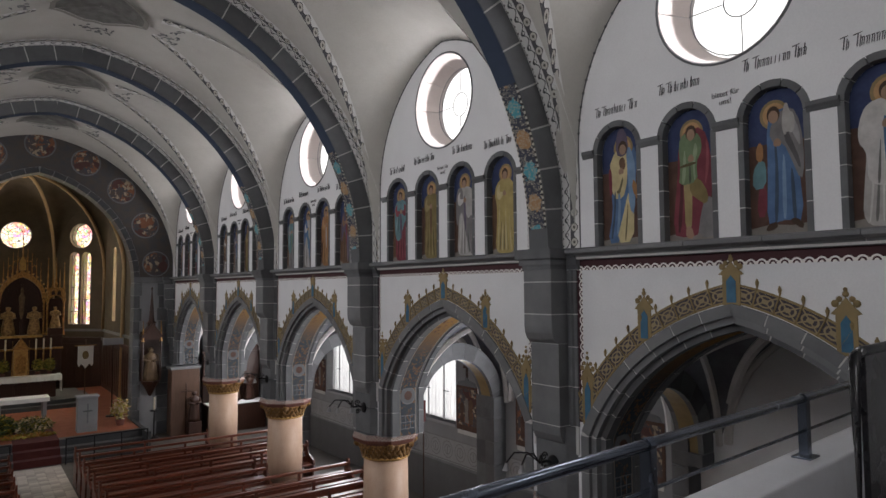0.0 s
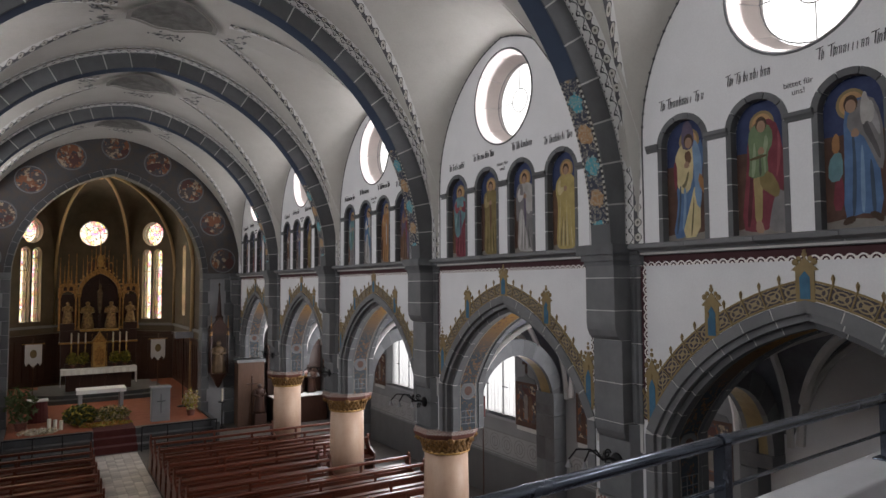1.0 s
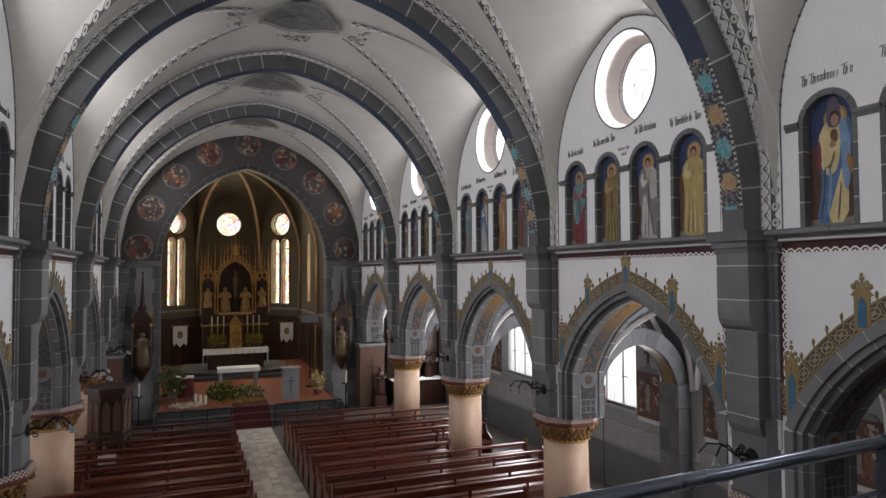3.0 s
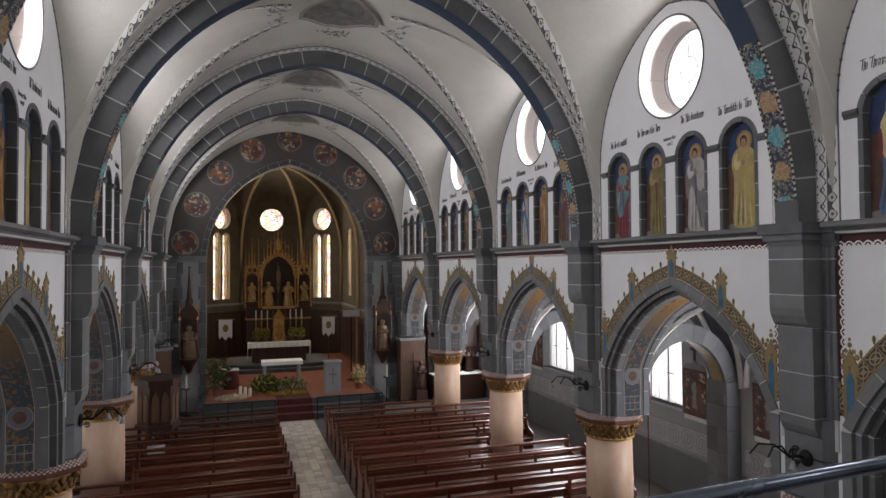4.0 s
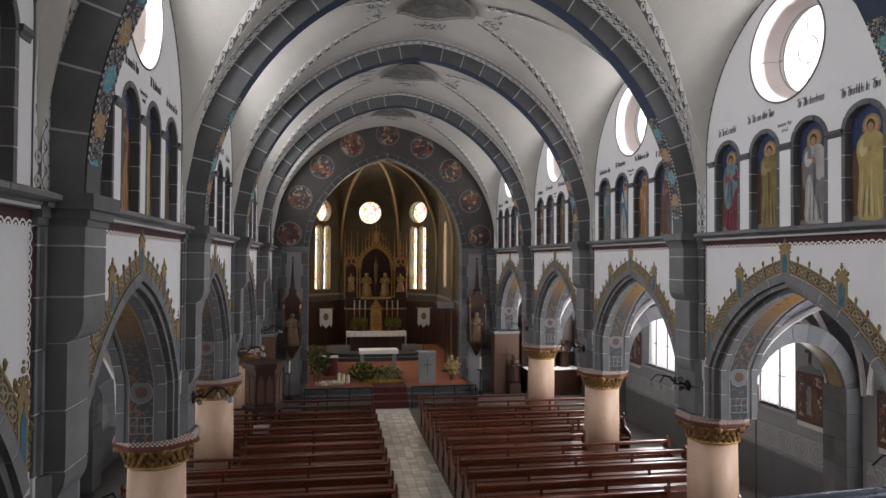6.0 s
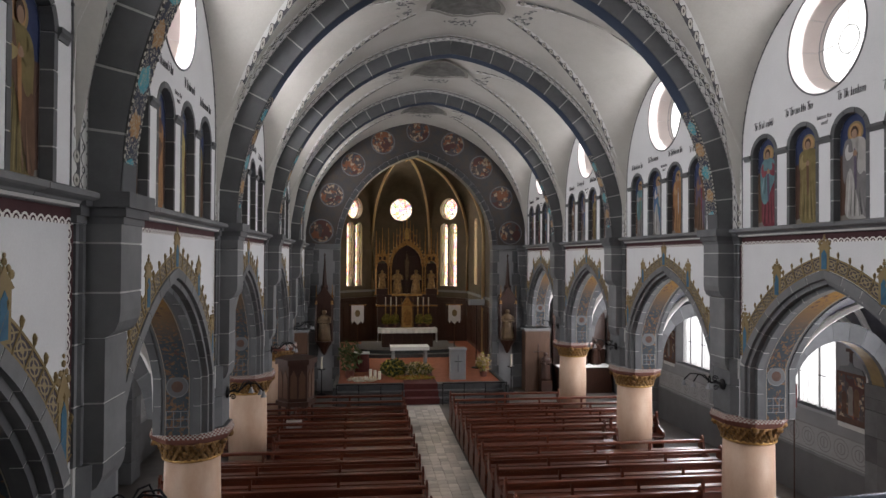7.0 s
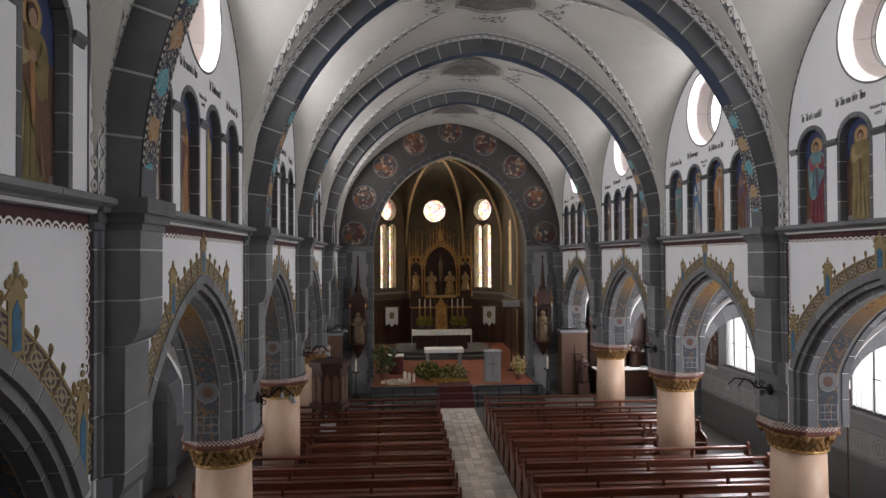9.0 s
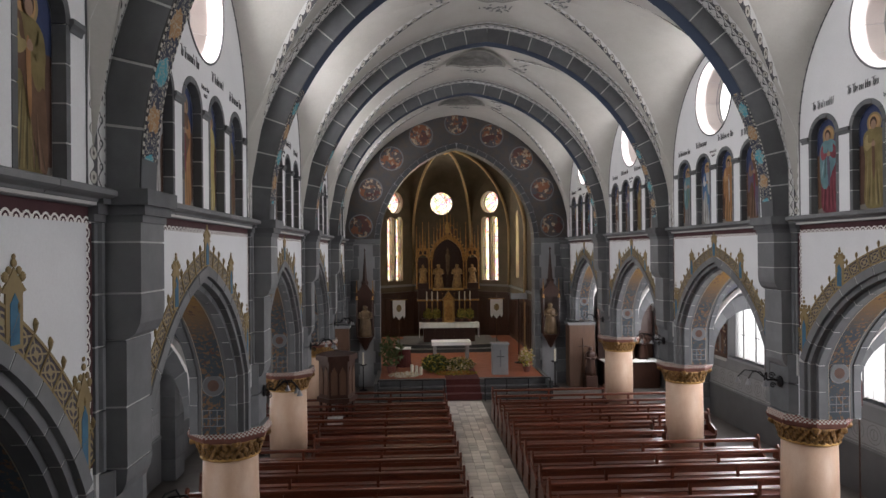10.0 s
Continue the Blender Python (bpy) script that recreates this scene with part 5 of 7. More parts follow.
bmesh.ops.create_uvsphere(bm, u_segments=16, v_segments=8, radius=0.24, matrix=Matrix.Translation(APEX - Vector((0, 0, 0.1))))
part("boss", bm, M_GOLD, vault)
for mir in (1, -1):
    for yy in (CHANCEL + 0.75, 29.4):
        bm = bmesh.new()
        tube(bm, [(mir * 3.62, yy, 0.5)] + [(mir * (-0.9 + 4.55 * math.cos(math.acos(0.9 / 4.55) * i / 16)), yy, 6.2 + 4.55 * math.sin(math.acos(0.9 / 4.55) * i / 16)) for i in range(17)], 0.09, 8)
        part("vault_rib", bm, M_RIB, vault, smooth=True)

# sanctuary floor, steps and runner
PLAT = 0.60
bm = bmesh.new()
box(bm, (-3.05, 22.62, 0.0), (3.05, CHANCEL - 0.035, PLAT))
box(bm, (-3.05, CHANCEL - 0.04, 0.0), (3.05, CHANCEL + 0.64, PLAT))
box(bm, (-3.69, CHANCEL + 0.64, 0.0), (3.69, 34.5, PLAT))
tagged(part("sanctuary_floor", bm, M_TERRA), "terracotta coloured sanctuary floor, raised three steps", "floor", kind="structure")
st = thing("sanctuary_steps", "dark granite steps before the sanctuary", "steps", "structure")
for k in range(3):
    part("step", boxed((-3.06, 22.6 - 0.34 * (3 - k), 0.0 + 0.004), (3.06, 22.6 - 0.34 * (2 - k) if k < 2 else 22.62, 0.2 * (k + 1) - 0.004 * (k < 2) + 0.006), 0.012), M_STEP, st)
for sx in (1, -1):
    x0, x1 = sorted((sx * 3.055, sx * 3.2))
    part("side_wall", boxed((x0, 21.6, 0.0), (x1, CHANCEL - 0.04, PLAT + 0.04), 0.01), M_STEP, st)
rn = thing("carpet_runner", "dark red carpet runner down the sanctuary steps", "carpet")
bm = bmesh.new()
prof = []
for k in range(3):
    prof += [(22.6 - 0.34 * (3 - k) - 0.012, 0.2 * k + 0.012), (22.6 - 0.34 * (3 - k) - 0.012, 0.2 * (k + 1) + 0.016)]
prof += [(24.9, 0.2 * 3 + 0.018)]
for (y0, z0), (y1, z1) in zip(prof, prof[1:]):
    box(bm, (-0.62, min(y0, y1), min(z0, z1) - 0.006), (0.62, max(y0, y1) + 0.008, max(z0, z1)))
part("carpet", bm, M_CARPET, rn)
al_steps = thing("altar_steps", "curved grey steps under the high altar", "steps", "structure")
for k in range(2):
    bm = bmesh.new()
    w, y = 2.6 - 0.34 * k, 28.6 + 0.40 * k
    prism(bm, [(-w, 32.4), (-w, y + 0.5), (-w + 0.4, y + 0.15), (-w + 1.0, y), (w - 1.0, y), (w - 0.4, y + 0.15), (w, y + 0.5), (w, 32.4)], plan, PLAT + 0.15 * k + 0.002, PLAT + 0.15 * (k + 1))
    part("step", bm, M_STEP, al_steps)

# ---- gallery ----
GF = 3.62
tagged(part("gallery_floor", boxed((-5.5, -6.0, GF - 0.3), (5.5, 0.0, GF)), M_FLOOR_GALLERY), "purple-brown boarded gallery floor", "floor", kind="structure")
TURN = Matrix.Translation((0.68, 0.183, 0)) @ Matrix.Rotation(0.078, 4, "Z")
pw = tagged(part("gallery_parapet", boxed((-5.0, -0.155, GF - 0.6), (3.72, 0.125, 4.21), 0.015), M_LEDGE), "pale painted parapet of the organ gallery", "wall", kind="structure")
pw.matrix_basis = TURN
rail = thing("gallery_railing", "blue-grey steel tube railing on the parapet", "railing", m=TURN)
RZ = 4.59
part("handrail", tube(bmesh.new(), [(-4.9, 0, RZ), (3.6, 0, RZ)], 0.028, 16), M_STEEL, rail, smooth=True)
part("lower_rail", tube(bmesh.new(), [(-4.9, 0, RZ - 0.21), (3.6, 0, RZ - 0.21)], 0.010, 10), M_STEEL, rail, smooth=True)
for x in (-3.72, -1.86, 0.0, 1.86, 3.5):
    p = part("post", boxed((x - 0.03, -0.03, 4.21), (x + 0.03, 0.03, RZ - 0.01), 0.004), M_STEEL, rail)
    part("base_plate", boxed((x - 0.08, -0.06, 4.21), (x + 0.08, 0.06, 4.222), 0.002), M_STEEL, p)
    part("clamp", tube(bmesh.new(), [(x - 0.025, 0, RZ), (x + 0.025, 0, RZ)], 0.034, 14), M_STEEL, p)
stand = thing("music_stand", "black lacquered music stand frame by the railing", "music stand", m=Matrix.Translation((0.95, -0.60, -0.03)))
fr = [(0.0, 0, GF), (0.0, 0, 5.03), (0.012, 0, 5.07), (0.05, 0, 5.085), (0.62, 0, 5.10)]
part("frame", tube(bmesh.new(), fr, 0.022, 10), M_BLACK, stand, smooth=True)
part("back_panel", boxed((0.075, -0.012, GF + 0.5), (0.60, 0.012, 5.085), 0.004), M_BLACK, stand)
part("foot", boxed((-0.03, -0.2, GF), (0.6, 0.2, GF + 0.03), 0.005), M_BLACK, stand)


# ---- wall paintings in the niches ----
def rounded(pts, times=2):
    for _ in range(times):
        out = []
        for a, b in zip(pts, pts[1:] + pts[:1]):
            out += [(a[0] * 0.75 + b[0] * 0.25, a[1] * 0.75 + b[1] * 0.25), (a[0] * 0.25 + b[0] * 0.75, a[1] * 0.25 + b[1] * 0.75)]
        pts = out
    return pts


ROBE = [(-0.62, 0.0), (0.62, 0.0), (0.55, 0.22), (0.50, 0.5), (0.62, 0.66), (0.58, 0.80), (0.34, 0.92), (0.0, 0.95), (-0.34, 0.92), (-0.60, 0.80), (-0.60, 0.62), (-0.46, 0.45), (-0.55, 0.2)]
GOWN = [(-0.70, 0.0), (0.0, -0.02), (0.62, 0.0), (0.56, 0.3), (0.52, 0.55), (0.66, 0.68), (0.60, 0.80), (0.30, 0.86), (-0.30, 0.86), (-0.56, 0.80), (-0.66, 0.68), (-0.55, 0.55), (-0.60, 0.3)]
TUNIC = [(-0.42, 0.36), (0.44, 0.36), (0.40, 0.6), (0.50, 0.76), (0.28, 0.85), (-0.28, 0.85), (-0.48, 0.76), (-0.38, 0.6)]
CAPE = [(-0.1, 0.44), (0.2, 0.26), (0.58, 0.30), (0.68, 0.6), (0.62, 0.80), (0.30, 0.86), (-0.30, 0.86), (-0.60, 0.76), (-0.50, 0.6)]


def mural(sd, by, ny, cloak, tunic, trim, ground, style, lean):
    """A faded full-length figure, kept to plain painted shapes."""
    ob = thing("niche_mural", "faded %s and %s figure painted in a stone niche" % (tunic, cloak), "painting", "", "niche murals", place(sd, by))
    x = WALL + 0.102
    w = NW - 0.058
    rnd = random.Random(int(ny * 100 + by * 37 + (5 if sd is LEFT else 0)))
    level = [0]

    def flat(nm, mt, pts, z, sx, sz):
        level[0] += 1
        b = bmesh.new()
        b.faces.new([b.verts.new((x - 0.0008 * level[0], ny + max(-w, min(w, u * sx)), z + v * sz)) for u, v in pts])
        part(nm, b, mt, ob)
    b = bmesh.new()
    b.faces.new([b.verts.new((x, u, v)) for u, v in niche_loop(ny, w, 6.5)])
    part("sky_ground", b, ROBES["sky"], ob)
    flat("wall_ground", ROBES[ground], [(-1, 0), (1, 0), (1, 1), (-1, 1)], NBASE, w, 0.92)
    flat("earth", ROBES["ground"], [(-1, 0), (1, 0), (1, 0.7), (0.3, 1.0), (-0.4, 0.8), (-1, 1.0)], NBASE, w, 0.11)
    sw, H, z0 = w * 1.18, 1.28, NBASE + 0.035

    def wob(pts, a=0.05):
        return rounded([(u + rnd.uniform(-a, a) + lean * (v - 0.4) * 0.25, v + rnd.uniform(-a, a) * 0.15) for u, v in pts])

    def folds(nm, key, u0, u1, v0, v1, n):
        for k in range(n):
            u = u0 + (u1 - u0) * (k + 0.5) / n + rnd.uniform(-0.03, 0.03)
            d, top = rnd.uniform(0.018, 0.05), v0 + (v1 - v0) * rnd.uniform(0.55, 1.0)
            mt = (PALE if k % 2 else DEEP)[key]
            flat(nm, mt, rounded([(u - d, v0 + 0.01), (u + d, v0 + 0.01), (u * 0.8 + d * 0.8, (v0 + top) / 2), (u * 0.62, top), (u * 0.75 - d * 0.4, (v0 + top) / 2)], 1), z0, sw, H)
    hx = {"friar": 0.03, "veiled": -0.03}.get(style, lean * 0.06)
    for r, mt in ((0.150, M_GOLD_PAINT), (0.118, PALE["orange"])):
        level[0] += 1
        b = bmesh.new()
        b.faces.new([b.verts.new((x - 0.0008 * level[0], ny + hx + r * 0.95 * math.cos(a * math.pi / 10), z0 + H * 0.915 + r * math.sin(a * math.pi / 10))) for a in range(20)])
        part("halo", b, mt, ob)
    def shapes(rows):
        """Painted patches given across (towards the nave's far end first) and up."""
        for nm, mt, pts in rows:
            flat(nm, mt, rounded([(-a, v) for a, v in pts], 1), z0, w, H)
    if style == "veiled":
        shapes((("gown", ROBES["blue"], [(-0.78, 0.0), (-0.48, 0.3), (-0.55, 0.52), (0.3, 0.62), (0.6, 0.95), (0.78, 0.8), (0.6, 0.4), (0.2, 0.2), (-0.1, 0.01)]),
                ("underskirt", PALE["yellow"], [(-0.35, 0.0), (0.55, 0.01), (0.58, 0.35), (0.36, 0.52), (0.08, 0.3)]),
                ("mantle", PALE["yellow"], [(-0.55, 0.52), (-0.64, 0.75), (-0.3, 0.90), (0.15, 0.92), (0.34, 0.8), (0.22, 0.48), (-0.2, 0.40)]),
                ("sleeve", ROBES["red"], [(-0.62, 0.44), (-0.68, 0.72), (-0.5, 0.74), (-0.48, 0.5)]),
                ("drape", PALE["blue"], [(0.24, 0.92), (0.5, 0.90), (0.72, 0.7), (0.62, 0.25), (0.36, 0.32), (0.32, 0.6)]),
                ("skirt_fold", DEEP["blue"], [(-0.60, 0.05), (-0.40, 0.32), (-0.38, 0.5), (-0.30, 0.5), (-0.32, 0.3), (-0.50, 0.04)]),
                ("skirt_fold", PALE["blue"], [(-0.30, 0.1), (-0.18, 0.34), (-0.2, 0.48), (-0.08, 0.48), (-0.06, 0.3), (-0.2, 0.08)]),
                ("skirt_fold", DEEP["yellow"], [(0.10, 0.02), (0.24, 0.3), (0.30, 0.4), (0.30, 0.28), (0.18, 0.02)]),
                ("mantle_fold", DEEP["yellow"], [(-0.3, 0.5), (-0.1, 0.46), (0.1, 0.6), (0.05, 0.64), (-0.12, 0.52)]),
                ("white_shape", ROBES["brown"], [(-0.14, 0.80), (0.16, 0.83), (0.24, 0.72), (0.0, 0.68)]),
                ("sleeve", ROBES["orange"], [(0.50, 0.50), (0.86, 0.36), (0.92, 0.44), (0.60, 0.62)]),
                ("veil", ROBES["violet"], [(-0.26, 0.86), (-0.20, 1.06), (0.05, 1.12), (0.32, 1.04), (0.38, 0.88), (0.1, 0.82)])))
    elif style == "hunter":
        shapes((("cloak", ROBES["red"], [(-0.88, 0.04), (-0.62, 0.5), (-0.52, 0.85), (-0.2, 0.95), (0.5, 0.95), (0.78, 0.75), (0.84, 0.35), (0.3, 0.03), (-0.3, 0.0)]),
                ("cloak_fold", DEEP["red"], [(-0.66, 0.06), (-0.46, 0.5), (-0.42, 0.8), (-0.34, 0.78), (-0.36, 0.4), (-0.5, 0.05)]),
                ("cloak_fold", PALE["red"], [(0.5, 0.4), (0.62, 0.7), (0.6, 0.85), (0.7, 0.8), (0.72, 0.6)]),
                ("rock", ROBES["grey"], [(0.18, 0.0), (0.98, 0.0), (0.98, 0.30), (0.55, 0.36), (0.32, 0.2)]),
                ("leg", PALE["olive"], [(-0.32, 0.08), (-0.06, 0.06), (0.0, 0.3), (0.0, 0.5), (-0.36, 0.5), (-0.32, 0.3)]),
                ("leg", ROBES["olive"], [(-0.12, 0.50), (0.30, 0.52), (0.68, 0.36), (0.56, 0.27), (0.2, 0.33), (-0.06, 0.38)]),
                ("foot", M_SKIN, [(-0.30, 0.0), (0.06, -0.01), (-0.05, 0.1), (-0.28, 0.1)]),
                ("tunic", ROBES["green"], [(-0.55, 0.46), (0.26, 0.48), (0.2, 0.65), (0.46, 0.75), (0.4, 0.88), (0.05, 0.93), (-0.3, 0.92), (-0.52, 0.84), (-0.45, 0.6)]),
                ("tunic_fold", PALE["green"], [(-0.42, 0.48), (-0.28, 0.48), (-0.2, 0.66), (-0.26, 0.8), (-0.34, 0.66)]),
                ("tunic_fold", DEEP["green"], [(-0.12, 0.48), (0.0, 0.48), (-0.02, 0.62), (-0.08, 0.66)]),
                ("tunic_fold", PALE["green"], [(0.08, 0.5), (0.18, 0.5), (0.14, 0.64), (0.3, 0.76), (0.18, 0.84), (0.06, 0.7)]),
                ("belt", DEEP["olive"], [(-0.48, 0.615), (0.2, 0.635), (0.2, 0.66), (-0.46, 0.64)])))
    elif style == "friar":
        shapes((("gown", ROBES["blue"], [(-0.45, 0.05), (-0.36, 0.5), (-0.36, 0.85), (-0.1, 0.95), (0.4, 0.95), (0.62, 0.6), (0.78, 0.05), (0.2, 0.09), (-0.1, 0.07)]),
                ("gown_fold", DEEP["blue"], [(-0.2, 0.08), (-0.1, 0.5), (-0.12, 0.7), (-0.04, 0.7), (0.0, 0.4), (-0.08, 0.07)]),
                ("gown_fold", PALE["blue"], [(0.08, 0.1), (0.12, 0.5), (0.18, 0.62), (0.24, 0.5), (0.22, 0.09)]),
                ("gown_fold", DEEP["blue"], [(0.42, 0.07), (0.38, 0.4), (0.42, 0.5), (0.5, 0.4), (0.54, 0.06)]),
                ("cape", ROBES["grey"], [(-0.30, 0.78), (0.0, 0.92), (0.5, 0.96), (0.78, 0.8), (0.84, 0.5), (0.72, 0.36), (0.42, 0.55), (0.2, 0.68), (-0.12, 0.68)]),
                ("cape_fold", DEEP["grey"], [(0.2, 0.72), (0.45, 0.6), (0.7, 0.45), (0.72, 0.52), (0.46, 0.7), (0.3, 0.8)]),
                ("cape_fold", PALE["grey"], [(0.3, 0.86), (0.55, 0.72), (0.74, 0.62), (0.72, 0.76), (0.5, 0.9)]),
                ("white_shape", ROBES["white"], [(0.16, 0.80), (0.18, 0.90), (0.26, 0.98), (0.36, 0.99), (0.42, 0.92), (0.56, 0.90), (0.60, 0.80), (0.48, 0.74), (0.34, 0.77), (0.24, 0.73)]),
                ("skirt", ROBES["red"], [(-0.78, 0.12), (-0.42, 0.12), (-0.40, 0.38), (-0.66, 0.38)]),
                ("smock", ROBES["teal"], [(-0.88, 0.34), (-0.42, 0.35), (-0.40, 0.54), (-0.6, 0.58), (-0.86, 0.5)]),
                ("small_shape", ROBES["orange"], [(-0.72, 0.56), (-0.5, 0.56), (-0.48, 0.68), (-0.6, 0.72), (-0.74, 0.66)]),
                ("shoe", DEEP["brown"], [(-0.5, 0.0), (-0.1, 0.02), (-0.06, 0.08), (-0.4, 0.06)]),
                ("shoe", DEEP["brown"], [(0.3, 0.08), (0.7, 0.0), (0.78, 0.05), (0.5, 0.1)])))
    elif style == "tunic":
        flat("cloak", ROBES[cloak], wob(GOWN), z0, sw * 1.15, H)
        folds("cloak_fold", cloak, -0.6, 0.6, 0.02, 0.7, 6)
        for u in (-0.14, 0.16):
            flat("leg", PALE["olive"], wob([(u - 0.10, 0.02), (u + 0.12, 0.02), (u + 0.10, 0.2), (u + 0.13, 0.40), (u - 0.12, 0.40), (u - 0.08, 0.2)], 0.02), z0, sw, H)
        flat("tunic", ROBES[tunic], wob(TUNIC), z0, sw, H)
        folds("tunic_fold", tunic, -0.34, 0.34, 0.37, 0.72, 5)
        flat("belt", ROBES["brown"], [(-0.36, 0.585), (0.36, 0.585), (0.36, 0.605), (-0.36, 0.605)], z0, sw, H)
    else:
        flat("gown", ROBES[tunic], wob(GOWN), z0, sw, H)
        folds("gown_fold", tunic, -0.55, 0.52, 0.01, 0.66, 8)
        if style == "cape":
            flat("cape", ROBES[cloak], wob(CAPE), z0, sw, H)
            folds("cape_fold", cloak, -0.2, 0.58, 0.40, 0.80, 4)
        elif style == "mantle":
            flat("mantle", ROBES[cloak], wob([(-0.68, 0.0), (-0.30, 0.0), (-0.05, 0.3), (0.30, 0.62), (0.62, 0.30), (0.66, 0.66), (0.52, 0.84), (0.2, 0.86), (0.1, 0.7), (-0.2, 0.42), (-0.52, 0.52), (-0.62, 0.3)]), z0, sw, H)
            folds("mantle_fold", cloak, -0.62, -0.1, 0.02, 0.42, 4)
        elif style == "surplice":
            flat("surplice", PALE[cloak], wob([(-0.52, 0.26), (0.54, 0.26), (0.50, 0.5), (0.74, 0.60), (0.62, 0.80), (0.28, 0.87), (-0.28, 0.87), (-0.62, 0.80), (-0.76, 0.58), (-0.50, 0.5)]), z0, sw, H)
            folds("surplice_fold", cloak, -0.44, 0.44, 0.27, 0.7, 6)
        flat("sash", ROBES[trim], wob([(-0.08, 0.30), (0.06, 0.30), (0.10, 0.74), (-0.04, 0.74)], 0.03), z0, sw, H)
    for s2 in (() if style in ("veiled", "hunter", "friar") else (-1, 1)):
        flat("sleeve", (PALE if s2 > 0 else ROBES)[tunic], wob([(s2 * 0.30, 0.82), (s2 * 0.56, 0.74), (s2 * 0.46, 0.60), (s2 * 0.10, 0.66), (s2 * 0.06, 0.71), (s2 * 0.36, 0.70)], 0.03), z0, sw, H)
    flat("clasped_shape", M_SKIN, rounded([(-0.10, 0.66), (0.10, 0.66), (0.11, 0.70), (0.0, 0.73), (-0.11, 0.70)], 1), z0, sw, H)
    for r, dz, mt in ((0.076, 0.012, DEEP["brown"]), (0.058, -0.012, M_SKIN)):
        level[0] += 1
        b = bmesh.new()
        b.faces.new([b.verts.new((x - 0.0008 * level[0], ny + hx + r * 0.85 * math.cos(a * math.pi / 10), z0 + H * 0.905 + dz + r * 1.12 * math.sin(a * math.pi / 10))) for a in range(20)])
        part("head", b, mt, ob)
    return ob


SETS = {
    0: [("white", "white", "blue", "earth", "surplice"), ("grey", "blue", "grey", "earth", "friar"), ("red", "green", "brown", "earth", "hunter"), ("blue", "yellow", "orange", "earth", "veiled")],
    1: [("teal", "yellow", "yellow", "brown", "plain"), ("grey", "white", "violet", "earth", "mantle"), ("olive", "olive", "brown", "earth", "plain"), ("teal", "red", "violet", "brown", "cape")],
    2: [("violet", "brown", "red", "brown", "mantle"), ("orange", "orange", "white", "earth", "mantle"), ("blue", "white", "teal", "grey", "mantle"), ("teal", "grey", "green", "brown", "cape")],
    3: [("brown", "grey", "white", "earth", "cape"), ("grey", "olive", "brown", "earth", "plain"), ("violet", "grey", "blue", "brown", "mantle"), ("brown", "white", "grey", "earth", "surplice")],
    4: [("brown", "olive", "orange", "earth", "mantle"), ("brown", "yellow", "olive", "earth", "plain"), ("brown", "orange", "red", "earth", "cape"), ("grey", "white", "teal", "earth", "surplice")],
}
for sd in SIDES:
    for bi, by in enumerate(BAYS[1:]):
        for k, ny in enumerate(NICHES):
            mural(sd, by, ny, *SETS[bi % 4 if sd is RIGHT else 4][k], lean=(-0.25, 0.2, -0.1, 0.3)[k] * (1 if sd is RIGHT else -1))


# ---- lettering over the niches ----
def bars(parent, y, z, letters, h, rnd):
    """Illegible black-letter words, kept as upright strokes with feet and tall initials."""
    bm = bmesh.new()
    pitch = 0.040
    u = -pitch * (sum(letters) + len(letters) - 1) / 2

    def stroke(v, z0, z1, t):
        yy = y - v
        lean = (z1 - z0) * 0.12
        prism(bm, [(yy, z0 + 0.006), (yy - t * 0.5, z0 - 0.004), (yy - t, z0 + 0.008), (yy - t - lean, z1 - 0.006), (yy - t * 0.5 - lean, z1 + 0.006), (yy - lean, z1 - 0.004)], side, WALL - 0.006, WALL - 0.002)
    for n in letters:
        for k in range(n):
            tall = k == 0 or rnd.random() < 0.22
            hh = h if tall else h * 0.62
            stroke(u, z, z + hh, 0.0075 if not tall else 0.010)
            if k == 0:
                stroke(u + 0.024, z - 0.01, z + hh * 0.8, 0.008)
                prism(bm, [(y - u + 0.02, z + hh * 0.92), (y - u - 0.05, z + hh * 1.02), (y - u - 0.05, z + hh * 1.08), (y - u + 0.02, z + hh)], side, WALL - 0.006, WALL - 0.002)
            elif rnd.random() < 0.7:
                stroke(u + 0.017, z, z + h * 0.6, 0.007)
                prism(bm, [(y - u, z + h * 0.56), (y - u - 0.026, z + h * 0.60), (y - u - 0.026, z + h * 0.67), (y - u, z + h * 0.63)], side, WALL - 0.006, WALL - 0.002)
            u += pitch
        u += pitch * 0.8
    part("stroke", bm, M_FAINT, parent)["kind"] = "stuff"


def words(parent, text, y, z, size):
    cu = bpy.data.curves.new("words", "FONT")
    cu.body, cu.size, cu.extrude, cu.align_x = text, size, 0.002, "CENTER"
    tmp = bpy.data.objects.new("words", cu)
    scene.collection.objects.link(tmp)
    dg = bpy.context.evaluated_depsgraph_get()
    me = bpy.data.meshes.new_from_object(tmp.evaluated_get(dg))
    bpy.data.objects.remove(tmp)
    me.transform(Matrix.Translation((WALL - 0.004, y, z)) @ Matrix(((0, 0, -1), (-1, 0, 0), (0, 1, 0))).to_4x4())
    me.materials.clear()
    me.materials.append(M_FAINT)
    ob = new("line_of_lettering", me)
    ob.parent = parent


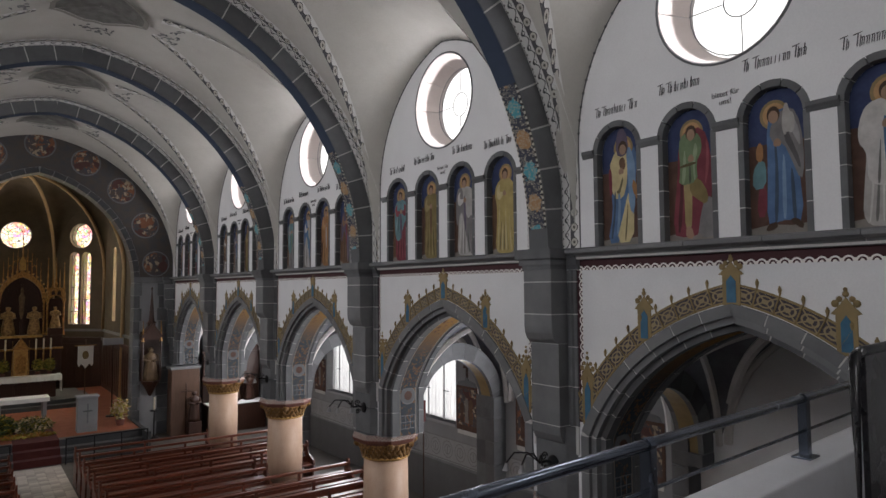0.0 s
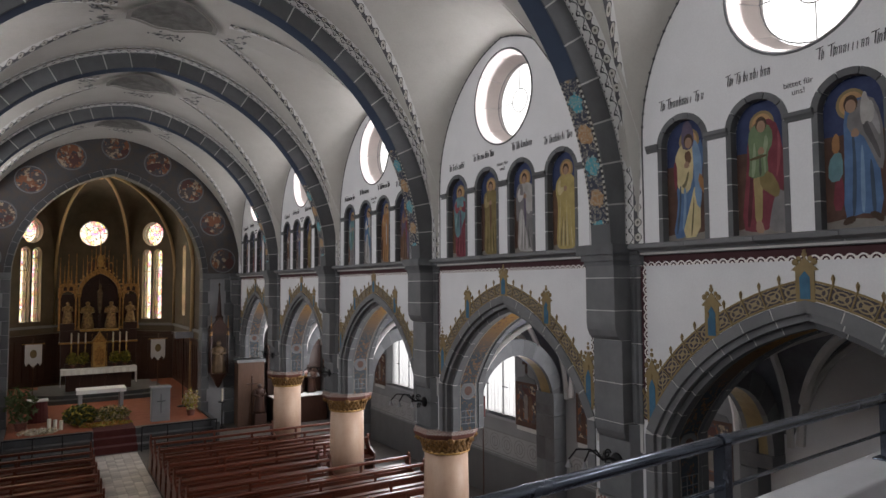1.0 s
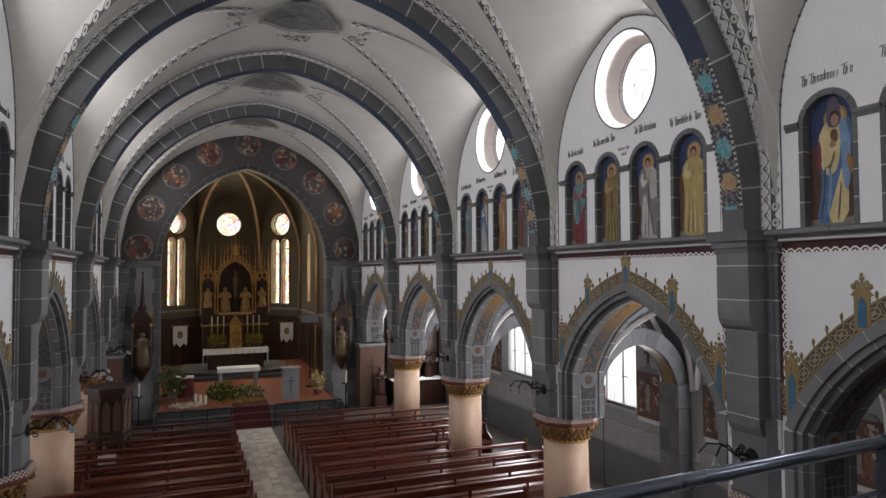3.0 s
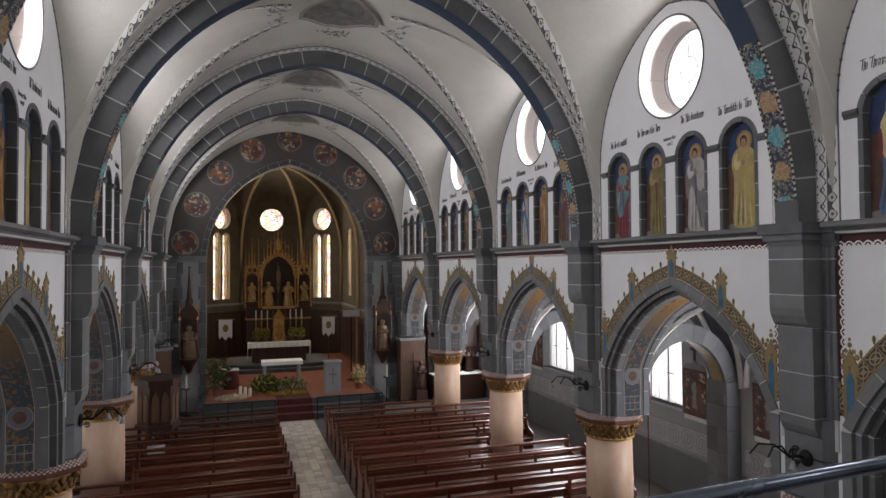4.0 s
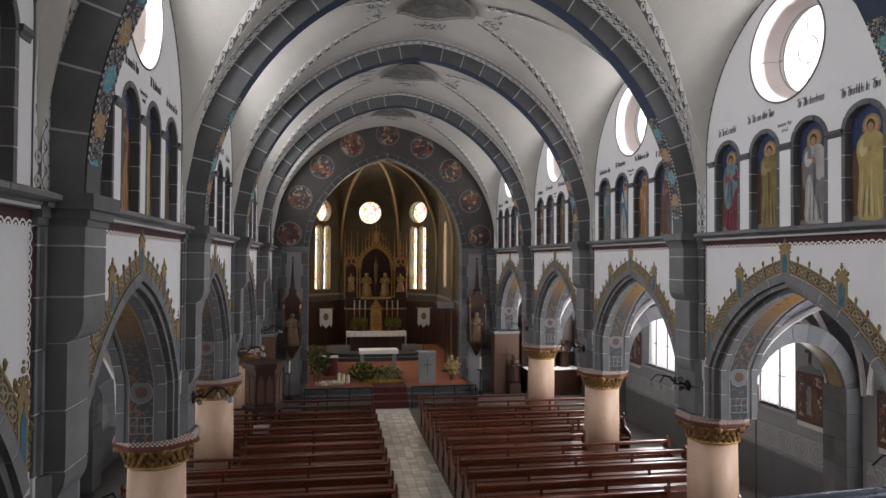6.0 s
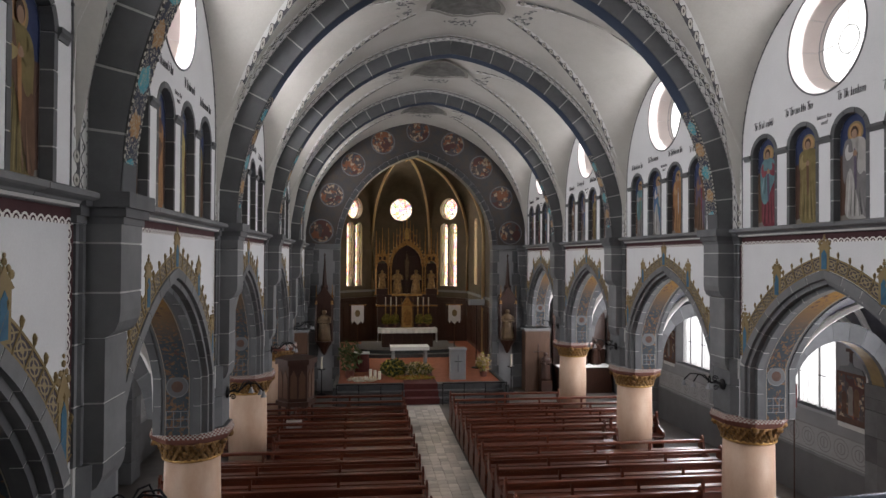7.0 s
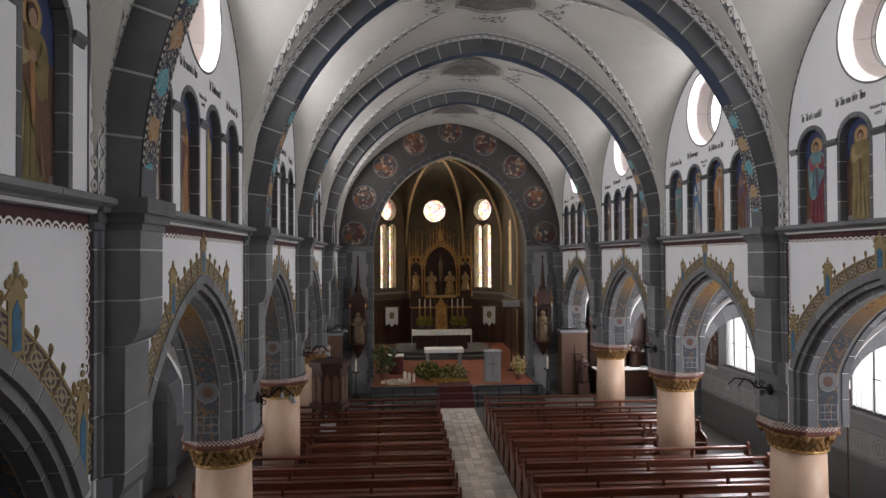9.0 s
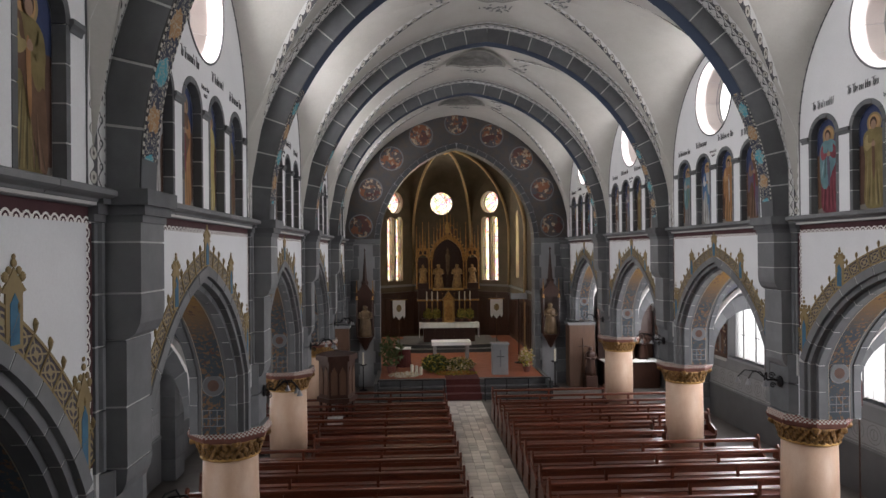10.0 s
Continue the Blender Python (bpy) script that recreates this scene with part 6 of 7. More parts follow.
for sd in SIDES:
    for bi, by in enumerate(BAYS[1:]):
        rnd = random.Random(bi * 7 + (3 if sd is LEFT else 0))
        ins = thing("wall_lettering", "black painted lettering on white wall above the niches", "lettering", "", "", place(sd, by))
        for k, ny in enumerate(NICHES):
            outer = abs(ny) > 1
            bars(ins, ny * (0.98 if outer else 1.12), 7.46 + (0.0 if outer else 0.06), (2, 9, 3) if (k + bi) % 2 else (2, 10), 0.115, rnd)
        words(ins, "bittet für", 0.0, 7.32, 0.085)
        words(ins, "uns!", 0.0, 7.235, 0.085)


# ---- pews ----
def pew(name_x0, x1, label):
    ob = thing("pew", label, "pew", "", "pews in the nave")
    x0 = name_x0
    L = x1 - x0
    part("seat", boxed((x0 + 0.03, -0.46, 0.43), (x1 - 0.03, -0.06, 0.465), 0.008), M_WOOD, ob)
    part("top_rail", boxed((x0 + 0.03, -0.045, 0.88), (x1 - 0.03, 0.055, 0.945), 0.014), M_WOOD, ob)
    part("book_ledge", boxed((x0 + 0.03, 0.0, 0.70), (x1 - 0.03, 0.17, 0.722), 0.006), M_WOOD, ob)
    part("back_board", boxed((x0 + 0.03, -0.03, 0.46), (x1 - 0.03, 0.0, 0.61), 0.004), M_WOOD, ob)
    part("kneeler", boxed((x0 + 0.05, 0.20, 0.13), (x1 - 0.05, 0.36, 0.17), 0.01), M_WOOD, ob)
    n = max(2, int(L / 1.3))
    for k in range(1, n):
        x = x0 + L * k / n
        part("stile", boxed((x - 0.03, -0.035, 0.05), (x + 0.03, 0.012, 0.89), 0.004), M_WOOD, ob)
    endp = [(-0.47, 0.0), (0.19, 0.0), (0.19, 0.12), (0.09, 0.3), (0.085, 0.66), (0.17, 0.74), (0.13, 0.84), (0.075, 0.90), (0.06, 1.0), (0.0, 1.045), (-0.06, 1.0), (-0.07, 0.86), (-0.12, 0.70), (-0.34, 0.62), (-0.44, 0.58), (-0.47, 0.46), (-0.40, 0.40), (-0.40, 0.1), (-0.47, 0.06)]
    for a, b in ((x0, x0 + 0.045), (x1 - 0.045, x1)):
        bm = prism(bmesh.new(), endp, side, a, b)
        part("end_panel", bm, M_WOOD, ob)
    return ob


PITCH = 0.815
base = {}
ROWS = [18.78 - PITCH * i for i in range(18)]
for sx in (1, -1):
    for y in ROWS:
        hit = any(p + 0.64 > y - 0.47 and p - 0.64 < y + 0.36 for p in PIERS)
        key = (sx, hit)
        if key not in base:
            inner = 0.62 if sx > 0 else 0.86
            outer = 4.20 if hit else (6.02 if sx > 0 else 6.0)
            a, b = (inner, outer) if sx > 0 else (-outer, -inner)
            base[key] = pew(a, b, "varnished dark red-brown wooden pew" + (" ending before a column" if hit else ""))
            base[key].matrix_basis = Matrix.Translation((0, y, 0))
        else:
            copy_thing(base[key], Matrix.Translation((0, y, 0)))
for sx in (1, -1):
    a, b = (0.66, 6.1) if sx > 0 else (-6.1, -0.90)
    tagged(part("pew_platform", boxed((a, 4.2, 0.0), (b, 19.4, 0.02)), M_WOOD_DARK), "dark boarded platform under the pews", "floor", kind="structure")
# pews stand on the boards
for ob in [o for o in scene.objects if o.name.startswith("pew") and o.get("category") == "pew"]:
    ob.matrix_basis = Matrix.Translation((0, 0, 0.02)) @ ob.matrix_basis


# ---- pulpit ----
pu = thing("pulpit", "dark carved wooden pulpit on posts beside a column", "pulpit", m=Matrix.Translation((-4.05, 17.6, 0)))
hexa = [(0.52 * math.cos(math.pi / 3 * k + 0.2), 0.52 * math.sin(math.pi / 3 * k + 0.2)) for k in range(6)]
part("parapet", prism(bmesh.new(), hexa, plan, 1.15, 2.2), M_WOOD_DARK, pu)
part("rail", prism(bmesh.new(), [(x * 1.16, y * 1.16) for x, y in hexa], plan, 2.2, 2.36), M_WOOD_DARK, pu)
part("foot_cornice", prism(bmesh.new(), [(x * 1.12, y * 1.12) for x, y in hexa], plan, 1.02, 1.15), M_WOOD_DARK, pu)
for k in range(6):
    a = math.pi / 3 * (k + 0.5) + 0.2
    m = Matrix.Rotation(a, 4, "Z")
    for dy in (-0.12, 0.12):
        bm = prism(bmesh.new(), [(dy - 0.09, 1.25), (dy + 0.09, 1.25), (dy + 0.09, 1.85), (dy, 2.05), (dy - 0.09, 1.85)], side, 0.452, 0.47)
        bm.transform(m)
        part("arched_panel", bm, M_WOOD_BROWN, pu)
    x, y = hexa[k]
    part("post", tube(bmesh.new(), [(x * 0.9, y * 0.9, 0), (x * 0.9, y * 0.9, 1.05)], 0.045, 8), M_WOOD_DARK, pu)
part("stair", boxed((-0.5, -1.5, 0.0), (0.1, -0.5, 0.5), 0.01), M_WOOD_DARK, pu)
pap = thing("notice_board", "small white notice on the pulpit stair", "notice", m=Matrix.Translation((-4.0, 16.55, 0.5)))
part("sheet", boxed((-0.2, -0.02, 0.0), (0.22, 0.0, 0.3)), M_CLOTH, pap)


# ---- shrines by the chancel arch ----
def figure(bm, x, y, z, h, seed):
    """A robed standing figure, kept as one plain turned and folded form."""
    prof = [(0.19, 0.0), (0.185, 0.12), (0.15, 0.4), (0.125, 0.58), (0.15, 0.68), (0.165, 0.77), (0.10, 0.825), (0.045, 0.85), (0.045, 0.868), (0.07, 0.895), (0.076, 0.935), (0.06, 0.98), (0.02, 1.0)]
    for s in (-1, 1):
        tube(bm, [(x + s * 0.155 * h, y, z + 0.77 * h), (x + s * 0.19 * h, y - 0.04 * h, z + 0.62 * h), (x + s * 0.05 * h, y - 0.16 * h, z + 0.60 * h)], [0.055 * h, 0.055 * h, 0.035 * h], 7)
    n = 18
    rings = []
    for r, t in prof:
        rings.append([])
        for k in range(n):
            a = 2 * math.pi * k / n
            rr = r * h * 1.05 * (1 + (0.16 * math.sin(6 * a + seed + 3 * t) if t < 0.72 else 0) + 0.1 * noise.noise(Vector((math.cos(a) * 2, math.sin(a) * 2, t * 5 + seed))))
            rings[-1].append(bm.verts.new((x + rr * math.cos(a), y + rr * 0.75 * math.sin(a), z + t * h)))
    for a, b in zip(rings, rings[1:]):
        for k in range(n):
            j = (k + 1) % n
            bm.faces.new((a[k], a[j], b[j], b[k]))
    bm.faces.new(rings[0][::-1])
    bm.faces.new(rings[-1])
    return bm


def spire(bm, x, y, z, r, h, n=6):
    lathe(bm, [(r, z), (r * 0.9, z + h * 0.12), (r * 1.15, z + h * 0.14), (r * 0.65, z + h * 0.2), (r * 0.12, z + h * 0.92), (r * 0.32, z + h * 0.95), (r * 0.03, z + h)], n, (x, y))
    return bm


for sx in (1, -1):
    sh = thing("wall_shrine", "dark carved gothic wall shrine with tall canopy", "shrine", "", "chancel shrines", Matrix.Translation((sx * 3.66, CHANCEL - 0.02, 0.3)))
    part("console", lathe(bmesh.new(), [(0.03, 1.15), (0.1, 1.25), (0.16, 1.4), (0.30, 1.62), (0.33, 1.7)], 10, (0, -0.2)), M_WOOD_DARK, sh)
    part("back", boxed((-0.34, -0.05, 1.7), (0.34, 0.0, 3.5)), M_WOOD_DARK, sh)
    for u in (-0.31, 0.31):
        part("shaft", tube(bmesh.new(), [(u, -0.36, 1.7), (u, -0.36, 3.2)], 0.03, 8), M_WOOD_DARK, sh)
        part("pinnacle", spire(bmesh.new(), u, -0.36, 3.15, 0.06, 0.75), M_GILT, sh)
    part("canopy", prism(bmesh.new(), [(-0.36, 3.2), (0.36, 3.2), (0.36, 3.35), (0.0, 3.85), (-0.36, 3.35)], across, -0.40, 0.0), M_WOOD_DARK, sh)
    part("spire", spire(bmesh.new(), 0, -0.2, 3.6, 0.16, 1.55), M_WOOD_DARK, sh)
    stt = tagged(part("statue", figure(bmesh.new(), 0, 0, 0, 1.22, 1.0 + sx), M_STATUE, smooth=True), "painted wooden robed statue on a shrine console", "statue")
    stt.matrix_basis = Matrix.Translation((sx * 3.66, CHANCEL - 0.24, 2.0))
    cb = thing("standing_candelabrum", "black iron candle stand with tall white candle", "candlestick", m=Matrix.Translation((sx * 3.72, 23.6, 0)))
    part("stem", tube(bmesh.new(), [(0, 0, 0), (0, 0, 0.95)], 0.02, 8), M_IRON, cb)
    part("base", lathe(bmesh.new(), [(0.17, 0.0), (0.16, 0.03), (0.04, 0.06)], 12), M_IRON, cb)
    part("dish", lathe(bmesh.new(), [(0.03, 0.93), (0.15, 0.97), (0.15, 0.99)], 14), M_IRON, cb)
    part("candle", lathe(bmesh.new(), [(0.035, 0.99), (0.035, 1.45), (0.01, 1.46)], 10), M_WAX, cb)


# ---- high altar ----
HA = Matrix.Translation((0, 30.4, PLAT + 0.30)) @ Matrix.Scale(0.93, 4)
ha = thing("high_altar", "gilded gothic high altar with pinnacled carved retable", "altar", m=HA)
part("altar_block", boxed((-1.35, -0.4, 0.0), (1.35, 0.45, 0.88), 0.02), M_WOOD_DARK, ha)
part("mensa", boxed((-1.5, -0.5, 0.88), (1.5, 0.5, 0.97), 0.01), M_STEP, ha)
for k in range(5):
    part("front_panel", boxed((-1.25 + 0.51 * k, -0.43, 0.12), (-0.8 + 0.51 * k, -0.40, 0.78), 0.008), M_WOOD_DARK, ha)
part("gradine", boxed((-1.4, 0.02, 0.97), (1.4, 0.24, 1.2), 0.01), M_WOOD_DARK, ha)
part("predella", boxed((-1.58, 0.24, 0.97), (1.58, 0.9, 2.1), 0.015), M_WOOD_DARK, ha)
part("predella_cornice", boxed((-1.66, 0.18, 2.1), (1.66, 0.92, 2.18), 0.012), M_GILT, ha)
part("niche_base", boxed((-1.62, 0.32, 2.18), (1.62, 0.9, 2.72), 0.012), M_WOOD_DARK, ha)
part("gold_ledge", boxed((-0.82, 0.16, 2.66), (0.82, 0.9, 2.76), 0.014), M_GOLD, ha)
part("retable_back", boxed((-1.68, 0.82, 2.72), (1.68, 0.98, 4.4)), M_WOOD_DARK, ha)
tb = part("tabernacle", boxed((-0.27, 0.0, 0.97), (0.27, 0.6, 2.15), 0.02), M_GOLD, ha, "gold tabernacle with arched door")
part("tabernacle_door", prism(bmesh.new(), [(-0.19, 1.1), (0.19, 1.1), (0.19, 1.75), (0.0, 2.0), (-0.19, 1.75)], across, -0.03, 0.0), M_GILT, tb)
part("tabernacle_gable", prism(bmesh.new(), [(-0.34, 2.15), (0.34, 2.15), (0.0, 2.66)], across, 0.0, 0.6), M_GILT, tb)
for u in (-0.31, 0.31):
    part("tabernacle_shaft", spire(bmesh.new(), u, 0.05, 0.97, 0.045, 1.6), M_GILT, tb)
for x in (-1.66, -1.0, -0.86, 0.86, 1.0, 1.66):
    part("retable_shaft", lathe(bmesh.new(), [(0.07, 2.72), (0.06, 2.85), (0.042, 2.9), (0.042, 4.2), (0.075, 4.3), (0.085, 4.4)], 8, (x, 0.5)), M_GILT, ha)
for x in (-1.33, 1.33):
    part("niche_floor", boxed((x - 0.3, 0.36, 2.72), (x + 0.3, 0.82, 3.04), 0.01), M_WOOD_DARK, ha)
    part("canopy_arch", prism(bmesh.new(), [(x - 0.34, 4.2), (x - 0.27, 4.38), (x - 0.14, 4.5), (x, 4.56), (x + 0.14, 4.5), (x + 0.27, 4.38), (x + 0.34, 4.2), (x + 0.34, 4.86), (x - 0.34, 4.86)], across, 0.42, 0.8), M_GILT, ha)
    part("canopy_cornice", boxed((x - 0.38, 0.38, 4.84), (x + 0.38, 0.84, 4.91), 0.01), M_GILT, ha)
    for u in (-0.12, 0.12):
        part("canopy_slot", prism(bmesh.new(), [(x + u - 0.07, 4.58), (x + u + 0.07, 4.58), (x + u + 0.07, 4.72), (x + u, 4.79), (x + u - 0.07, 4.72)], across, 0.41, 0.425), M_WOOD_DARK, ha)


def pointed(w, z0, z1, n=9):
    """Points of a pointed arch line from the right foot over the tip to the left foot."""
    out = []
    for i in range(n):
        t = i / (n - 1)
        out.append((w * math.cos(t * math.pi / 2) ** 0.9 if t < 1 else 0.0, z0 + (z1 - z0) * (0.82 * math.sin(t * math.pi / 2) + 0.18 * t ** 3)))
    return out + [(-u, v) for u, v in out[-2::-1]]


part("gable_field", prism(bmesh.new(), [(0.86, 4.36), *pointed(0.86, 4.5, 5.45), (-0.86, 4.36)], across, 0.74, 0.82), M_WOOD_DARK, ha)
lo, hi = pointed(0.78, 4.42, 5.4), pointed(0.93, 4.42, 5.66)
part("central_gable", prism(bmesh.new(), hi + lo[::-1], across, 0.42, 0.74), M_GILT, ha)
for k, (u, v) in enumerate(pointed(0.97, 4.5, 5.74)):
    bm = bmesh.new()
    bmesh.ops.create_icosphere(bm, subdivisions=1, radius=0.052, matrix=Matrix.Translation((u, 0.46, v)))
    part("crocket", bm, M_GOLD, ha)
for x, z, r, h in ((-1.66, 4.4, 0.075, 1.75), (1.66, 4.4, 0.075, 1.75), (-1.0, 4.4, 0.085, 1.95), (1.0, 4.4, 0.085, 1.95), (-1.48, 4.88, 0.05, 0.9), (-1.2, 4.88, 0.05, 0.9), (1.2, 4.88, 0.05, 0.9), (1.48, 4.88, 0.05, 0.9), (-1.33, 4.88, 0.075, 1.45), (1.33, 4.88, 0.075, 1.45)):
    part("pinnacle", spire(bmesh.new(), x, 0.58, z, r, h), M_GILT, ha)
# openwork tower over the central gable
for x, z0, z1, r in ((-0.72, 4.9, 6.1, 0.05), (-0.55, 5.0, 6.3, 0.055), (-0.37, 5.2, 6.55, 0.06), (-0.19, 5.4, 6.75, 0.06), (0.0, 5.5, 7.25, 0.10), (0.19, 5.4, 6.75, 0.06), (0.37, 5.2, 6.55, 0.06), (0.55, 5.0, 6.3, 0.055), (0.72, 4.9, 6.1, 0.05)):
    part("fretwork_pinnacle", spire(bmesh.new(), x, 0.78, z0, r, z1 - z0), M_GILT, ha)
for x, z, w in ((-0.46, 5.75, 0.09), (-0.28, 5.95, 0.09), (-0.09, 6.1, 0.09), (0.09, 6.1, 0.09), (0.28, 5.95, 0.09), (0.46, 5.75, 0.09)):
    part("fretwork_arch", tube(bmesh.new(), [(x - w * math.cos(math.pi * q / 8), 0.76, z + 0.2 * math.sin(math.pi * q / 8)) for q in range(9)], 0.018, 5), M_GILT, ha)
    part("fretwork_panel", boxed((x - 0.075, 0.78, z - 0.6), (x + 0.075, 0.82, z - 0.02)), M_WOOD_BROWN, ha)
part("tower_niche", prism(bmesh.new(), [(-0.13, 5.72), (0.13, 5.72), (0.13, 6.15), (0.0, 6.35), (-0.13, 6.15)], across, 0.6, 0.72), M_GOLD, ha)
part("crucifix_upright", boxed((-0.045, 0.55, 2.76), (0.045, 0.62, 5.1), 0.008), M_WOOD_DARK, ha)
part("crucifix_arm", boxed((-0.5, 0.55, 4.78), (0.5, 0.62, 4.87), 0.008), M_WOOD_DARK, ha)
part("crucifix_relief", lathe(bmesh.new(), [(0.03, 3.5), (0.09, 3.75), (0.10, 4.1), (0.13, 4.5), (0.05, 4.68), (0.07, 4.8), (0.03, 4.9)], 8, (0, 0.5)), M_STATUE, ha)
for k, (x, z, h) in enumerate(((-1.33, 3.04, 1.0), (1.33, 3.04, 1.0), (-0.5, 2.76, 1.3), (0.5, 2.76, 1.3))):
    s2 = tagged(part("statue", figure(bmesh.new(), 0, 0, 0, h, k * 1.3), M_ALTAR_STATUE, smooth=True), "gilded robed statue standing in the altar retable", "statue", "altar statues")
    s2.matrix_basis = HA @ Matrix.Translation((x, 0.54, z))
cl2 = thing("altar_cloth", "white linen altar cloth with lace edge", "cloth", m=HA)
part("cloth_top", boxed((-1.56, -0.55, 0.97), (1.56, 0.2, 0.99)), M_CLOTH, cl2)
bm = bmesh.new()
n = 40
for k in range(n):
    x0, x1 = -1.56 + 3.12 * k / n, -1.56 + 3.12 * (k + 1) / n
    d0, d1 = 0.012 * math.sin(k * 1.7), 0.012 * math.sin((k + 1) * 1.7)
    zb = 0.74 + 0.02 * (k % 2)
    vs = [bm.verts.new(p) for p in ((x0, -0.556 + d0, 0.985), (x1, -0.556 + d1, 0.985), (x1, -0.56 + d1 * 1.5, zb), (x0, -0.56 + d0 * 1.5, zb))]
    bm.faces.new(vs)
bmesh.ops.remove_doubles(bm, verts=bm.verts, dist=0.0001)
bmesh.ops.solidify(bm, geom=bm.faces[:], thickness=0.006)
part("lace_front", bm, M_CLOTH, cl2)
for sx in (-1, 1):
    part("cloth_side", boxed((sx * 1.56 - 0.006, -0.55, 0.25), (sx * 1.56 + 0.006, 0.2, 0.985)), M_CLOTH, cl2)
for k, x in enumerate((-1.15, -0.87, -0.58, 0.58, 0.87, 1.15)):
    cs = thing("altar_candlestick", "brass candlestick with tall white candle", "candlestick", "", "altar candlesticks", HA @ Matrix.Translation((x, 0.13, 1.2)))
    part("stick", lathe(bmesh.new(), [(0.09, 0.0), (0.08, 0.04), (0.03, 0.09), (0.045, 0.35), (0.025, 0.5), (0.04, 0.7), (0.025, 0.85), (0.06, 0.93)], 10), M_GOLD, cs)
    part("candle", lathe(bmesh.new(), [(0.036, 0.93), (0.036, 1.4), (0.005, 1.42)], 8), M_WAX, cs)


def leaf_cluster(name, label, m, rx, ry, rz, count, mats, seed, size=0.09, cat="plant", pot=None, grp=""):
    ob = thing(name, label, cat, "", grp, m)
    rnd = random.Random(seed)
    if pot:
        part("pot", lathe(bmesh.new(), [(pot * 0.7, 0.0), (pot, pot * 1.3), (pot * 1.08, pot * 1.35), (pot * 0.9, pot * 1.36)], 14), M_REDSTONE, ob)
    for mi, mt in enumerate(mats):
        bm = bmesh.new()
        for k in range(count // len(mats)):
            v = Vector((rnd.gauss(0, 0.5), rnd.gauss(0, 0.5), rnd.gauss(0, 0.5)))
            if v.length > 1:
                v.normalize()
            c = Vector((v.x * rx, v.y * ry, rz + v.z * rz + (pot or 0)))
            a = Vector((rnd.uniform(-1, 1), rnd.uniform(-1, 1), rnd.uniform(-0.3, 1))).normalized() * size * rnd.uniform(0.6, 1.5)
            b = a.cross(Vector((rnd.uniform(-1, 1), rnd.uniform(-1, 1), rnd.uniform(-1, 1)))).normalized() * size * 0.32
            nrm = a.cross(b).normalized() * size * 0.08
            p = [bm.verts.new(q) for q in (c - a, c + b + nrm, c + a, c - b + nrm)]
            bm.faces.new(p)
        part("foliage", bm, mt, ob, fix=False)
    bm = bmesh.new()
    for k in range(5):
        tube(bm, [(0, 0, 0), (rnd.uniform(-rx, rx) * 0.5, rnd.uniform(-ry, ry) * 0.5, rz * 1.3)], 0.008, 5)
    part("stems", bm, M_LEAF, ob)
    return ob


for sx in (-1, 1):
    for d in (-0.22, 0.22):
        leaf_cluster("flower_pot", "yellow flowering plant in a pot on the altar", HA @ Matrix.Translation((sx * 0.88 + d, 0.05, 0.995)), 0.24, 0.16, 0.30, 420, [M_LEAF, M_LEAF_YELLOW, M_LEAF_YELLOW], 10 + sx + int(d * 10), 0.06, "plant", 0.11, "altar flowers")

# people's altar with cloth, flowers, lectern
pa = thing("altar_table", "low white clothed communion table", "table", m=Matrix.Translation((-0.2, 25.8, PLAT)))
part("tabletop", boxed((-0.78, -0.36, 0.86), (0.78, 0.36, 0.93), 0.01), M_WOOD_BROWN, pa)
for x in (-0.68, 0.68):
    part("leg", boxed((x - 0.06, -0.30, 0.0), (x + 0.06, 0.30, 0.86), 0.01), M_GREY_PANEL, pa)
pc = thing("table_cloth", "white cloth lying over the communion table", "cloth", m=Matrix.Translation((-0.2, 25.8, PLAT)))
part("cloth_top", boxed((-0.82, -0.40, 0.93), (0.82, 0.40, 0.945)), M_CLOTH, pc)
part("cloth_front", boxed((-0.82, -0.41, 0.80), (0.82, -0.40, 0.94)), M_CLOTH, pc)
lc = thing("lectern", "pale grey stone lectern with incised cross", "lectern", m=Matrix.Translation((1.5, 23.2, PLAT)))
part("body", boxed((-0.3, -0.2, 0.0), (0.3, 0.2, 1.15), 0.015), M_AISLE_WALL, lc)
part("top", boxed((-0.34, -0.26, 1.15), (0.34, 0.26, 1.2), 0.01), M_GREY_PANEL, lc)
part("cross_upright", boxed((-0.02, -0.212, 0.3), (0.02, -0.2, 0.95)), M_STONE, lc)
part("cross_arm", boxed((-0.14, -0.212, 0.68), (0.14, -0.2, 0.72)), M_STONE, lc)
leaf_cluster("harvest_bush", "green leafy bush before the altar table", Matrix.Translation((-0.95, 23.9, PLAT)), 0.50, 0.36, 0.33, 900, [M_LEAF, M_LEAF, M_LEAF_YELLOW], 21, 0.10)
leaf_cluster("harvest_flowers", "mixed green and cream flower arrangement", Matrix.Translation((0.0, 23.8, PLAT)), 0.58, 0.36, 0.28, 900, [M_LEAF, M_LEAF_YELLOW, M_TERRACOTTA_PAPER], 22, 0.08)
leaf_cluster("fruit_garland", "orange and yellow harvest garland on the floor", Matrix.Translation((-0.2, 23.2, PLAT)), 0.8, 0.22, 0.07, 420, [M_FLOWER, M_LEAF_YELLOW], 23, 0.07)
leaf_cluster("potted_palm", "tall sparse green potted plant", Matrix.Translation((-2.65, 23.9, PLAT)), 0.45, 0.32, 0.62, 240, [M_LEAF], 24, 0.12, "plant", 0.2)
leaf_cluster("cream_flowers", "cream flowers spread on the sanctuary step", Matrix.Translation((-2.15, 22.95, PLAT)), 0.55, 0.18, 0.08, 320, [M_TERRACOTTA_PAPER, M_WAX], 25, 0.09)
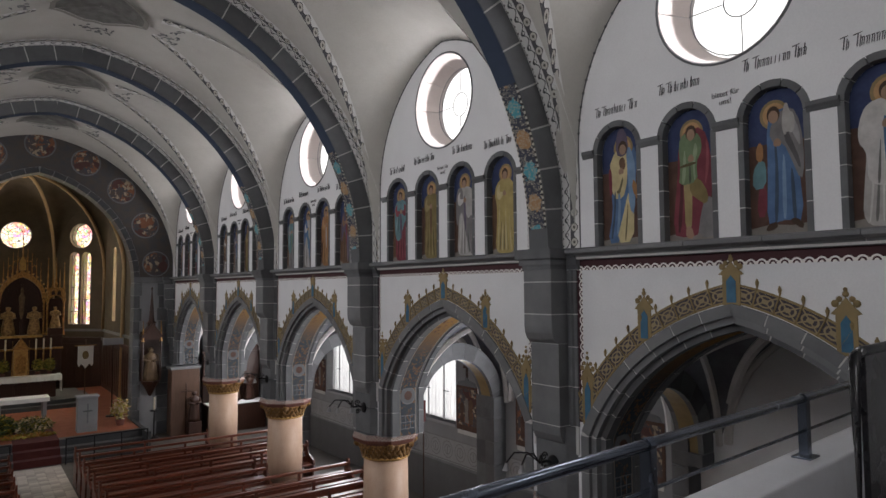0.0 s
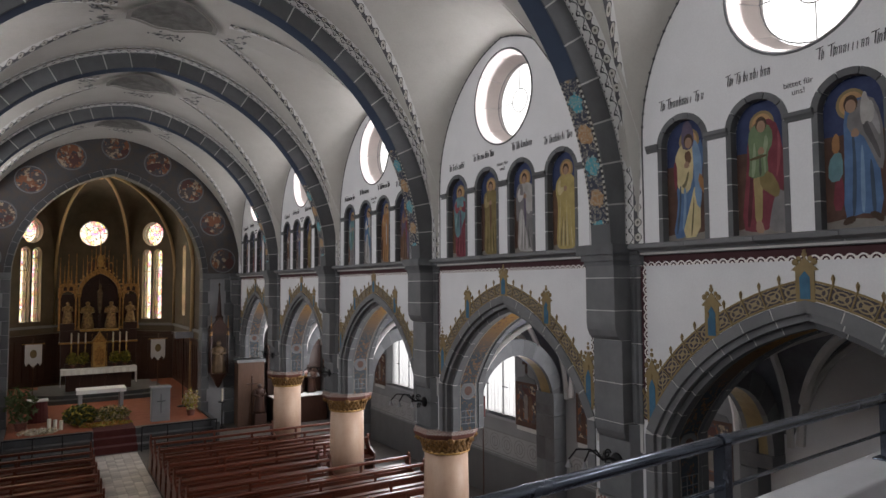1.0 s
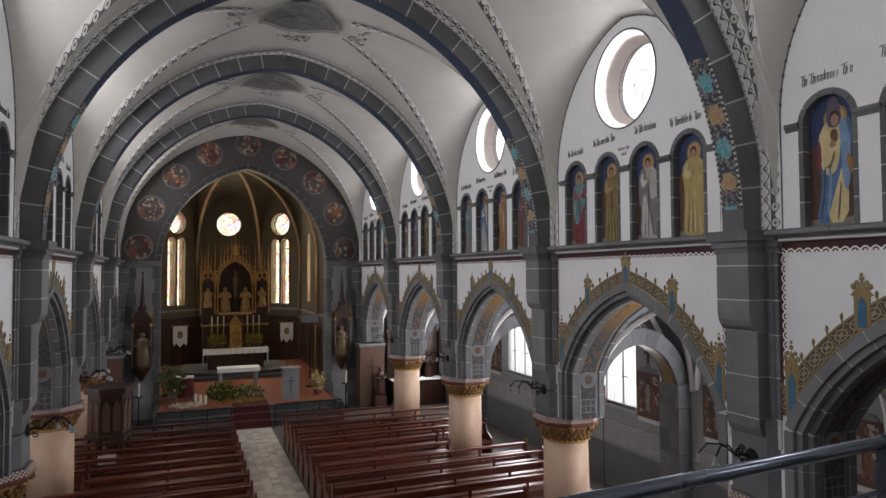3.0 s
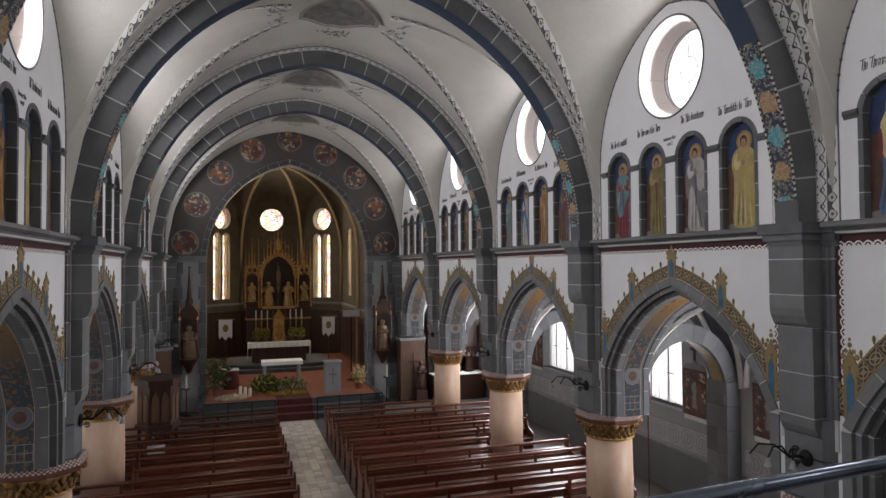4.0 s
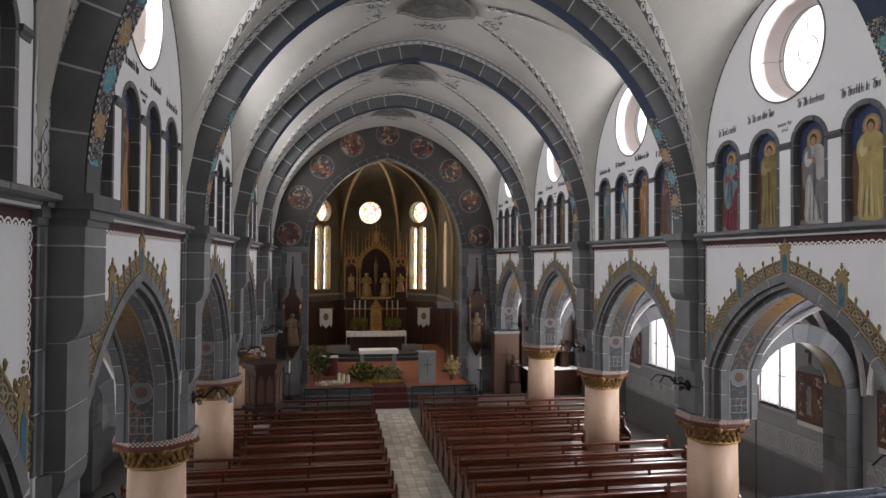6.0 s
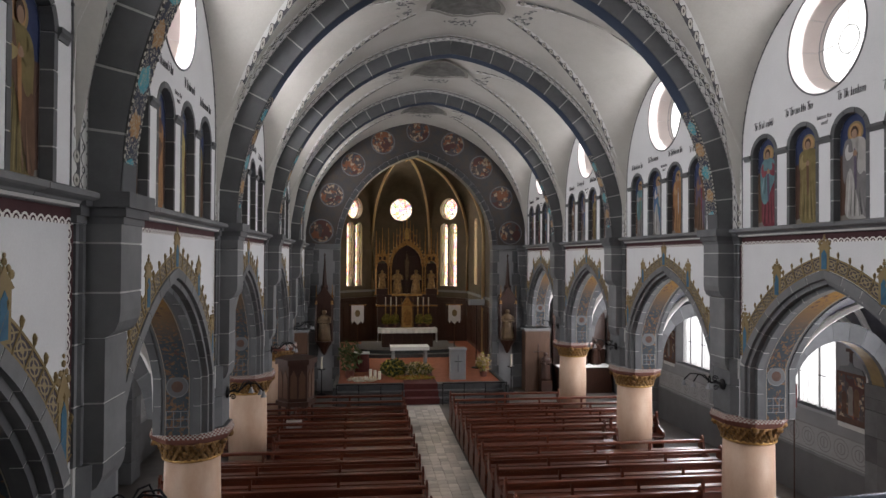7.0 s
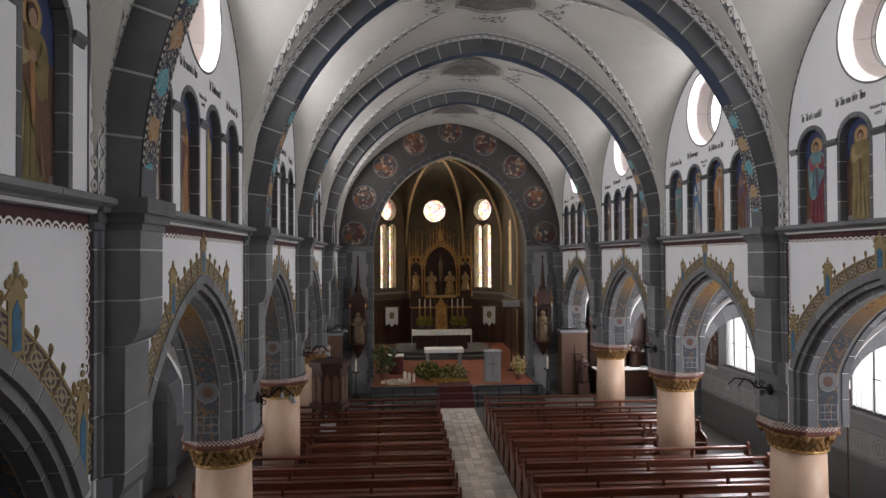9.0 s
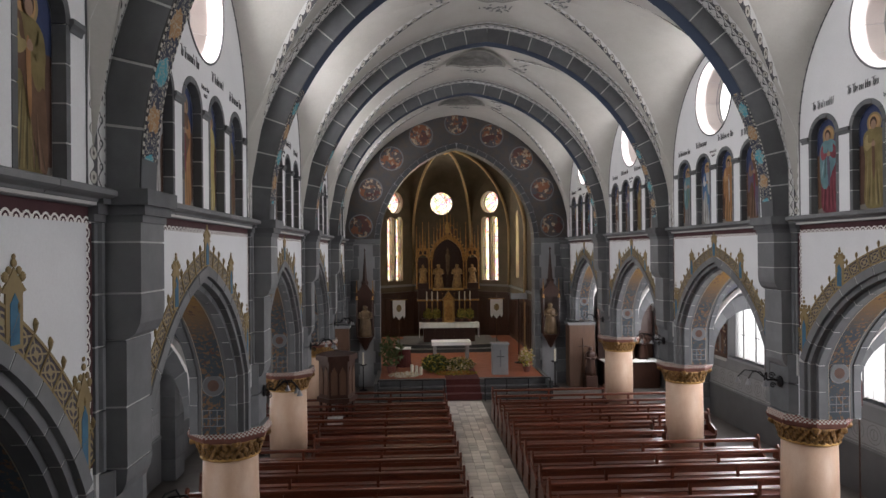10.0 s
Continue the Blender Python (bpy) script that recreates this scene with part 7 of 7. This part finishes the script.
leaf_cluster("dry_bouquet", "dry pale bouquet in a floor vase", Matrix.Translation((2.6, 23.6, PLAT)), 0.3, 0.25, 0.4, 260, [M_TERRACOTTA_PAPER, M_LEAF_YELLOW], 26, 0.08, "plant", 0.16)
for k in range(3):
    cd = thing("easter_candle", "thick cream candle standing by the step", "candle", "", "", Matrix.Translation((-1.85 + 0.17 * k, 23.2 + 0.08 * k, PLAT)))
    part("wax", lathe(bmesh.new(), [(0.06, 0.0), (0.06, 0.42 - 0.06 * k), (0.02, 0.43 - 0.06 * k)], 12), M_WAX, cd)
dr = thing("red_drum_table", "red clothed side table with white napkin", "table", m=Matrix.Translation((-2.2, 25.3, PLAT)))
part("cloth_skirt", lathe(bmesh.new(), [(0.34, 0.0), (0.3, 0.7), (0.3, 0.72)], 18), M_CARPET, dr)
part("napkin", boxed((-0.32, -0.28, 0.72), (0.32, 0.28, 0.76), 0.01), M_CLOTH, dr)

# processional banners
for sx in (-1, 1):
    bn = thing("banner", "white embroidered church banner on a pole", "banner", "", "chancel banners", Matrix.Translation((sx * 2.45, 31.0, PLAT)))
    part("pole", tube(bmesh.new(), [(0, 0, 0), (0, 0, 2.55)], 0.02, 8), M_WOOD_BROWN, bn)
    part("crossbar", tube(bmesh.new(), [(-0.42, 0, 2.3), (0.42, 0, 2.3)], 0.015, 8), M_GOLD, bn)
    bm = bmesh.new()
    prism(bm, [(-0.31, 2.28), (0.31, 2.28), (0.31, 1.5), (0.25, 1.36), (0.17, 1.5), (0.0, 1.3), (-0.17, 1.5), (-0.25, 1.36), (-0.31, 1.5)], across, -0.035, -0.02)
    part("cloth", bm, M_CLOTH, bn)
    bm = bmesh.new()
    prism(bm, [(0.13 * math.cos(math.pi * k / 10), 1.88 + 0.18 * math.sin(math.pi * k / 10)) for k in range(20)], across, -0.042, -0.035)
    part("emblem", bm, M_GOLD_PAINT, bn)

# low iron rails before the sanctuary steps, open in the middle
for sx in (-1, 1):
    cr2 = thing("communion_rail", "low black iron rail before the sanctuary steps", "railing", "", "communion rails", Matrix.Translation((0, 21.42, 0)))
    for z, r in ((0.78, 0.022), (0.42, 0.012), (0.16, 0.012)):
        part("rail_bar", tube(bmesh.new(), [(sx * 0.72, 0, z), (sx * 3.05, 0, z)], r, 8), M_IRON, cr2)
    for k in range(4):
        x = sx * (0.72 + 2.33 * k / 3)
        part("post", tube(bmesh.new(), [(x, 0, 0.0), (x, 0, 0.80)], 0.020, 8), M_IRON, cr2)

# grey canopy lamp on a pole beside the sanctuary
lp = thing("standing_reading_lamp", "pale grey flat lamp box on a thin dark pole", "lamp", m=Matrix.Translation((2.65, 25.6, PLAT)))
part("base", lathe(bmesh.new(), [(0.20, 0.0), (0.19, 0.03), (0.03, 0.06)], 16), M_IRON, lp)
part("pole", tube(bmesh.new(), [(0, 0, 0.03), (0, 0, 2.68)], 0.018, 8), M_IRON, lp)
part("lamp_box", boxed((-0.34, -0.14, 2.68), (0.34, 0.14, 2.92), 0.012), M_GREY_PANEL, lp, "pale grey metal box")

# side altars at the ends of the aisles, boards and crosses
for sx in (-1, 1):
    bd = thing("wooden_board", "plain brown wooden cabinet at the nave corner", "cabinet", "", "", Matrix.Translation((sx * 4.75, 23.7, 0)))
    part("body", boxed((-0.5, -0.3, 0.0), (0.5, 0.3, 2.4), 0.012), M_WOOD_BROWN, bd)
    part("cornice", boxed((-0.55, -0.35, 2.4), (0.55, 0.35, 2.5), 0.012), M_STONE_LIGHT, bd)
    cx2 = thing("processional_cross", "tall dark crucifix leaning at the cabinet", "cross", "", "", Matrix.Translation((sx * 4.75, 23.3, 0)))
    part("shaft", tube(bmesh.new(), [(0, 0, 0.0), (0, 0, 1.9)], 0.025, 8), M_WOOD_DARK, cx2)
    part("arm", tube(bmesh.new(), [(-0.2, 0, 1.6), (0.2, 0, 1.6)], 0.022, 8), M_WOOD_DARK, cx2)
    s3 = tagged(part("statue", figure(bmesh.new(), 0, 0, 0, 1.1, 4.0 + sx), M_WOOD_DARK, smooth=True), "dark robed wooden statue on a pedestal", "statue")
    s3.matrix_basis = Matrix.Translation((sx * 5.0, 23.15, 0.5))
    pd = thing("pedestal", "dark wooden statue pedestal", "pedestal", "", "", Matrix.Translation((sx * 5.0, 23.15, 0)))
    part("block", boxed((-0.22, -0.2, 0.0), (0.22, 0.2, 0.5), 0.01), M_WOOD_DARK, pd)
    sa = thing("side_altar", "dark side altar with white cloth and carved back", "altar", "", "", Matrix.Translation((sx * 6.58, 23.3, 0)))
    part("table", boxed((-1.05, -0.4, 0.0), (1.05, 0.7, 1.0), 0.015), M_WOOD_DARK, sa)
    part("cloth", boxed((-1.1, -0.44, 1.0), (1.1, 0.4, 1.03), 0.005), M_CLOTH, sa, "white linen cloth")
    part("retable", boxed((-1.1, 0.45, 1.0), (1.1, 0.68, 2.9), 0.015), M_WOOD_DARK, sa)
    part("gable", prism(bmesh.new(), [(-1.15, 2.9), (1.15, 2.9), (0.85, 3.5), (0.5, 3.95), (0.0, 4.4), (-0.5, 3.95), (-0.85, 3.5)], across, 0.47, 0.66), M_WOOD_DARK, sa)
    for k, u in enumerate((-0.6, 0.0, 0.6)):
        s4 = tagged(part("statue", figure(bmesh.new(), 0, 0, 0, 1.0 + 0.2 * (k == 1), k + sx), M_WOOD_DARK, smooth=True), "small dark statue on a side altar", "statue")
        s4.matrix_basis = Matrix.Translation((sx * 6.58 + u, 23.52, 1.03))


# ---- stations and lamps ----
def bracket_lamp():
    ob = thing("bracket_lamp", "black wrought iron bracket with three glass shades", "lamp", "", "pier lamps")
    bm = lathe(bmesh.new(), [(0.02, 0.0), (0.10, 0.01), (0.09, 0.03), (0.03, 0.05)], 14)
    bm.transform(Matrix.Translation((4.33, -0.05, 3.05)) @ Matrix.Rotation(-math.pi / 2, 4, "Y"))
    part("rosette", bm, M_IRON, ob)
    part("stem", tube(bmesh.new(), [(4.32, -0.05, 3.05), (4.22, -0.02, 3.08), (4.12, 0.02, 3.07)], 0.018, 7), M_IRON, ob)
    for cx, cz, r in ((4.2, 3.14, 0.06), (4.22, 2.98, 0.05)):
        pts = [(cx + r * (1 - t / 26) * math.cos(t * 0.45), 0, cz + r * (1 - t / 26) * math.sin(t * 0.45)) for t in range(22)]
        part("scroll", tube(bmesh.new(), pts, 0.010, 5), M_IRON, ob)
    for dx, dy in ((-0.42, 0.18), (-0.34, -0.02), (-0.16, -0.20)):
        arm = [(4.13, 0.02, 3.07), (4.12 + dx * 0.35, dy * 0.4, 3.21), (4.12 + dx * 0.75, dy * 0.8, 3.22), (4.12 + dx, dy, 3.10)]
        part("arm", tube(bmesh.new(), arm, 0.011, 6), M_IRON, ob)
        bm = lathe(bmesh.new(), [(0.015, 0.02), (0.02, 0.0), (0.03, -0.03), (0.05, -0.07), (0.052, -0.072)], 12)
        bm.transform(Matrix.Translation((4.12 + dx, dy, 3.08)))
        part("shade", bm, M_GREY_PANEL, ob, "frosted white glass shade")
    return ob


bl = bracket_lamp()
bl.matrix_basis = place(RIGHT, PIERS[2])
for sd in SIDES:
    for y in PIERS[2:]:
        if not (sd is RIGHT and y == PIERS[2]):
            copy_thing(bl, place(sd, y))


def station():
    ob = thing("station_panel", "painted station of the cross on the aisle wall", "painting", "", "stations of the cross")
    part("border", boxed((AX - 0.018, -0.40, 1.96), (AX - 0.004, 0.40, 3.0)), ROBES["earth"], ob)
    part("picture", boxed((AX - 0.024, -0.34, 2.08), (AX - 0.018, 0.34, 2.94)), M_MEDALLION, ob)
    for k, (y, mt, h) in enumerate(((-0.16, "brown", 0.6), (0.0, "ground", 0.62), (0.17, "earth", 0.5))):
        bm = bmesh.new()
        bm.faces.new([bm.verts.new((AX - 0.026 - 0.002 * k, y + u * 0.12, 2.14 + v * h)) for u, v in ROBE])
        part("painted_shape", bm, ROBES[mt], ob)
    part("inscription_band", boxed((AX - 0.022, -0.36, 1.86), (AX - 0.004, 0.36, 1.95)), M_JOINT, ob)
    part("crest", prism(bmesh.new(), [(-0.36, 3.0), (0.36, 3.0), (0.3, 3.1), (0.08, 3.14), (0.0, 3.24), (-0.08, 3.14), (-0.3, 3.1)], side, AX - 0.02, AX - 0.004), M_STONE, ob)
    part("cross_upright", boxed((AX - 0.02, -0.035, 3.2), (AX - 0.004, 0.035, 3.66)), M_WOOD_DARK, ob)
    part("cross_arm", boxed((AX - 0.022, -0.13, 3.42), (AX - 0.006, 0.13, 3.49)), M_WOOD_DARK, ob)
    return ob


sp = station()
sp.matrix_basis = Matrix.Translation((0, BAYS[2] - 1.45, 0))
for sd in SIDES:
    for y in BAYS[2:]:
        for d in (-1.45, 1.45):
            if sd is RIGHT and y == BAYS[2] and d < 0:
                continue
            copy_thing(sp, place(sd, y + d))

# processional pole standing at a column
pp = thing("procession_pole", "thin dark pole with red pennant by a column", "pole", m=Matrix.Translation((6.0, 9.72, 0)))
part("pole", tube(bmesh.new(), [(0, 0, 0), (0, 0, 2.9)], 0.015, 7), M_WOOD_DARK, pp)
part("pennant", boxed((-0.05, -0.02, 2.5), (0.05, 0.0, 2.95), 0.005), M_CARPET, pp)

# ---- aisle floor tiles ----
fl_mesh = mesh_of("tile", boxed((-0.115, -0.115, 0.0), (0.115, 0.115, 0.012), 0.003), M_TILE)
pieces = 0
far = bmesh.new()
y = 5.0
while y < 21.5:
    for k in range(6):
        xx = -0.71 + 0.236 * k
        if y > 9.3 and pieces < 300:
            ob = new("tile", fl_mesh)
            ob.parent = floor
            ob.location = (xx, y, 0.001)
            pieces += 1
        else:
            box(far, (xx - 0.115, y - 0.115, 0.001), (xx + 0.115, y + 0.115, 0.013))
    y += 0.236
part("tile_rest", far, M_TILE, floor)["kind"] = "stuff"
